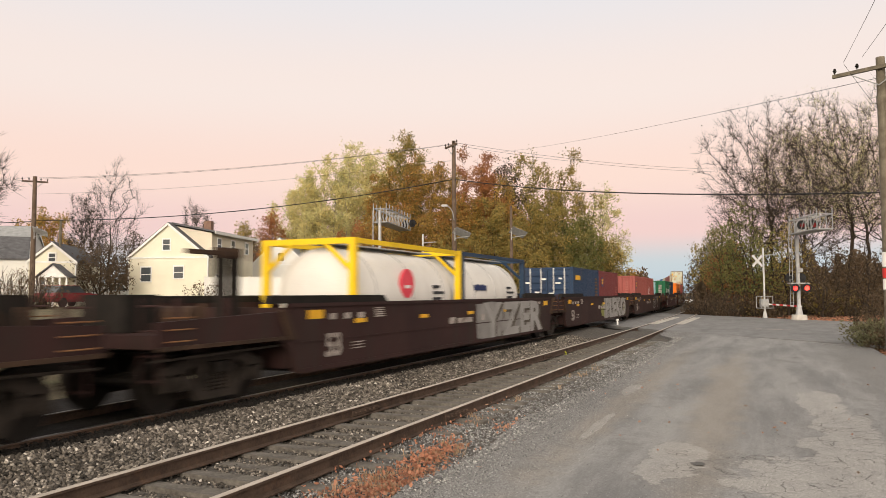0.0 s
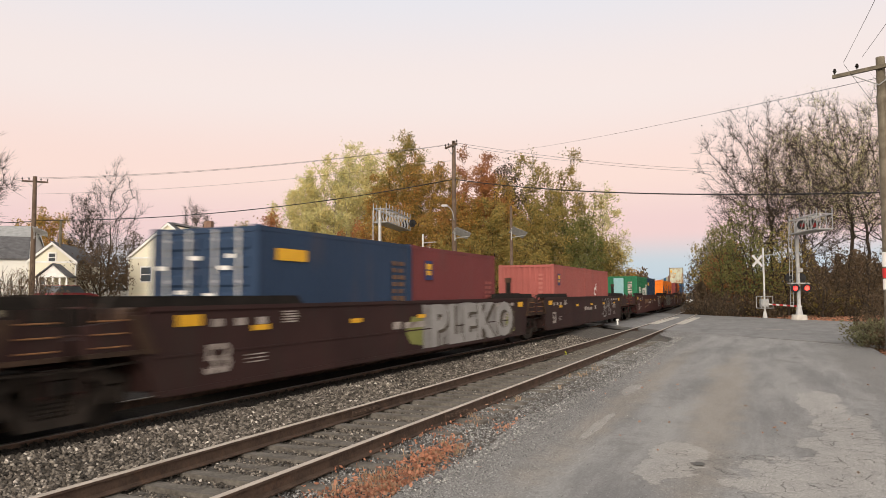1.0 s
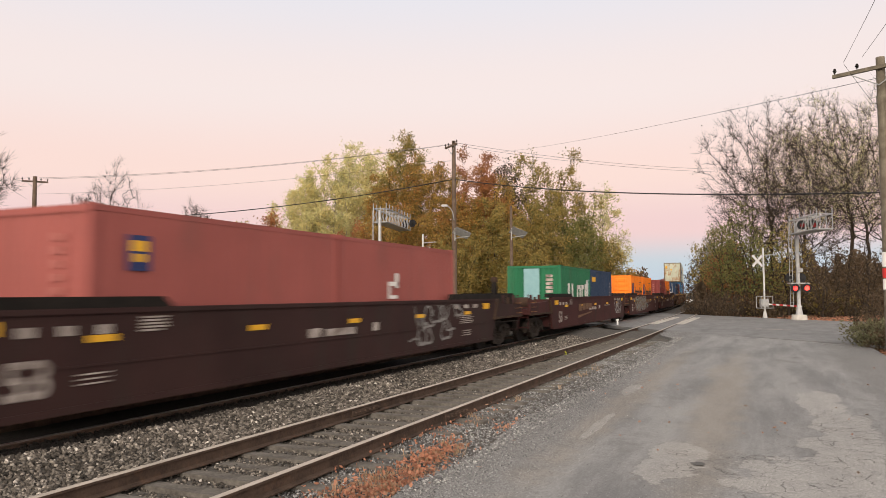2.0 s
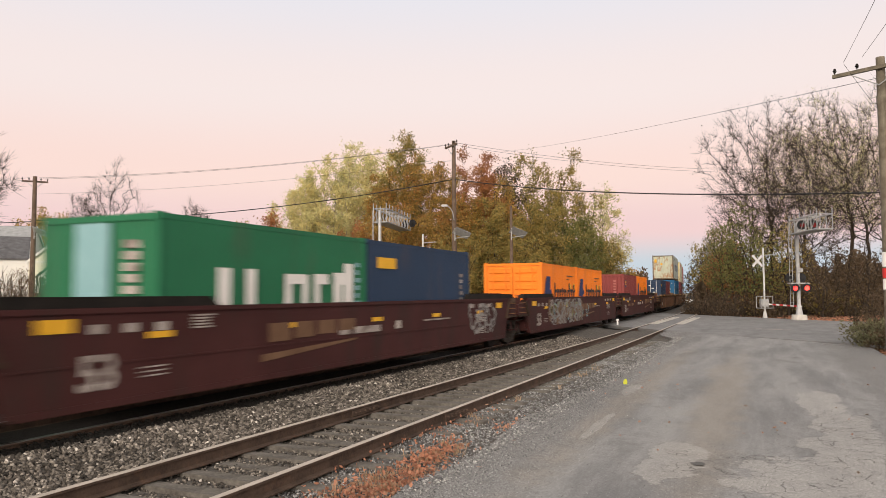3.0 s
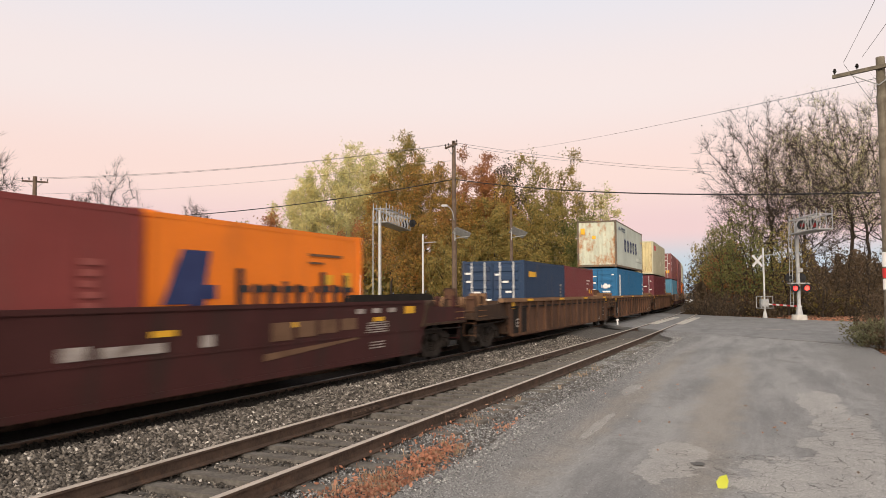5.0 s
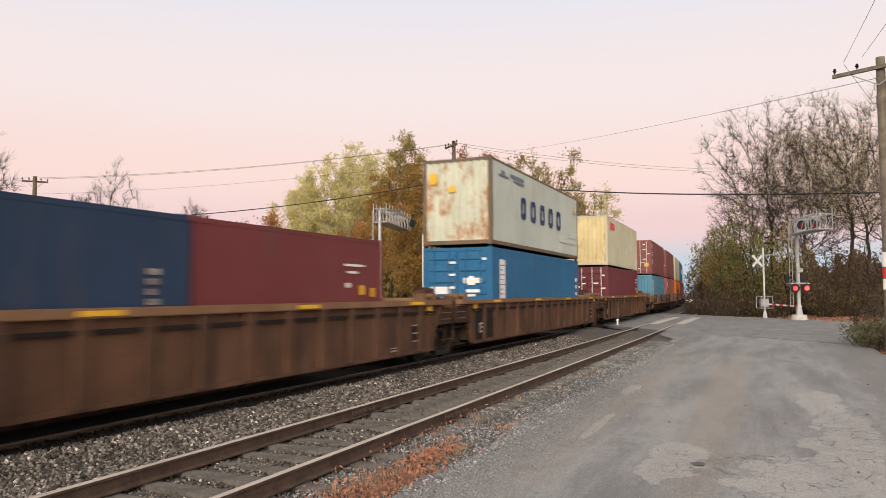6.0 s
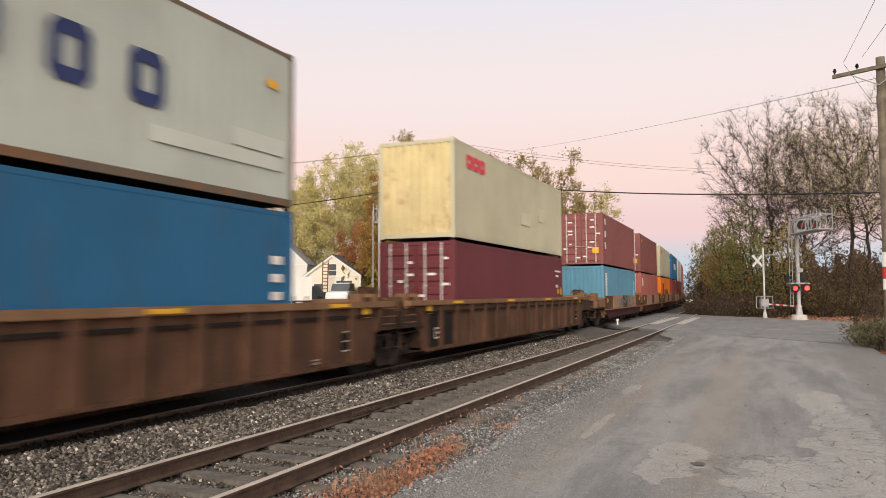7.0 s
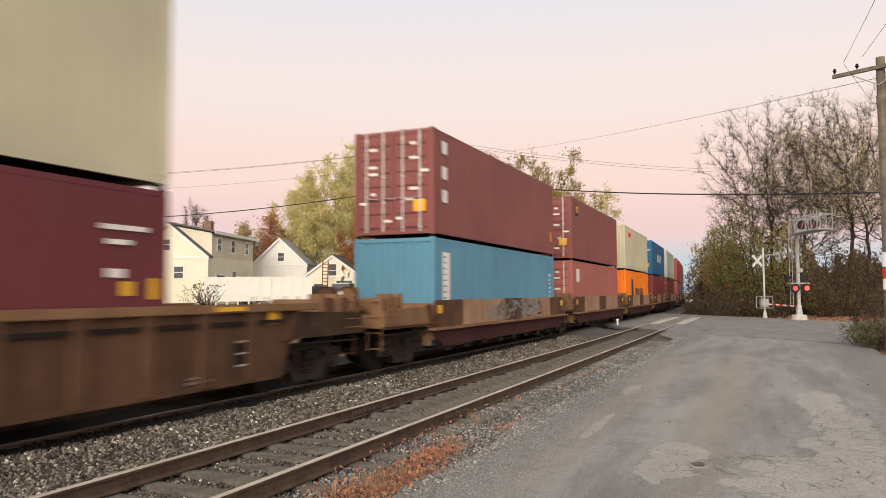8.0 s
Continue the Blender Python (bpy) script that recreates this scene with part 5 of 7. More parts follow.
on_side(navy, [(-2.5, -1.55, 1.98, 2.2)], "yellow_mark", "badge")
columns(navy, 2.0, 0.4, 2.2, 11, "logo_tan", 0.22)
columns(navy, 2.32, 0.4, 2.2, 11, "logo_tan", 0.28)
on_side(navy, [(2.35, 2.6, 1.0, 1.2)], "yellow_mark", "badge")
badge(red, -2.35, 1.72, 0.46, 0.5)
columns(red, 2.1, 0.5, 1.8, 9, "pink_red", 0.2)
columns(red, 2.4, 0.5, 1.8, 9, "pink_red", 0.25)
on_side(red, [(2.35, 2.6, 0.62, 0.8)], "yellow_mark", "badge")
on_side(red, [(-1.2, -0.85, 1.0, 1.06)], "white_mark")
badge(pink, -2.4, 1.7, 0.4, 0.5)
on_side(pink2, [(-0.9, -0.4, 1.55, 1.65), (-0.9, -0.8, 1.3, 1.55), (-0.9, -0.45, 1.25, 1.33), (-0.55, -0.4, 1.5, 1.85)], "sticker", "badge")
on_side(green, [(-1.75, -1.45, 0.8, 1.80), (-1.05, -0.8, 0.8, 1.80), (-1.75, -0.8, 0.8, 0.95), (0.05, 0.75, 1.56, 1.74), (0.05, 0.25, 0.8, 1.74), (0.6, 0.78, 0.8, 1.74), (1.0, 1.5, 1.56, 1.76), (1.0, 1.2, 1.1, 1.6), (1.0, 1.5, 0.95, 1.12), (1.7, 2.0, 0.8, 1.8), (1.7, 2.2, 1.56, 1.8)], "sticker", "letter_shape")
on_side(green, [(2.1, 2.45, 0.8, 2.0)], "sticker", "placard")
columns(green, 2.55, 0.8, 2.1, 8, "pale_blue", 0.2)
on_side(navy2, [(-2.6, -1.7, 1.95, 2.2)], "yellow_mark", "badge")
columns(navy2, 2.3, 0.5, 2.0, 9, "white_mark", 0.2)
for o in (or1, or2, or3):
    bm = bmesh.new()
    prism(bm, [(-2.75, 1.22), (-2.35, 2.05), (-1.75, 2.05), (-1.85, 1.52), (-1.6, 1.52), (-1.6, 1.30), (-1.85, 1.30), (-1.85, 0.8), (-2.2, 0.8), (-2.2, 1.22)], SIDE - 0.004, SIDE + 0.004)
    part("logo_arrow", bm, "logo_blue", o)
    r3 = random.Random(2)
    x = -1.1
    for k in range(9):
        tall = (0.55, 0.3, 0.3, 0.35, 0.3, 0.15, 0.55, 0.3, 0.5)[k]
        on_side(o, [(x, x + 0.16, 0.8, 1.25 + tall), (x + 0.16, x + 0.34, 1.40, 1.52)], "logo_black", "letter_shape")
        x += 0.42
    on_side(o, [(1.0, 2.2, 2.1, 2.15), (1.0, 1.5, 1.95, 1.99)], "logo_tan")
    on_side(o, [(1.6, 1.85, 1.55, 1.75), (2.3, 2.55, 1.5, 1.8)], "yellow_mark", "badge")
badge(red3, -2.4, 1.72, 0.46, 0.5)
columns(red3, 2.0, 0.6, 1.9, 9, "pink_red", 0.3)
on_side(navy3, [(-2.4, -1.5, 1.98, 2.18)], "yellow_mark", "badge")
columns(navy3, 2.2, 0.5, 1.8, 9, "white_mark", 0.2)
on_side(red4, [(1.4, 2.2, 1.95, 2.0), (1.5, 1.9, 1.8, 1.85), (1.45, 1.6, 1.5, 1.6)], "sticker")
on_side(red4, [(2.0, 2.2, 1.35, 1.55), (2.5, 2.65, 1.3, 1.5)], "yellow_mark", "badge")
rings(cos, [-2.6 + 1.28 * k for k in range(5)], 1.5, 0.64, 0.80, "logo_blue")
on_side(cos, [(-5.3, -4.3, 2.36, 2.42), (-5.1, -4.7, 2.42, 2.56), (-4.1, -2.5, 2.46, 2.58), (-3.7, -2.5, 2.32, 2.40)], "faded_blue")
on_side(cos, [(4.4, 5.8, 0.9, 1.2), (2.6, 5.7, 0.62, 0.86)], "grey_patch", "repaint_patch")
on_side(cos, [(5.3, 5.6, 2.1, 2.25)], "yellow_mark")
on_side(blue, [(-5.35, -4.8, 0.7, 2.5)], "sticker", "white_panel")
marks(blue, SIDE - 0.005, [(-5.3, -5.05 + 0.1 * (k % 2), 0.85 + 0.16 * k, 0.88 + 0.16 * k) for k in range(10)], "logo_blue")
on_side(blue, [(5.45, 5.75, 1.9 - 0.32 * k, 2.05 - 0.32 * k) for k in range(3)], "sticker")
for y0, y1, z0, z1 in ((0.25, 0.95, 1.35, 1.60), (0.30, 0.60, 0.75, 1.0), (-0.85, -0.22, 1.70, 1.88), (-0.80, -0.30, 1.40, 1.50), (-0.85, -0.25, 0.95, 1.15), (-0.80, -0.35, 0.62, 0.82)):
    part("placard", boxed(-6.128, -6.09, y0, y1, z0, z1), "sticker", blue)
part("placard", boxed(-6.112, -6.09, 0.72, 0.98, 2.05, 2.42), "yellow_mark", cos)
part("placard", boxed(-6.112, -6.09, 0.05, 0.28, 1.75, 1.95), "yellow_mark", cos)
part("end_panel", boxed(-3.045, -3.0, -0.25, 0.45, 0.2, 2.45), "pale_blue", green)
for k in range(9):
    part("marking", boxed(-3.04, -3.01, -0.85, -0.55, 0.7 + 0.17 * k, 0.82 + 0.17 * k), "white_mark", green)
    for o in (red3, pink):
        part("marking", boxed(-3.04, -3.01, -0.72, -0.56, 0.65 + 0.18 * k, 0.75 + 0.18 * k), "dusty_red", o)
rings(crm, [-4.9, -4.35, -3.8], 2.35, 0.5, 0.42, "logo_red")
on_side(crm, [(0.2, 1.4, 0.9, 1.35), (2.4, 3.2, 1.2, 1.7)], "cream_patch", "repaint_patch")
on_side(ox, [(4.9, 5.7, 2.25, 2.32), (5.0, 5.4, 2.05, 2.12), (5.0, 5.3, 1.6, 1.72)], "sticker")
on_side(ox, [(5.25, 5.45, 1.35, 1.55), (5.75, 5.9, 1.3, 1.6)], "yellow_mark", "badge")
for i, o in enumerate(STACKED):
    if i == 0:
        on_side(o, [(-5.55, -5.05, 0.6, 2.5)], "sticker", "white_panel")
        marks(o, SIDE - 0.005, [(-5.5, -5.3, 0.75 + 0.16 * k, 0.79 + 0.16 * k) for k in range(11)], "light_blue")
        columns(o, 5.3, 1.2, 2.2, 6, "sticker", 0.18)
    elif i == 1:
        on_side(o, [(-5.55, -5.2, 2.25, 2.6), (-5.55, -5.2, 1.55, 1.9), (-5.55, -5.2, 0.9, 1.25)], "sticker", "white_panel")
        on_side(o, [(5.6, 5.75, 0.5, 0.9)], "yellow_mark")
    elif i == 2:
        on_side(o, [(-5.3, -4.7, 1.9, 2.5)], "sticker", "white_panel")
    elif i == 3:
        badge(o, -5.3, 2.1, 0.6, 0.5)
    elif i == 4:
        on_side(o, [(-3.5, -2.6, 0.9, 2.3)], "logo_blue", "letter_shape")
        on_side(o, [(-1.5 + 1.1 * k, -0.9 + 1.1 * k, 0.8, 1.7) for k in range(4)], "logo_black", "letter_shape")
    elif i == 5:
        on_side(o, [(-4.6, -3.4, 2.2, 2.5)], "logo_red", "letter_shape")
    elif i == 7:
        on_side(o, [(-1.5 + 0.9 * k, -1.0 + 0.9 * k, 1.2, 1.9) for k in range(5)], "sticker", "letter_shape")

# ---- trees ----
TREE_WORDS = {"leaf_yellow": "pale yellow-green autumn leaves", "leaf_amber": "amber and brown autumn leaves", "leaf_rust": "russet autumn leaves", "leaf_olive": "olive and yellow thinning leaves",
              "leaf_green": "late green leaves", "leaf_dry": "few dry brown leaves"}


def tubes(p0, p1, r0, r1, sides):
    """Tapered open tubes, one for each row of the arrays."""
    d = p1 - p0
    d /= np.linalg.norm(d, axis=1)[:, None] + 1e-9
    ref = np.where(np.abs(d[:, 2:3]) > 0.9, np.array([[1.0, 0, 0]]), np.array([[0, 0, 1.0]]))
    x = np.cross(d, ref)
    x /= np.linalg.norm(x, axis=1)[:, None] + 1e-9
    y = np.cross(d, x)
    a = 2 * np.pi * np.arange(sides) / sides
    ring = np.cos(a)[None, :, None] * x[:, None] + np.sin(a)[None, :, None] * y[:, None]
    v = np.concatenate([p0[:, None] + ring * r0[:, None, None], p1[:, None] + ring * r1[:, None, None]], 1).reshape(-1, 3)
    k = np.arange(sides)
    quad = np.stack([k, (k + 1) % sides, sides + (k + 1) % sides, sides + k], 1)
    f = (np.arange(len(p0)) * 2 * sides)[:, None, None] + quad[None]
    return v, f.reshape(-1, 4)


def grow(seed, h, r, low, twigs, n):
    """A tree that grows towards points strewn through its crown: verts, faces and twig ends."""
    rs = np.random.RandomState(seed)
    base = low * h
    d = rs.normal(0, 1, (n, 3))
    d /= np.linalg.norm(d, axis=1)[:, None]
    lump = np.array([0.86 + 0.42 * noise.noise((q[0] * 1.8 + seed, q[1] * 1.8, q[2] * 1.8)) for q in d])
    goal = d * (rs.uniform(0, 1, n) ** 0.42 * lump)[:, None]
    mid = base + (h - base) * 0.45
    goal[:, 2] = np.where(goal[:, 2] > 0, goal[:, 2] * (h - mid) * 1.1, goal[:, 2] * (mid - base) * 0.9) + mid
    goal[:, :2] *= r
    stride, kill, reach = 0.024 * h + 0.12, 0.036 * h + 0.12, 0.45 * h
    nodes, parents = [np.array((0, 0, -0.5))], [-1]
    lean = rs.normal(0, 0.07, 2)
    while nodes[-1][2] < base:
        nodes.append(nodes[-1] + np.array((lean[0] + rs.normal(0, 0.05), lean[1] + rs.normal(0, 0.05), 1.0)) * stride)
        parents.append(len(nodes) - 2)
    pts = np.array(nodes)
    far = np.linalg.norm(goal[:, None] - pts[None], axis=2)
    near, dist = far.argmin(1), far.min(1)
    for _ in range(90):
        live = dist < reach
        if not live.any():
            break
        fresh, owners = [], []
        for o in np.unique(near[live]):
            pull = goal[live & (near == o)] - pts[o]
            pull /= np.linalg.norm(pull, axis=1)[:, None] + 1e-9
            way = pull.mean(0) + rs.normal(0, 0.12, 3) + np.array((0, 0, 0.05))
            fresh.append(pts[o] + way / (np.linalg.norm(way) + 1e-9) * stride)
            owners.append(o)
        fresh = np.array(fresh)
        start = len(pts)
        pts = np.concatenate([pts, fresh])
        parents += owners
        dd = np.linalg.norm(goal[:, None] - fresh[None], axis=2)
        better = dd.min(1) < dist
        near = np.where(better, start + dd.argmin(1), near)
        dist = np.minimum(dist, dd.min(1))
        keep = dist > kill
        goal, near, dist = goal[keep], near[keep], dist[keep]
        if not len(goal) or len(pts) > 5000:
            break
    parents = np.array(parents)
    area = np.zeros(len(pts))
    tip = np.ones(len(pts), bool)
    tip[parents[1:]] = False
    area[tip] = 0.012 ** 2.1
    for i in range(len(pts) - 1, 0, -1):
        area[parents[i]] += area[i]
    rad = area ** (1 / 2.1)
    rad = np.clip(rad, 0.010, 0.012 * h + 0.16)
    i = np.arange(1, len(pts))
    v, f = np.zeros((0, 3)), np.zeros((0, 4), int)
    for pick, sides in ((rad[i] > 0.05, 6), (rad[i] <= 0.05, 3)):
        q = i[pick]
        av, af = tubes(pts[parents[q]], pts[q], np.minimum(rad[parents[q]], rad[q] * 1.35), rad[q], sides)
        v, f = np.concatenate([v, av]), np.concatenate([f, af + len(v)])
    thin = np.nonzero(rad < 0.04)[0]
    src = thin[rs.randint(0, len(thin), twigs)]
    out = pts[src] - np.array((0, 0, mid * 0.8))
    out /= np.linalg.norm(out, axis=1)[:, None] + 1e-9
    way = out * 0.7 + rs.normal(0, 0.6, (twigs, 3)) + np.array((0, 0, 0.25))
    way /= np.linalg.norm(way, axis=1)[:, None]
    ln = rs.uniform(0.2, 1.0, twigs) * (0.045 * h + 0.3)
    end = pts[src] + way * ln[:, None]
    tv, tf = tubes(pts[src], end, np.full(twigs, 0.008), np.full(twigs, 0.003), 3)
    quads = tf + len(v)
    return np.concatenate([v, tv]), np.concatenate([f, quads]), np.concatenate([end, pts[tip], (pts[src] + end) / 2])


def leaf_mesh(name, ends, n, size, spread, rnd_seed, material, owner):
    rs = np.random.RandomState(rnd_seed)
    e = np.array([tuple(p) for p in ends])
    leafy = rs.gamma(0.42, 1.0, len(e))
    c = e[rs.choice(len(e), n, p=leafy / leafy.sum())] + rs.normal(0, spread, (n, 3))
    u = rs.normal(0, 1, (n, 3))
    u /= np.linalg.norm(u, axis=1)[:, None]
    w = np.cross(u, rs.normal(0, 1, (n, 3)))
    w /= np.linalg.norm(w, axis=1)[:, None]
    s = rs.uniform(0.55, 1.25, n)[:, None] * size
    fold = np.cross(u, w) * s * 0.25
    v = np.stack([c - u * s, c + w * s * 0.5 + fold, c + u * s, c - w * s * 0.5 + fold], 1).reshape(-1, 3)
    idx = np.arange(n)[:, None] * 4
    f = np.concatenate([idx + np.array([[0, 1, 2]]), idx + np.array([[0, 2, 3]])], 1).reshape(-1, 3)
    me = bpy.data.meshes.new(name)
    me.vertices.add(len(v))
    me.vertices.foreach_set("co", v.ravel())
    me.loops.add(f.size)
    me.loops.foreach_set("vertex_index", f.ravel())
    me.polygons.add(len(f))
    me.polygons.foreach_set("loop_start", np.arange(len(f)) * 3)
    me.update(calc_edges=True)
    me.materials.append(M[material])
    ob = new(name, me)
    ob.parent = owner
    return ob


def tree(x, y, h, r, leaf, n, bark, low, seed):
    rnd = random.Random(seed * 31)
    z = ground_z(x, y)
    words = TREE_WORDS[leaf]
    t = thing("tree", ("tall" if h > 9 else "low") + " tree with " + words + (" on pale branches" if bark == "bark_pale" else " on dark branches"), "tree", pose(x, y, z, 0, 0, rnd.uniform(0, 360)), "trees along the crossing")
    v, f, ends = grow(seed, h - z, r * 1.4, low, 2600 if n < 100 else (900 if n > 1200 or low < 0.2 else 6500), 520 if n < 100 else (1300 if low >= 0.2 and n < 1200 else 480))
    mesh_part("trunk", v.tolist(), f.tolist(), bark, t, "bare trunk and limbs")
    d = math.hypot(x, y)
    bare = n < 1200 and low >= 0.2
    leaf_mesh("crown", ends, int(n * (5.0 if bare else 4.0)), (0.0008 if bare else 0.0014) * d + 0.012, 0.0030 * d, seed, leaf, t)
    return t


tree(68.5, 42.9, 17.6, 3.7, "leaf_yellow", 5200, "bark_pale", 0.18, 1)
tree(73.4, 41.7, 19.4, 3.1, "leaf_yellow", 4600, "bark_pale", 0.25, 2)
tree(67.1, 46.3, 14.7, 2.6, "leaf_yellow", 3600, "bark_pale", 0.15, 3)
tree(66.1, 43.6, 12.4, 2.4, "leaf_yellow", 2600, "bark_pale", 0.15, 4)
tree(59.9, 30.2, 16.4, 2.5, "leaf_olive", 5200, "bark", 0.2, 5)
tree(56.8, 29.9, 12.7, 2.2, "leaf_amber", 4200, "bark", 0.15, 6)
tree(57.4, 26.1, 14.0, 2.5, "leaf_amber", 6000, "bark", 0.12, 7)
tree(59.0, 22.3, 13.8, 2.3, "leaf_rust", 5600, "bark", 0.12, 8)
tree(55.4, 23.0, 10.6, 1.9, "leaf_amber", 4200, "bark", 0.1, 9)
tree(64.7, 21.7, 14.4, 2.4, "leaf_dry", 2600, "bark", 0.2, 10)
tree(64.7, 19.2, 15.0, 2.4, "leaf_olive", 2600, "bark", 0.2, 11)
tree(64.9, 16.4, 13.7, 2.4, "leaf_olive", 2600, "bark", 0.2, 12)
tree(70.2, 14.3, 12.1, 2.3, "leaf_yellow", 1900, "bark", 0.15, 13)
tree(64.6, 36.9, 9.0, 2.7, "leaf_rust", 3000, "bark", 0.05, 14)
tree(51.4, 24.8, 8.3, 1.8, "leaf_amber", 3200, "bark", 0.05, 15)
tree(54.9, 19.3, 9.3, 2.1, "leaf_olive", 4200, "bark", 0.05, 16)
tree(57.2, 16.5, 9.7, 2.3, "leaf_olive", 4600, "bark", 0.05, 17)
tree(59.4, 14.0, 8.5, 2.1, "leaf_green", 3800, "bark", 0.05, 18)
tree(66.3, 13.0, 6.8, 1.5, "leaf_olive", 2000, "bark", 0.05, 19)
tree(52.9, 16.4, 6.0, 1.7, "leaf_olive", 2600, "bark", 0.02, 20)
tree(50.7, 21.4, 6.3, 1.9, "leaf_olive", 2600, "bark", 0.02, 21)
tree(62.5, 46.7, 10.5, 1.4, "leaf_rust", 1100, "bark", 0.1, 22)
tree(76.6, 61.8, 10.9, 2.2, "leaf_olive", 1800, "bark", 0.05, 23)
tree(73.7, 56.0, 9.9, 1.8, "leaf_dry", 1300, "bark", 0.05, 24)
tree(122.4, 19.6, 5.7, 1.5, "leaf_amber", 700, "bark", 0.05, 25)
tree(57.8, 20.1, 11.3, 2.1, "leaf_amber", 4200, "bark", 0.1, 26)
tree(52.9, 58.7, 15.2, 2.4, "leaf_dry", 40, "bark", 0.2, 31)
tree(53.3, 62.8, 12.0, 1.5, "leaf_dry", 120, "bark", 0.2, 32)
tree(78.1, 71.0, 14.3, 1.9, "leaf_dry", 220, "bark", 0.2, 33)
tree(23.5, 36.2, 12.2, 1.9, "leaf_dry", 30, "bark", 0.2, 34)
tree(62.9, 80.9, 12.4, 3.3, "leaf_amber", 2600, "bark", 0.05, 35)
tree(42.3, 48.1, 6.1, 2.0, "leaf_dry", 900, "bark", 0.02, 36)
tree(59.8, 62.9, 8.7, 1.9, "leaf_dry", 700, "bark", 0.02, 37)
tree(50.0, 60.4, 6.3, 1.6, "leaf_dry", 700, "bark", 0.02, 38)
tree(71.4, 1.5, 10.6, 1.6, "leaf_green", 420, "bark", 0.1, 45)
tree(83.0, 4.9, 8.6, 1.8, "leaf_olive", 900, "bark", 0.08, 48)
tree(66.2, 3.3, 8.3, 1.2, "leaf_green", 540, "bark", 0.12, 49)
tree(65.1, 0.9, 7.6, 2.1, "leaf_green", 750, "bark", 0.1, 50)
tree(67.4, -1.8, 8.0, 2.1, "leaf_olive", 600, "bark", 0.1, 51)
tree(100.4, 7.4, 7.5, 1.5, "leaf_dry", 540, "bark", 0.05, 52)
tree(74.8, 3.8, 6.0, 1.5, "leaf_rust", 540, "bark", 0.03, 53)
tree(71.0, 2.4, 6.3, 1.8, "leaf_rust", 540, "bark", 0.03, 54)
tree(64.0, -4.2, 5.6, 2.0, "leaf_dry", 480, "bark", 0.03, 55)
tree(66.5, -7.3, 6.1, 2.1, "leaf_dry", 540, "bark", 0.03, 56)
for d, k, h, r, leaf, n, low, seed in ((60, 0.545, 18.8, 5.2, "leaf_yellow", 1100, 0.30, 27), (68, 0.445, 19.4, 4.4, "leaf_dry", 500, 0.36, 28), (76, 0.500, 20.6, 5.0, "leaf_olive", 900, 0.30, 29),
                                       (57, 0.610, 17.6, 4.4, "leaf_yellow", 700, 0.30, 30), (82, 0.420, 15.5, 3.6, "leaf_dry", 300, 0.25, 39), (66, 0.492, 13.5, 3.2, "leaf_dry", 260, 0.25, 40),
                                       (72, 0.575, 19.0, 4.6, "leaf_yellow", 900, 0.3, 41)):
    p = spot(d, k)
    tree(p.x, p.y, h, r, leaf, n, "bark", low, seed)


def shrub(x, y, h, r, leaf, n, seed, label):
    rnd = random.Random(seed)
    z = ground_z(x, y)
    t = thing("shrub", label, "shrub", pose(x, y, z), "shrubs by the tracks")
    verts, faces, ends = [], [], []
    for k in range(46):
        az, out = rnd.uniform(0, 6.28), rnd.uniform(0, 1)
        p = Vector((0.35 * r * out * math.cos(az), 0.35 * r * out * math.sin(az), -0.15))
        d = Vector((math.cos(az) * out, math.sin(az) * out, 1.1)).normalized()
        rad = 0.012 + 0.006 * h
        prev = None
        for s in range(6):
            b = len(verts)
            for i in range(3):
                a = 2.1 * i
                verts.append((p.x + rad * math.cos(a), p.y + rad * math.sin(a), p.z))
            if prev is not None:
                for i in range(3):
                    j = (i + 1) % 3
                    faces.append((prev + i, prev + j, b + j, b + i))
                ends.append(p.copy())
            prev = b
            d = (d + Vector((rnd.gauss(0, 0.25), rnd.gauss(0, 0.25), rnd.gauss(0, 0.15)))).normalized()
            p = p + d * (h / 5.6) * rnd.uniform(0.7, 1.1)
            rad *= 0.8
    mesh_part("stalk", verts, faces, "bark", t)
    leaf_mesh("foliage", ends, n, 0.0012 * math.hypot(x, y) + 0.016, 0.10 * r, seed, leaf, t)
    return t


for k, (d, kk, h, r, leaf) in enumerate(((25.5, 0.585, 1.5, 1.0, "leaf_dry"), (24.5, 0.625, 1.5, 1.1, "leaf_dry"), (26.5, 0.61, 2.6, 1.0, "leaf_dry"), (28.0, 0.60, 1.6, 1.2, "leaf_dry"))):
    p = spot(d, kk)
    shrub(p.x, p.y, h, r, "leaf_grey" if k == 0 else leaf, 4200, 100 + k, "brown scraggly shrub at the road corner" if k else "grey-green scraggly shrub at the road corner")
rnd = random.Random(77)
for k in range(30):
    d = rnd.uniform(57, 72)
    p = spot(d, 0.335 + 0.26 * (k + rnd.random()) / 30)
    shrub(p.x, p.y, rnd.uniform(1.4, 3.6), rnd.uniform(1.2, 2.0), rnd.choice(("leaf_dry", "leaf_dry", "leaf_dry", "leaf_olive")), 500, 200 + k, "brown thicket shrub under the trees")
for k, (d, kk, h) in enumerate(((44, -0.57, 2.9), (46, -0.59, 3.6), (45, -0.545, 2.3), (60, -0.27, 3.0), (47, -0.325, 2.0))):
    p = spot(d, kk)
    shrub(p.x, p.y, h, 1.2, "leaf_dry", 450, 300 + k, "bare brown shrub in a front yard")



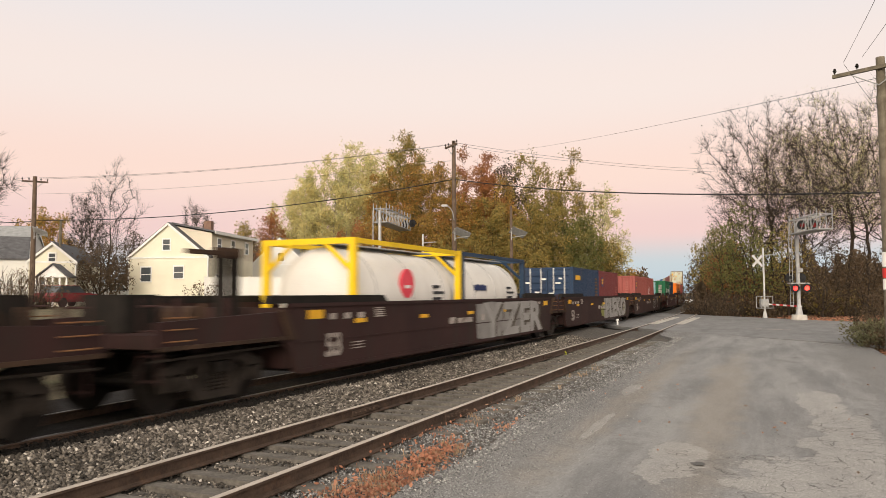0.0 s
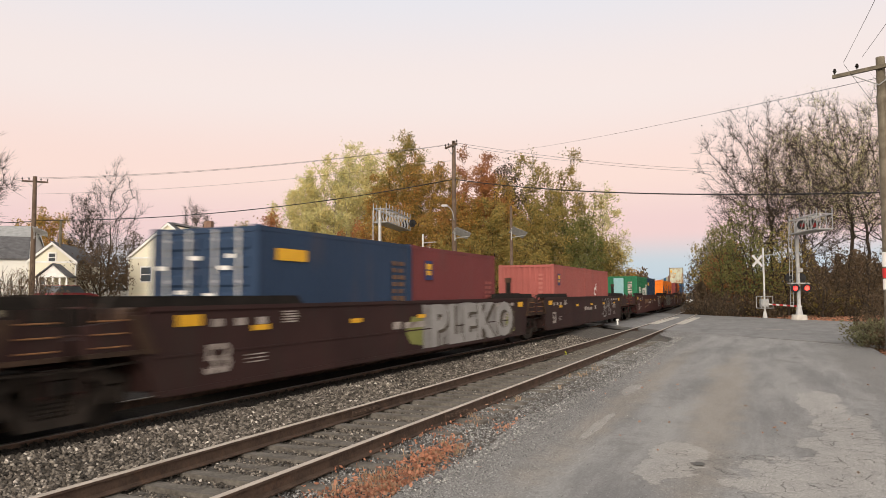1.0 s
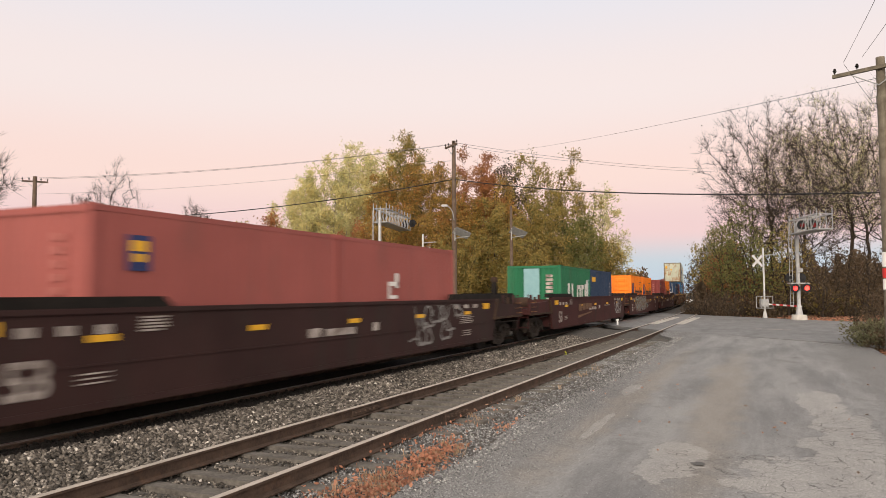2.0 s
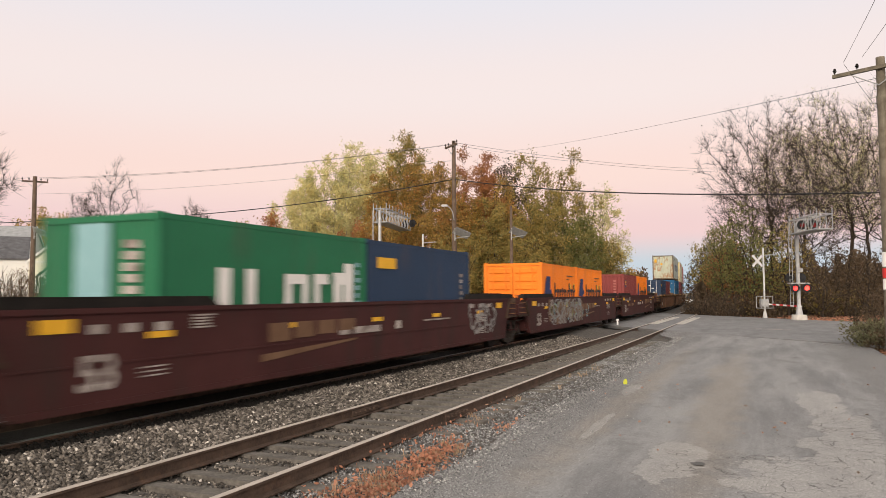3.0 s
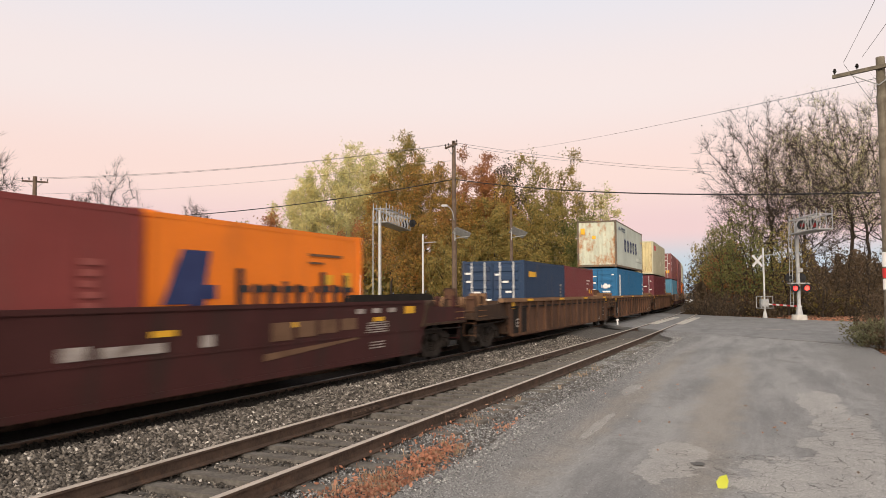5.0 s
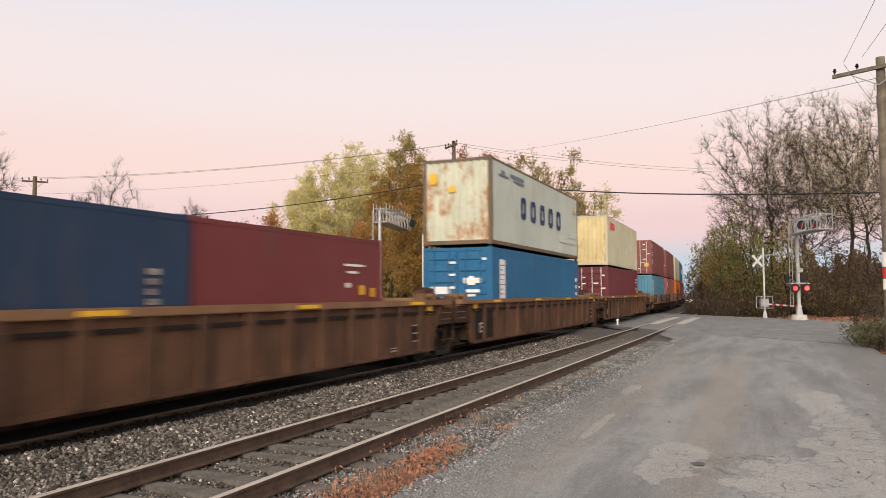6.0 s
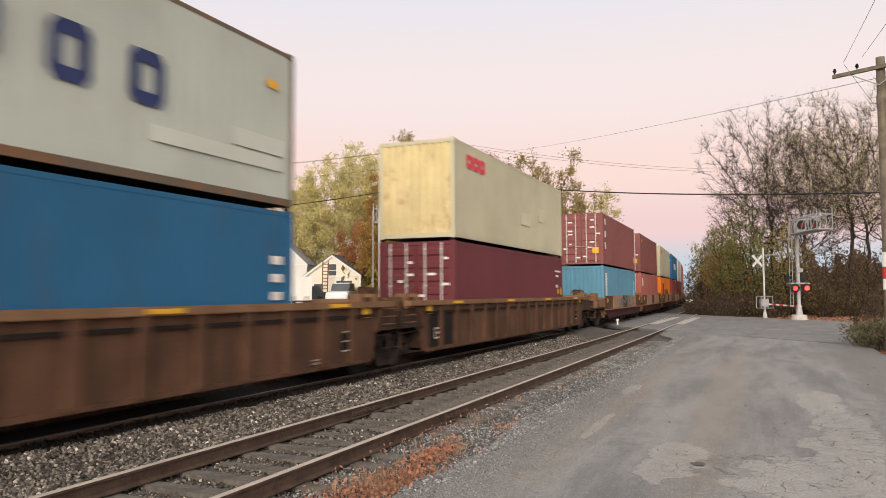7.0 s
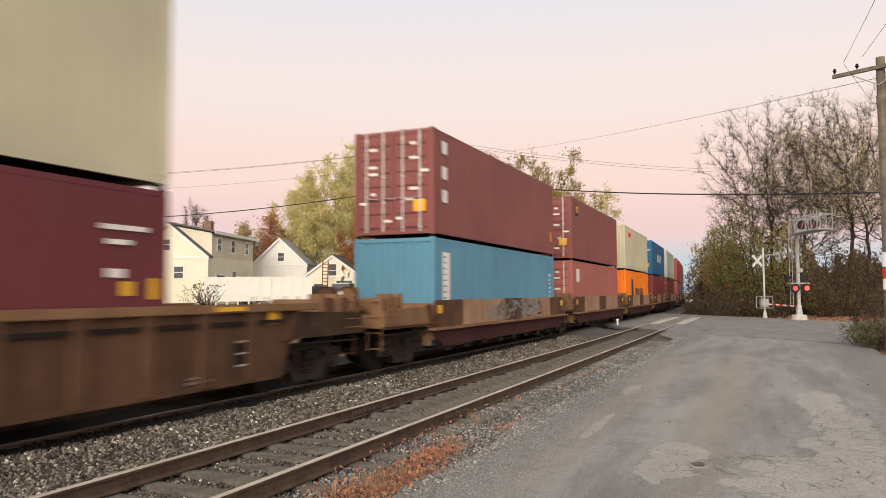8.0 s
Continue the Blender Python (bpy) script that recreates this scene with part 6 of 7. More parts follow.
def far_woods(name, d0, d1, k0, k1, top, n, seed, material, label):
    """A distant belt of brushwood: many small leaf clumps with an uneven top, over bare stems."""
    r4 = np.random.RandomState(seed)
    d, k = r4.uniform(d0, d1, n), r4.uniform(k0, k1, n)
    lim = np.array([top * (0.62 + 0.38 * noise.noise((float(a) * 22, seed, 0)) + 0.25 * noise.noise((float(a) * 90, seed, 4))) for a in k])
    z = r4.uniform(0, 1, n) ** 0.8 * lim
    p = np.array([spot(float(a), float(b))[:2] for a, b in zip(d, k)])
    g = np.array([ground_z(float(a), float(b)) for a, b in p])
    leaf = [(np.array([(-1, 0, 0), (0, 0.5, 0.2), (1, 0, 0), (0, -0.5, 0.2)], float), np.array([(0, 1, 2), (0, 2, 3)]))]
    scatter(name, leaf, np.concatenate([p, (g + z)[:, None], r4.uniform(0.18, 0.42, n)[:, None]], 1), material, label, "woods")


far_woods("far_woods", 92, 118, 0.35, 0.66, 10.0, 15000, 31, "leaf_dry", "distant brown woods behind the crossing")
far_woods("far_woods", 66, 76, 0.345, 0.66, 4.0, 9000, 33, "leaf_dry", "brown undergrowth at the foot of the woods")
far_woods("far_woods", 110, 140, -0.66, 0.28, 9.0, 16000, 32, "leaf_dry", "distant brown woods behind the houses")
far_woods("far_woods", 70, 80, -0.14, 0.24, 6.0, 9000, 34, "leaf_olive", "olive undergrowth at the foot of the trees")

# ---- houses ----


def house(m, w, l, eave, peak, walls, roof, label, windows=(), dormer=False, chimney=None, porch=False):
    """A gabled house: the gable wall lies at y = 0 from x = -w to 0, the depth runs along +y."""
    t = thing("house", label, "house", m, "houses beyond the tracks")
    wall_bm = bmesh.new()
    pent = [(-w, -1.0), (0, -1.0), (0, eave), (-w / 2, peak), (-w, eave)]
    prism(wall_bm, pent, 0.0, l, "y")
    wall = part("wall", wall_bm, walls, t)
    step = 0.22
    for k in range(int(eave / step)):
        z = step * k
        part("clapboard", boxed(-w - 0.012, 0.012, -0.016, -0.002, z, z + 0.05), walls, wall)
        part("clapboard", boxed(0.002, 0.016, 0, l, z, z + 0.05), walls, wall)
    over = 0.15
    for sx in (-1, 1):
        bm = bmesh.new()
        xm, slope = -w / 2, (peak - eave) / (w / 2)
        x1 = xm + sx * (w / 2 + over)
        deep = 0.7 if dormer and sx > 0 else l + over
        z1 = peak - slope * (w / 2 + over)
        prism(bm, [(xm, peak + 0.02), (x1, z1 + 0.02), (x1, z1 + 0.16), (xm, peak + 0.16)], -over, deep, "y")
        rf = part("roof", bm, roof, t)
        bm = bmesh.new()
        prism(bm, [(xm, peak - 0.12), (x1, z1 - 0.12), (x1, z1 + 0.1), (xm, peak + 0.1)], -over - 0.04, -over, "y")
        part("bargeboard", bm, "white", rf)
    part("belt_board", boxed(-w - 0.03, 0.03, -0.05, 0.02, eave - 0.1, eave + 0.02), "white", wall)
    for x in (-w, 0):
        part("corner_board", boxed(x - 0.05, x + 0.05, -0.04, 0.06, -1.0, eave - 0.1), "white", wall)
    if dormer:
        bm = bmesh.new()
        prism(bm, [(-w / 2 + 0.1, eave), (0.0, eave), (0.0, peak - 0.75), (-w / 2 + 0.1, peak - 0.1)], 0.7, l, "y")
        dw = part("dormer", bm, "siding_grey", t, "grey-beige dormer wall")
        for k in range(9):
            part("clapboard", boxed(0.002, 0.018, 0.7, l, eave + 0.22 * k, eave + 0.05 + 0.22 * k), "siding_grey", dw)
        bm = bmesh.new()
        prism(bm, [(-w / 2, peak + 0.05), (0.35, peak - 0.72), (0.35, peak - 0.58), (-w / 2, peak + 0.2)], 0.5, l + 0.3, "y")
        part("dormer_roof", bm, roof, dw)
        part("dormer_fascia", boxed(0.35, 0.40, 0.5, l + 0.3, peak - 0.84, peak - 0.6), "white", dw)
    for side, a, z, ww, hh in windows:
        win = new("window")
        win.parent = t
        win.matrix_basis = pose(a, 0, z) if side == "front" else pose(0, a, z, 0, 0, 90)
        bm = bmesh.new()
        for b in ((-ww / 2 - 0.08, -ww / 2, 0, hh), (ww / 2, ww / 2 + 0.08, 0, hh), (-ww / 2 - 0.08, ww / 2 + 0.08, hh, hh + 0.1), (-ww / 2 - 0.1, ww / 2 + 0.1, -0.08, 0), (-ww / 2, ww / 2, hh / 2 - 0.025, hh / 2 + 0.025)):
            box(bm, b[0], b[1], -0.07, 0.0, b[2], b[3])
        part("window_frame", bm, "white", win)
        part("pane", boxed(-ww / 2, ww / 2, -0.03, -0.02, 0, hh), "glass", win)
    if chimney:
        cx, cy, cz = chimney
        part("chimney", boxed(cx - 0.35, cx + 0.35, cy - 0.3, cy + 0.3, eave, cz, bevel=0.02), "brick", t)
    if porch:
        bm = bmesh.new()
        prism(bm, [(-w * 0.62, eave * 0.62), (-w * 0.02, eave * 0.62), (-w * 0.32, eave * 0.62 + 0.9)], -2.2, 0.0, "y")
        pr = part("porch_roof", bm, "white", t)
        bm = bmesh.new()
        for s in (-1, 1):
            prism(bm, [(-w * 0.32, eave * 0.62 + 0.95), (-w * 0.32 + s * w * 0.34, eave * 0.62 - 0.02), (-w * 0.32 + s * w * 0.34, eave * 0.62 + 0.08), (-w * 0.32, eave * 0.62 + 1.05)], -2.35, 0.0, "y")
        part("porch_shingles", bm, roof, pr)
        for k in range(5):
            x = -w * 0.6 + w * 0.56 * k / 4
            part("porch_post", boxed(x - 0.06, x + 0.06, -2.15, -2.03, -0.6, eave * 0.62), "white", t)
    return t


def on_rise(d, k):
    p = spot(d, k)
    return p.x, p.y, ground_z(p.x, p.y)


x, y, z = on_rise(60, -0.3215)
house(pose(x, y, 1.45, 0, 0, -73.6), 6.9, 9.6, 3.5, 6.25, "siding_cream", "roof", "cream clapboard house with a steep gable and grey dormer",
      [("front", -3.6, 4.1, 0.6, 0.85), ("front", -5.35, 1.5, 0.85, 1.15), ("front", -2.5, 1.75, 0.8, 0.95), ("side", 2.1, 4.1, 0.75, 1.0), ("side", 4.9, 4.1, 0.75, 1.0), ("side", 8.0, 4.1, 0.75, 1.0),
       ("side", 2.4, 0.3, 1.8, 1.7), ("side", 5.2, 1.4, 0.8, 1.0)], dormer=True, chimney=(-3.0, 6.5, 7.1))
x, y, z = on_rise(72, -0.187)
house(pose(x, y, 1.2, 0, 0, -68), 5.3, 8, 3.6, 6.1, "siding_white", "roof_light", "white clapboard house with a pale shingle roof", [("front", -2.5, 3.9, 0.6, 0.8), ("front", -3.6, 1.2, 0.8, 1.1), ("front", -1.5, 1.2, 0.8, 1.1)])
x, y, z = on_rise(70, -0.113)
house(pose(x, y, 1.0, 0, 0, -78), 5.6, 8, 2.6, 4.5, "siding_cream", "roof", "small cream house with a dark roof and attic window", [("front", -2.8, 2.5, 0.8, 1.2), ("front", -4.2, 0.6, 1.0, 1.2), ("front", -1.6, 0.6, 1.6, 1.5)])
x, y, z = on_rise(80, -0.545)
house(pose(x, y, 1.3, 0, 0, 40), 8, 9, 5.2, 7.6, "siding_white", "roof_light", "two-storey white house with a pale grey roof behind the porch house", [("front", -3, 3.4, 0.8, 1.1)])


def ladder():
    """A wooden ladder that leans on the gable of the small house."""
    x, y, z = on_rise(68.6, -0.162)
    t = thing("ladder", "reddish wooden ladder leaning on the small cream house", "ladder", pose(x, y, 1.0, -12, 0, math.degrees(YAW) - 88))
    for sx in (-0.25, 0.25):
        part("rail", boxed(sx - 0.05, sx + 0.05, -0.04, 0.04, 0, 4.0), "rust_edge", t)
    for q in range(11):
        part("rung", boxed(-0.25, 0.25, -0.03, 0.03, 0.3 + 0.34 * q, 0.37 + 0.34 * q), "rust_edge", t)


ladder()


def deck_railing():
    """A dark railing round the side deck of the cream house."""
    x, y, z = on_rise(57.2, -0.318)
    t = thing("deck_railing", "dark metal railing of the side deck of the cream house", "railing", pose(x, y, 2.3, 0, 0, math.degrees(YAW) - 90))
    for q in range(15):
        part("baluster", boxed(0.16 * q - 0.015, 0.16 * q + 0.015, -0.015, 0.015, 0, 0.9), "black", t)
    for zz in (0.04, 0.9):
        part("rail", boxed(-0.06, 2.3, -0.03, 0.03, zz - 0.03, zz + 0.03), "black", t)
    for xx in (0, 2.24):
        part("post", boxed(xx - 0.05, xx + 0.05, -0.05, 0.05, -1.3, 1.0), "black", t)
    part("awning", boxed(0.1, 1.5, 0.2, 1.2, 1.75, 1.85), "white", t)
x, y, z = on_rise(56, -0.502)
house(pose(x, y, 1.1, 0, 0, -52), 3.3, 9, 3.3, 4.7, "siding_cream", "roof", "white clapboard house with a dark roof and columned porch", [("front", -2.4, 1.0, 0.6, 1.1), ("front", -1.65, 3.3, 0.45, 0.6)], porch=True)
x, y, z = on_rise(62, -0.566)
house(pose(x, y, 1.2, 0, 0, 52), 7, 11, 3.4, 5.2, "siding_white", "roof", "long white house with a dark grey shingle roof", [("front", -3, 1.2, 0.8, 1.1)])


def fence():
    t = thing("vinyl_fence", "white vinyl panel fence beside the cream house", "fence")
    a, b = spot(55, -0.325), spot(57, -0.178)
    n = 10
    for k in range(n):
        p, q = a.lerp(b, k / n), a.lerp(b, (k + 1) / n)
        ang = math.degrees(math.atan2(q.y - p.y, q.x - p.x))
        ln = (q - p).length
        base = 1.25
        o = part("fence_panel", boxed(0.06, ln - 0.06, -0.02, 0.02, 0.05, 1.9), "siding_white", t)
        o.matrix_basis = pose(p.x, p.y, base, 0, 0, ang)
        o = part("fence_post", boxed(-0.06, 0.06, -0.06, 0.06, -0.4, 1.96, bevel=0.01), "siding_white", t)
        o.matrix_basis = pose(p.x, p.y, base, 0, 0, ang)


fence()


def parked_car(d, k, paint_name, turn, label, tall=0.0):
    """A parked car or van: body, cabin with glass, wheels."""
    x, y, z = on_rise(d, k)
    t = thing("parked_car", label, "car", pose(x, y, z + 0.02, 0, 0, turn), "parked cars")
    bm = bmesh.new()
    prism(bm, [(-2.2, 0.35), (2.2, 0.35), (2.25, 0.62), (2.1, 0.85 + tall * 0.3), (1.0, 0.98 + tall * 0.3), (-2.1, 1.0 + tall * 0.3), (-2.25, 0.7)], -0.88, 0.88)
    bmesh.ops.bevel(bm, geom=list(bm.edges), offset=0.06, segments=2, affect="EDGES")
    part("body", bm, paint_name, t)
    bm = bmesh.new()
    prism(bm, [(-1.9, 0.95 + tall * 0.3), (1.0, 0.95 + tall * 0.3), (0.35, 1.46 + tall), (-1.5, 1.46 + tall)], -0.74, 0.74)
    bmesh.ops.bevel(bm, geom=list(bm.edges), offset=0.05, segments=2, affect="EDGES")
    part("cabin", bm, "glass", t)
    part("roof", boxed(-1.45, 0.32, -0.70, 0.70, 1.42 + tall, 1.50 + tall, bevel=0.03), paint_name, t)
    for x0 in (-1.4, 1.35):
        for sy in (-1, 1):
            bm = bmesh.new()
            bar(bm, (x0, sy * 0.72, 0.33), (x0, sy * 0.9, 0.33), 0.33, sides=18)
            part("tyre", bm, "tyre", t)
    for sy in (-1, 1):
        part("headlight", boxed(2.18, 2.27, sy * 0.62 - 0.16, sy * 0.62 + 0.16, 0.66, 0.8, bevel=0.01), "sticker", t)
    return t




def pickup(d, k, turn, label):
    """A crew-cab pickup: lower body, hood, cab with its own panes, open bed, wheels and lamps."""
    x, y, z = on_rise(d, k)
    t = thing("pickup_truck", label, "pickup truck", pose(x, y, z + 0.02, 0, 0, turn), "parked cars")
    bm = bmesh.new()
    prism(bm, [(-2.75, 0.48), (2.65, 0.45), (2.75, 0.70), (2.68, 1.02), (1.45, 1.15), (-0.75, 1.15), (-0.75, 1.12), (-2.78, 1.12)], -0.95, 0.95)
    bmesh.ops.bevel(bm, geom=list(bm.edges), offset=0.05, segments=2, affect="EDGES")
    part("body", bm, "car_white", t)
    bm = bmesh.new()
    prism(bm, [(-0.78, 1.10), (1.50, 1.10), (0.75, 1.82), (-0.62, 1.84)], -0.82, 0.82)
    bmesh.ops.bevel(bm, geom=list(bm.edges), offset=0.06, segments=2, affect="EDGES")
    cab = part("cab", bm, "car_white", t)
    for sy in (-1, 1):
        a, b = sorted((sy * 0.815, sy * 0.835))
        for outline in ([(-0.62, 1.20), (0.10, 1.20), (0.10, 1.72), (-0.55, 1.72)], [(0.18, 1.20), (1.15, 1.20), (0.68, 1.72), (0.18, 1.72)]):
            bm = bmesh.new()
            prism(bm, outline, a, b)
            part("side_window", bm, "glass", cab)
        part("mirror", boxed(0.95, 1.15, min(sy * 0.85, sy * 1.1), max(sy * 0.85, sy * 1.1), 1.2, 1.4, bevel=0.02), "black", cab)
        part("headlight", boxed(2.66, 2.76, sy * 0.7 - 0.16, sy * 0.7 + 0.16, 0.78, 0.98, bevel=0.01), "sticker", t)
        part("tail_light", boxed(-2.80, -2.74, sy * 0.86 - 0.07, sy * 0.86 + 0.07, 0.75, 1.08), "red_paint", t)
        for x0 in (-1.75, 1.75):
            bm = bmesh.new()
            bar(bm, (x0, sy * 0.74, 0.38), (x0, sy * 0.97, 0.38), 0.38, sides=20)
            tyre = part("tyre", bm, "tyre", t)
            bm = bmesh.new()
            bar(bm, (x0, sy * 0.96, 0.38), (x0, sy * 0.985, 0.38), 0.2, sides=14)
            part("rim", bm, "galv_pale", tyre)
    bm = bmesh.new()
    prism(bm, [(1.46, 1.17), (1.50, 1.14), (0.80, 1.80), (0.76, 1.80)], -0.7, 0.7)
    part("windscreen", bm, "glass", cab)
    return t


pickup(63, -0.456, -5, "white crew-cab pickup parked in front of the houses")
parked_car(52, -0.512, "car_red", 10, "dark red car parked in front of the houses", 0.0)
parked_car(60, -0.138, "car_white", 200, "white car parked beside the crossing", 0.2)
parked_car(63, -0.195, "glass", 160, "dark car parked behind the tracks", 0.0)
p = spot(130, 0.335)
parked_car(130, 0.335, "car_white", 100, "white car far along the street", 0.0)

# ---- poles, wires and signals ----


def utility_pole(d, k, top, r, wood, arm, turn, label, second=None):
    x, y, z = on_rise(d, k)
    t = thing("utility_pole", label, "utility pole", pose(x, y, 0), "utility poles")
    bm = bmesh.new()
    bar(bm, (0, 0, z - 0.4), (0, 0, top), r * 1.25, r * 0.85, 14)
    part("pole", bm, wood, t)
    for zz in ([top - 0.35] if arm else []) + ([second] if second else []):
        o = part("crossarm", boxed(-arm / 2, arm / 2, r, r + 0.1, zz - 0.06, zz + 0.06, bevel=0.008), wood, t)
        o.matrix_basis = pose(0, 0, 0, 0, 0, turn)
        for q in (-0.95, -0.45, 0.45, 0.95):
            bm = bmesh.new()
            xx = q * arm / 2
            bar(bm, (xx, r + 0.05, zz + 0.05), (xx, r + 0.05, zz + 0.14), 0.015, sides=6)
            for s, rr in ((0.12, 0.05), (0.17, 0.065), (0.22, 0.045)):
                bar(bm, (xx, r + 0.05, zz + s), (xx, r + 0.05, zz + s + 0.035), rr, rr * 0.7, 8)
            part("insulator", bm, "under", o)
        bm = bmesh.new()
        for s in (-1, 1):
            bar(bm, (s * arm * 0.3, r + 0.05, zz - 0.06), (0, r + 0.02, zz - 0.55), 0.018, sides=6)
        part("arm_brace", bm, "galv", o)
    return t


near_pole = utility_pole(22.5, 0.609, 9.1, 0.15, "wood", 2.7, 63, "grey weathered wooden utility pole with a crossarm")
for z0, z1, mt in ((2.55, 3.0, "white"), (2.2, 2.5, "red_paint"), (1.85, 2.18, "white")):
    bm = bmesh.new()
    bar(bm, (0, 0, z0), (0, 0, z1), 0.182, sides=14)
    part("reflector_band", bm, mt, near_pole)
mid_pole = utility_pole(48, 0.0155, 11.9, 0.15, "wood_dark", 1.7, 50, "dark wooden utility pole beyond the tracks")
left_pole = utility_pole(53, -0.561, 10.5, 0.16, "wood_dark", 1.7, -38, "dark wooden utility pole with insulators by the houses")
lean_pole = utility_pole(56, -0.524, 7.6, 0.10, "wood", 0, 0, "short leaning service pole by the porch")
back_pole = utility_pole(50, 0.0935, 7.8, 0.11, "wood_dark", 0, 0, "plain wooden pole among the trees")


def solar_panel(d, k, z, label):
    x, y, _ = on_rise(d, k)
    t = thing("solar_panel", label, "solar panel", pose(x, y, z, 0, 0, math.degrees(YAW) - 90), "solar panels on poles")
    o = part("panel", boxed(0.0, 1.0, -0.35, 0.35, -0.02, 0.02), "panel", t)
    o.matrix_basis = pose(0, -0.1, 0, -28, 22, 12)
    q = part("panel_frame", boxed(-0.04, 1.04, -0.39, 0.39, -0.035, -0.021), "galv", t)
    q.matrix_basis = o.matrix_basis
    bm = bmesh.new()
    bar(bm, (0, 0, -0.55), (0.95, 0, -0.42), 0.03, sides=6)
    bar(bm, (0, 0, 0.1), (0, 0, -0.7), 0.035, sides=6)
    part("bracket", bm, "galv", t)


solar_panel(47.6, 0.0165, 5.95, "tilted solar panel bracketed to a wooden pole")
solar_panel(49.7, 0.094, 6.15, "tilted solar panel bracketed to a wooden pole")
solar_panel(52.5, -0.560, 6.6, "tilted solar panel bracketed to a wooden pole")


def street_lamp():
    x, y, _ = on_rise(47.7, 0.0155)
    t = thing("street_lamp", "grey cobra-head street lamp on a curved arm", "street lamp", pose(x, y, 0, 0, 0, math.degrees(YAW) - 90))
    bm = bmesh.new()
    pts = [(0, 0, 6.6), (-0.1, -0.2, 7.1), (-0.25, -0.3, 7.35), (-0.45, -0.4, 7.5)]
    for a, b in zip(pts, pts[1:]):
        bar(bm, a, b, 0.03, sides=6)
    part("arm", bm, "galv", t)
    part("lamp_head", boxed(-0.85, -0.4, -0.52, -0.28, 7.44, 7.58, bevel=0.04), "galv", t)


street_lamp()


def wire(name, a, b, sag, r, label):
    a, b = Vector(a), Vector(b)
    cu = bpy.data.curves.new(name, "CURVE")
    cu.dimensions, cu.bevel_depth, cu.bevel_resolution = "3D", r * (1.25 if r > 0.02 else 0.72), 1
    sp = cu.splines.new("POLY")
    n = 24
    sp.points.add(n)
    for i in range(n + 1):
        f = i / n
        q = a.lerp(b, f)
        sp.points[i].co = (q.x, q.y, q.z - sag * 4 * f * (1 - f), 1)
    cu.materials.append(M["wire"])
    return tagged(new(name, cu), label, "cable", "overhead cables", "")


def at(d, k, z):
    p = spot(d, k)
    return (p.x, p.y, z)


wire("overhead_cable", at(48, 0.0155, 9.35), at(22.5, 0.608, 4.85), 0.4, 0.024, "thick black telephone cable over the crossing")
wire("overhead_cable", at(48, 0.0155, 9.35), at(53, -0.561, 7.3), 0.75, 0.026, "thick black telephone cable over the tracks")
wire("overhead_cable", at(53, -0.561, 7.2), at(58, -1.1, 7.6), 0.3, 0.026, "thick black telephone cable by the houses")
for dz, dk in ((0.0, 0.006), (-0.32, -0.004)):
    wire("overhead_wire", at(48, 0.0155 + dk, 11.75 + dz * 0.3), at(70, 0.56, 14.0 + dz), 1.0, 0.013, "thin electric wire above the crossing")
    wire("overhead_wire", at(48, 0.0155 + dk, 11.75 + dz * 0.3), at(53, -0.561 + dk, 10.4 + dz * 0.3), 0.45, 0.013, "thin electric wire above the tracks")
wire("overhead_wire", at(48, 0.0155, 10.6), at(53, -0.561, 9.2), 0.4, 0.010, "thin electric wire above the tracks")
wire("overhead_wire", at(22.5, 0.606, 8.45), at(95, 0.08, 20.3), 0.3, 0.011, "thin guy wire above the road")
wire("overhead_wire", at(22.5, 0.558, 8.95), at(5, 1.15, 9.2), 0.1, 0.009, "thin electric wire above the road")
wire("overhead_wire", at(22.3, 0.584, 9.05), at(5, 1.42, 9.3), 0.1, 0.009, "thin electric wire above the road")
wire("overhead_wire", at(22.5, 0.558, 8.9), at(22.4, 0.604, 7.4), 0.02, 0.008, "thin slack wire beside the pole")


def lamp_pair(owner, m, lit_a, lit_b):
    """Two flashing-light heads with round backings and hoods, facing local -y."""
    box_ob = new("light_pair")
    box_ob.parent, box_ob.matrix_basis = owner, m
    for s, lit in ((-1, lit_a), (1, lit_b)):
        bm = bmesh.new()
        bar(bm, (s * 0.38, 0.05, 0), (s * 0.38, -0.02, 0), 0.30, sides=20)
        bar(bm, (s * 0.38, 0.2, 0), (s * 0.38, 0.05, 0), 0.12, sides=12)
        part("backing", bm, "black", box_ob)
        bm = bmesh.new()
        bar(bm, (s * 0.38, -0.02, 0), (s * 0.38, -0.05, 0), 0.155, sides=18)
        part("lens", bm, lit, box_ob)
        bm = bmesh.new()
        for i in range(9):
            a = math.pi * i / 8
            box(bm, s * 0.38 + 0.17 * math.cos(a) - 0.03, s * 0.38 + 0.17 * math.cos(a) + 0.03, -0.28, -0.02, 0.17 * math.sin(a) - 0.012, 0.17 * math.sin(a) + 0.012)
        part("hood", bm, "black", box_ob)


def crossbuck(owner, m, size=0.6):
    for a in (45, -45):
        o = part("crossbuck_blade", boxed(-size, size, -0.012 + 0.0002 * a, 0.012 + 0.0002 * a, -0.09, 0.09), "galv_pale", owner)
        o.matrix_basis = m @ Matrix.Rotation(radians(a), 4, "Y")


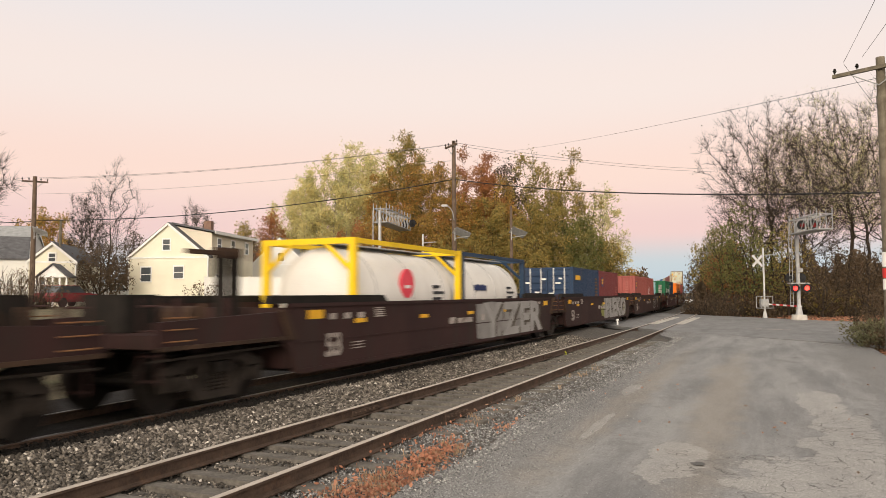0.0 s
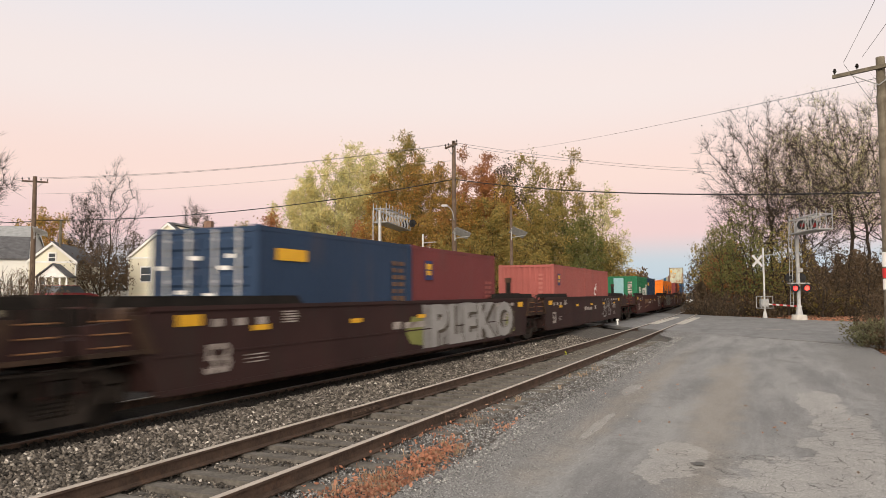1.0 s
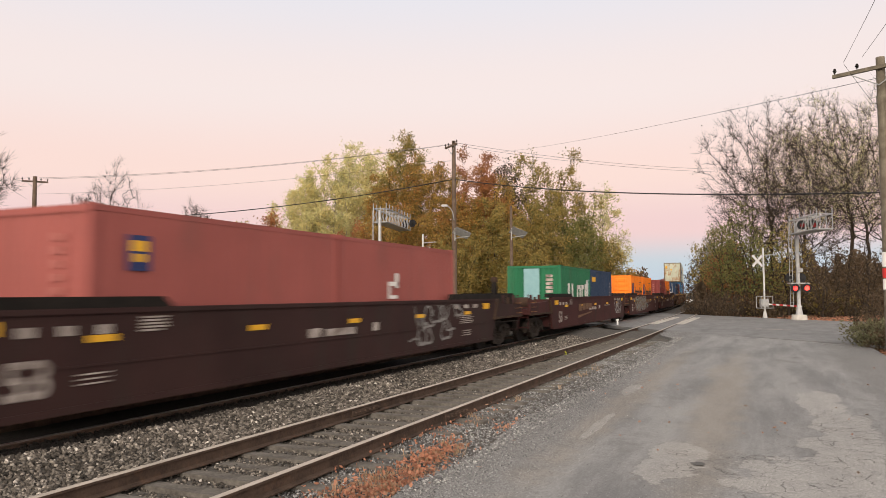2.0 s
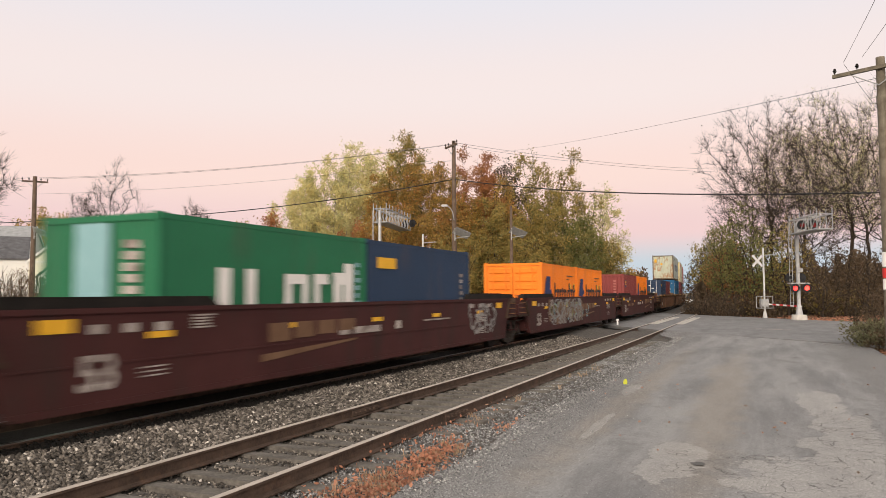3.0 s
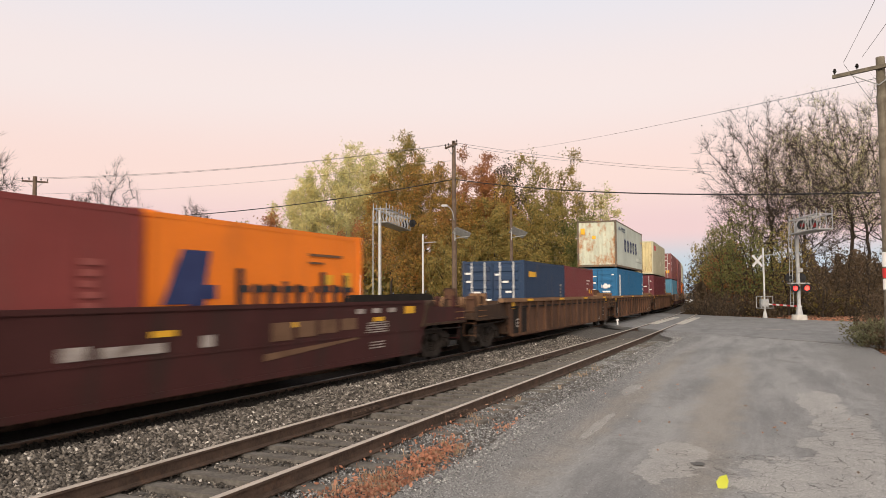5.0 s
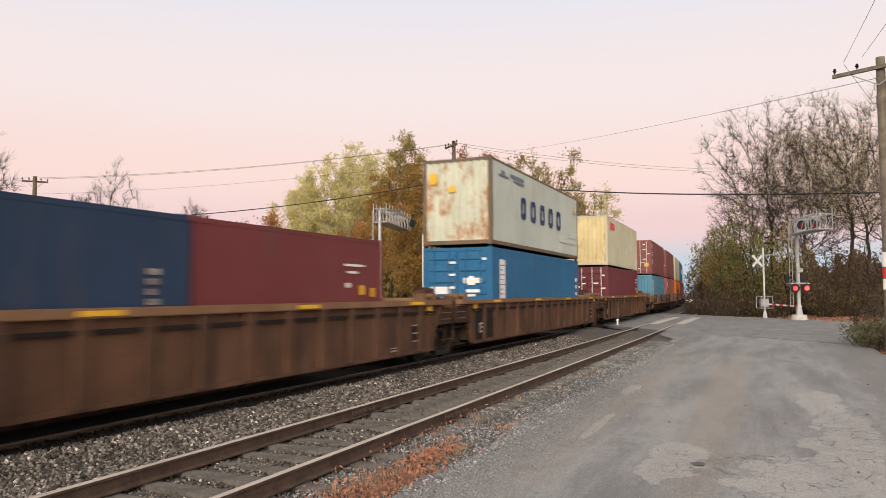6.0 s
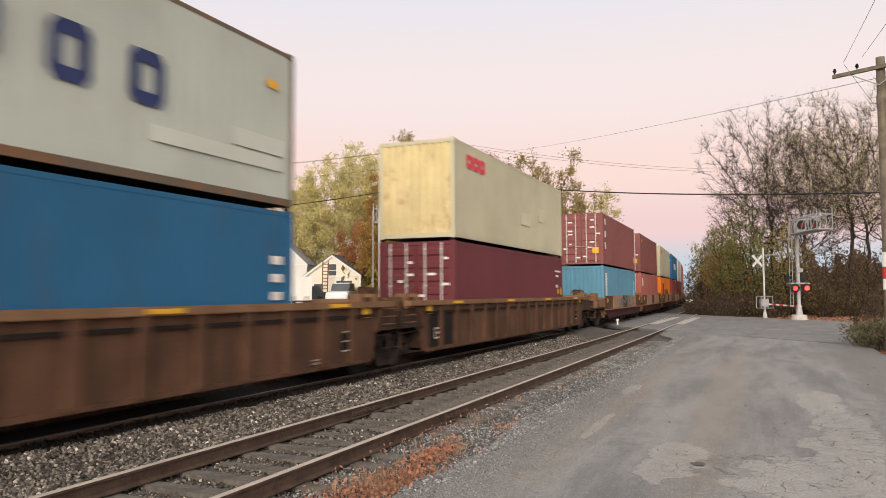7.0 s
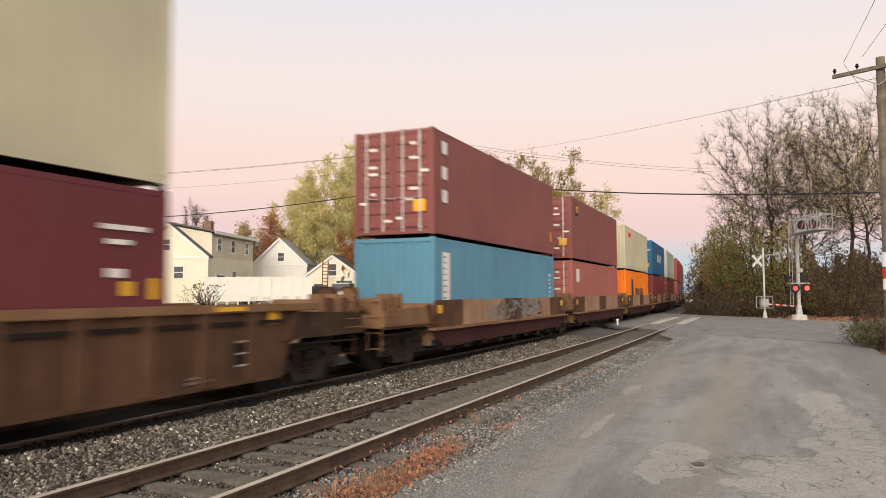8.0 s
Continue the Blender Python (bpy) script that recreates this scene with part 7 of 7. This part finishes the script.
def truss(owner, length, m):
    """A square lattice arm along local x."""
    tr = new("truss_arm")
    tr.parent, tr.matrix_basis = owner, m
    h = 0.45
    for y in (-h, h):
        for z in (-h, h):
            bm = bmesh.new()
            bar(bm, (0, y, z), (length, y, z), 0.045, sides=6)
            part("chord", bm, "galv", tr)
    n = max(3, round(length / 0.9))
    for k in range(n + 1):
        x = length * k / n
        bm = bmesh.new()
        for y in (-h, h):
            bar(bm, (x, y, -h), (x, y, h + 0.35), 0.03, sides=6)
        for z in (-h, h):
            bar(bm, (x, -h, z), (x, h, z), 0.025, sides=6)
        if k < n:
            for y in (-h, h):
                bar(bm, (x, y, -h), (x + length / n, y, h), 0.022, sides=6)
        part("lattice", bm, "galv", tr)
    part("walkway", boxed(0, length, -h, h, -h - 0.05, -h), "galv", tr)
    return tr


def cantilever_signal(x, y, top, arm_turn, length, lit, label, turn):
    z = max(ground_z(x, y), -0.1)
    t = thing("cantilever_signal", label, "crossing signal", pose(x, y, z, 0, 0, turn), "crossing signals")
    bm = bmesh.new()
    bmesh.ops.create_cone(bm, cap_ends=True, segments=16, radius1=0.5, radius2=0.46, depth=0.5, matrix=pose(0, 0, 0.15))
    part("footing", bm, "concrete", t)
    bm = bmesh.new()
    bar(bm, (0, 0, 0.3), (0, 0, 1.1), 0.25, 0.125, 12)
    part("mast_base", bm, "galv", t)
    bm = bmesh.new()
    bar(bm, (0, 0, 1.0), (0, 0, top - z), 0.12, 0.11, 14)
    part("mast", bm, "galv", t)
    a = truss(t, length, pose(0, 0, top - z - 0.3, 0, 0, arm_turn - turn))
    bm = bmesh.new()
    for q in range(int((top - z - 1.5) / 0.3)):
        bar(bm, (-0.45, -0.2, 1.2 + 0.3 * q), (-0.45, 0.2, 1.2 + 0.3 * q), 0.015, sides=5)
    for yy in (-0.2, 0.2):
        bar(bm, (-0.45, yy, 1.0), (-0.45, yy, top - z), 0.02, sides=5)
    part("ladder", bm, "galv", t)
    return t, a


cs, arm = cantilever_signal(53.7, -2.08, 6.35, -161.6, 4.4, True, "galvanised cantilever crossing signal with lit red lamps", math.degrees(YAW) - 90)
face = math.degrees(YAW) - 90
lamp_pair(cs, pose(0, -0.35, 2.15, 0, 0, 0), "lamp_red", "lamp_amber")
lamp_pair(cs, pose(0, 0.35, 2.85, 0, 0, 180), "lens_dark", "lens_dark")
part("light_bracket", boxed(-0.6, 0.6, -0.3, 0.3, 2.42, 2.5), "galv", cs)
part("junction_box", boxed(-0.18, 0.18, -0.32, -0.16, 3.2, 3.45), "galv", cs)
crossbuck(cs, pose(0.1, -0.62, 6.1, 0, 0, 0), 0.5)
lamp_pair(arm, pose(1.9, 0.0, 0.0, 0, 0, 90 + 161.6 + face - 90), "lens_dark", "lens_dark")

cl, arm2 = cantilever_signal(*spot(49, -0.0865).xy, 7.4, 13, 7.0, False, "galvanised cantilever crossing signal beyond the tracks", face)
lamp_pair(arm2, pose(6.4, -0.5, 0.0, 0, 0, 60), "lens_dark", "lens_dark")


def gate(x, y, top, label, with_arm, turn):
    z = max(ground_z(x, y), -0.1)
    t = thing("crossing_gate", label, "crossing gate", pose(x, y, z, 0, 0, turn), "crossing gates")
    bm = bmesh.new()
    bar(bm, (0, 0, 0.0), (0, 0, top - z), 0.065, 0.06, 12)
    part("mast", bm, "galv_pale", t)
    bm = bmesh.new()
    bar(bm, (0, 0, -0.1), (0, 0, 0.5), 0.2, 0.09, 10)
    part("mast_base", bm, "galv_pale", t)
    part("gate_mechanism", boxed(-0.28, 0.22, -0.25, 0.25, 0.85, 1.4, bevel=0.03), "galv", t)
    bm = bmesh.new()
    for xx in (-0.42, 0.42):
        for yy in (-0.4, 0.4):
            bar(bm, (xx, yy, 0.75), (xx, yy, 1.6), 0.025, sides=6)
    for zz in (0.75, 1.6):
        for s in (-1, 1):
            bar(bm, (-0.42, s * 0.4, zz), (0.42, s * 0.4, zz), 0.025, sides=6)
            bar(bm, (s * 0.42, -0.4, zz), (s * 0.42, 0.4, zz), 0.025, sides=6)
    part("guard_cage", bm, "galv", t)
    bm = bmesh.new()
    bar(bm, (0, 0, top - z - 0.55), (0.85, -0.1, top - z - 0.5), 0.03, sides=6)
    part("bracket", bm, "galv", t)
    if with_arm:
        crossbuck(t, pose(-0.48, -0.12, top - z - 0.95, 0, 0, 12), 0.55)
        for k in range(9):
            o = part("gate_arm_stripe", boxed(0.5 + 0.36 * k, 0.86 + 0.36 * k, -0.025, 0.025, -0.05, 0.05), "red_paint" if k % 2 else "white", t)
            o.matrix_basis = pose(0, 0, 1.05, 0, 2, -76)
    return t


gate(57.67, -0.01, 5.0, "white crossing gate mast with crossbuck and lowered striped arm", True, face)
gate(*spot(46, -0.0275).xy, 5.55, "white crossing gate mast beyond the tracks", False, face)



def marker_post():
    t = thing("marker_post", "short white marker post beside the level crossing", "post", pose(42.84, 7.79, -0.2))
    bm = bmesh.new()
    bar(bm, (0, 0, -0.1), (0, 0, 0.42), 0.06, 0.05, 10)
    part("post", bm, "white", t)
    part("cap", boxed(-0.08, 0.08, -0.08, 0.08, 0.40, 0.5, bevel=0.02), "white", t)


marker_post()


def stop_line():
    """A worn white line across the lane before the crossing."""
    a, b = Vector((40.14, 0.50, 0)), Vector((39.15, -1.14, 0))
    d = (b - a).normalized()
    n = Vector((-d.y, d.x, 0)) * 0.16
    pts = [(p.x, p.y, street_z(p.x, p.y) + 0.012) for p in (a - n, b - n, b + n, a + n)]
    tagged(mesh_part("road_marking", pts, [(0, 1, 2, 3)], "white_mark"), "worn white stop line on the street", "road marking", kind="structure")


stop_line()

# ---- leaves, grass and litter ----
LEAF = [(np.array([(-1, 0, 0), (-0.3, 0.55, 0.15), (0.4, 0.4, 0.1), (1, 0, 0.05), (0.4, -0.45, 0.2), (-0.3, -0.5, 0.1)]), np.array([(0, 1, 5), (1, 2, 4), (1, 4, 5), (2, 3, 4)]))]
rs = np.random.RandomState(12)
rows = []
for cx, cy, sx, sy, n in ((6.9, 3.68, 0.6, 0.17, 850), (8.35, 3.78, 0.4, 0.10, 420), (6.0, 3.85, 0.45, 0.18, 300), (9.8, 4.2, 1.2, 0.15, 70), (8.5, 4.42, 2.2, 0.1, 90), (10.6, 3.6, 0.25, 0.08, 60)):
    x, y = rs.normal(cx, sx, n), rs.normal(cy, sy, n)
    z = np.array([max(bed_z(a, b), lot_z(a, b) if b < lot_edge(a) else -1) for a, b in zip(x, y)]) + rs.uniform(0.02, 0.09, n)
    rows.append(np.stack([x, y, z, rs.uniform(0.016, 0.040, n)], 1))
scatter("leaf_litter", LEAF, np.concatenate(rows), "litter", "orange-brown fallen oak leaves heaped along the gravel", "fallen leaves", 0.7)
n = 90
x, y = rs.uniform(5.5, 22, n), rs.uniform(-5, 3.2, n)
z = np.array([lot_z(a, b) for a, b in zip(x, y)]) + 0.022
scatter("fallen_leaves", LEAF, np.stack([x, y, z, rs.uniform(0.022, 0.048, n)], 1), "leaf_curled", "curled dry leaves scattered on the asphalt", "fallen leaves", 0.4)
n = 2600
p = np.array([spot(float(d), float(k))[:2] for d, k in zip(rs.uniform(50, 62, n), rs.uniform(0.33, 0.62, n))])
z = np.array([ground_z(a, b) for a, b in p]) + 0.12
scatter("leaf_litter", LEAF, np.concatenate([p, z[:, None], rs.uniform(0.08, 0.2, n)[:, None]], 1), "litter", "pale brown leaf litter on the far verge", "fallen leaves", 0.3)
n = 500
x, y = rs.uniform(26, 30.5, n), rs.uniform(-5.6, -2.4, n)
z = np.array([ground_z(a, b) for a, b in zip(x, y)]) + 0.14
scatter("leaf_litter", LEAF, np.stack([x, y, z, rs.uniform(0.05, 0.11, n)], 1), "litter", "pale brown leaf litter under the corner shrub", "fallen leaves", 0.4)


def grass_tufts():
    """Dry blades in tufts along the gravel edge."""
    r2 = random.Random(4)
    verts, faces = [], []
    for _ in range(80):
        cx, cy = r2.gauss(7.2, 1.0), r2.gauss(3.78, 0.16)
        if r2.random() < 0.12:
            cx, cy = r2.uniform(8, 20), r2.gauss(4.15, 0.25)
        z = max(bed_z(cx, cy), -0.25)
        for _ in range(r2.randint(8, 22)):
            a, h, lean = r2.uniform(0, 6.28), r2.uniform(0.03, 0.12), r2.uniform(0.2, 1.2)
            bx, by = cx + r2.gauss(0, 0.04), cy + r2.gauss(0, 0.04)
            w = 0.004
            n = (-math.sin(a) * w, math.cos(a) * w)
            b = len(verts)
            mx, my = bx + math.cos(a) * lean * h * 0.4, by + math.sin(a) * lean * h * 0.4
            verts += [(bx + n[0], by + n[1], z), (bx - n[0], by - n[1], z), (mx + n[0], my + n[1], z + h * 0.7), (mx - n[0], my - n[1], z + h * 0.7),
                      (bx + math.cos(a) * lean * h, by + math.sin(a) * lean * h, z + h)]
            faces += [(b, b + 1, b + 3, b + 2), (b + 2, b + 3, b + 4)]
    return tagged(mesh_part("dry_grass", verts, faces, "grass"), "dry yellow grass tufts along the gravel", "grass", kind="stuff")


grass_tufts()


yellow_leaf = scatter("yellow_leaf", LEAF, np.array([(0.0, 0.0, 0.0, 0.11)]), "leaf_bright", "bright yellow-green leaf blown over the asphalt", "leaf", 0.8)
yellow_leaf["kind"] = ""


def motions():
    """The train runs at an even speed along the bend of the main track."""
    for t, u, length, z in TRAIN:
        rows = []
        for k in range(17):
            s = u - SPEED * 0.5 * k
            half = max(length / 2, 6.0)
            xa, ya, _ = rail_line(s - half)
            xb, yb, _ = rail_line(s + half)
            rows.append((0.5 * k, pose((xa + xb) / 2, (ya + yb) / 2, z, 0, 0, math.degrees(math.atan2(yb - ya, xb - xa)))))
        walk(t, rows)
    # a leaf stirred up by the train tumbles over the asphalt
    walk(yellow_leaf, [(0, pose(23.59, 6.00, -0.16, 15, 0, 10)),
                       (2.3, pose(23.59, 6.00, -0.16, 15, 0, 10)),
                       (2.7, pose(19.61, 4.07, -0.05, 35, 10, 60)),
                       (3.1, pose(15.50, 2.60, -0.13, 15, 10, 90)),
                       (3.3, pose(15.32, 2.54, -0.1, 35, 0, 120)),
                       (3.5, pose(14.36, 2.40, -0.1, 55, 10, 150)),
                       (3.6, pose(13.55, 2.17, -0.1, 15, 0, 180)),
                       (3.8, pose(13.12, 1.96, -0.1, 35, 10, 210)),
                       (4.0, pose(12.20, 1.62, -0.1, 55, 0, 240)),
                       (4.2, pose(12.13, 1.49, -0.1, 15, 10, 270)),
                       (4.4, pose(10.70, 1.16, -0.1, 35, 0, 300)),
                       (4.6, pose(9.66, 0.90, -0.1, 55, 10, 330)),
                       (4.7, pose(9.10, 0.76, -0.1, 15, 0, 360)),
                       (5.2, pose(7.15, 0.16, -0.1, 35, 10, 390)),
                       (6.0, pose(3.2, -1.4, -0.12, 20, 0, 420)),
                       (8.0, pose(2.9, -1.5, -0.13, 20, 0, 440))])


motions()
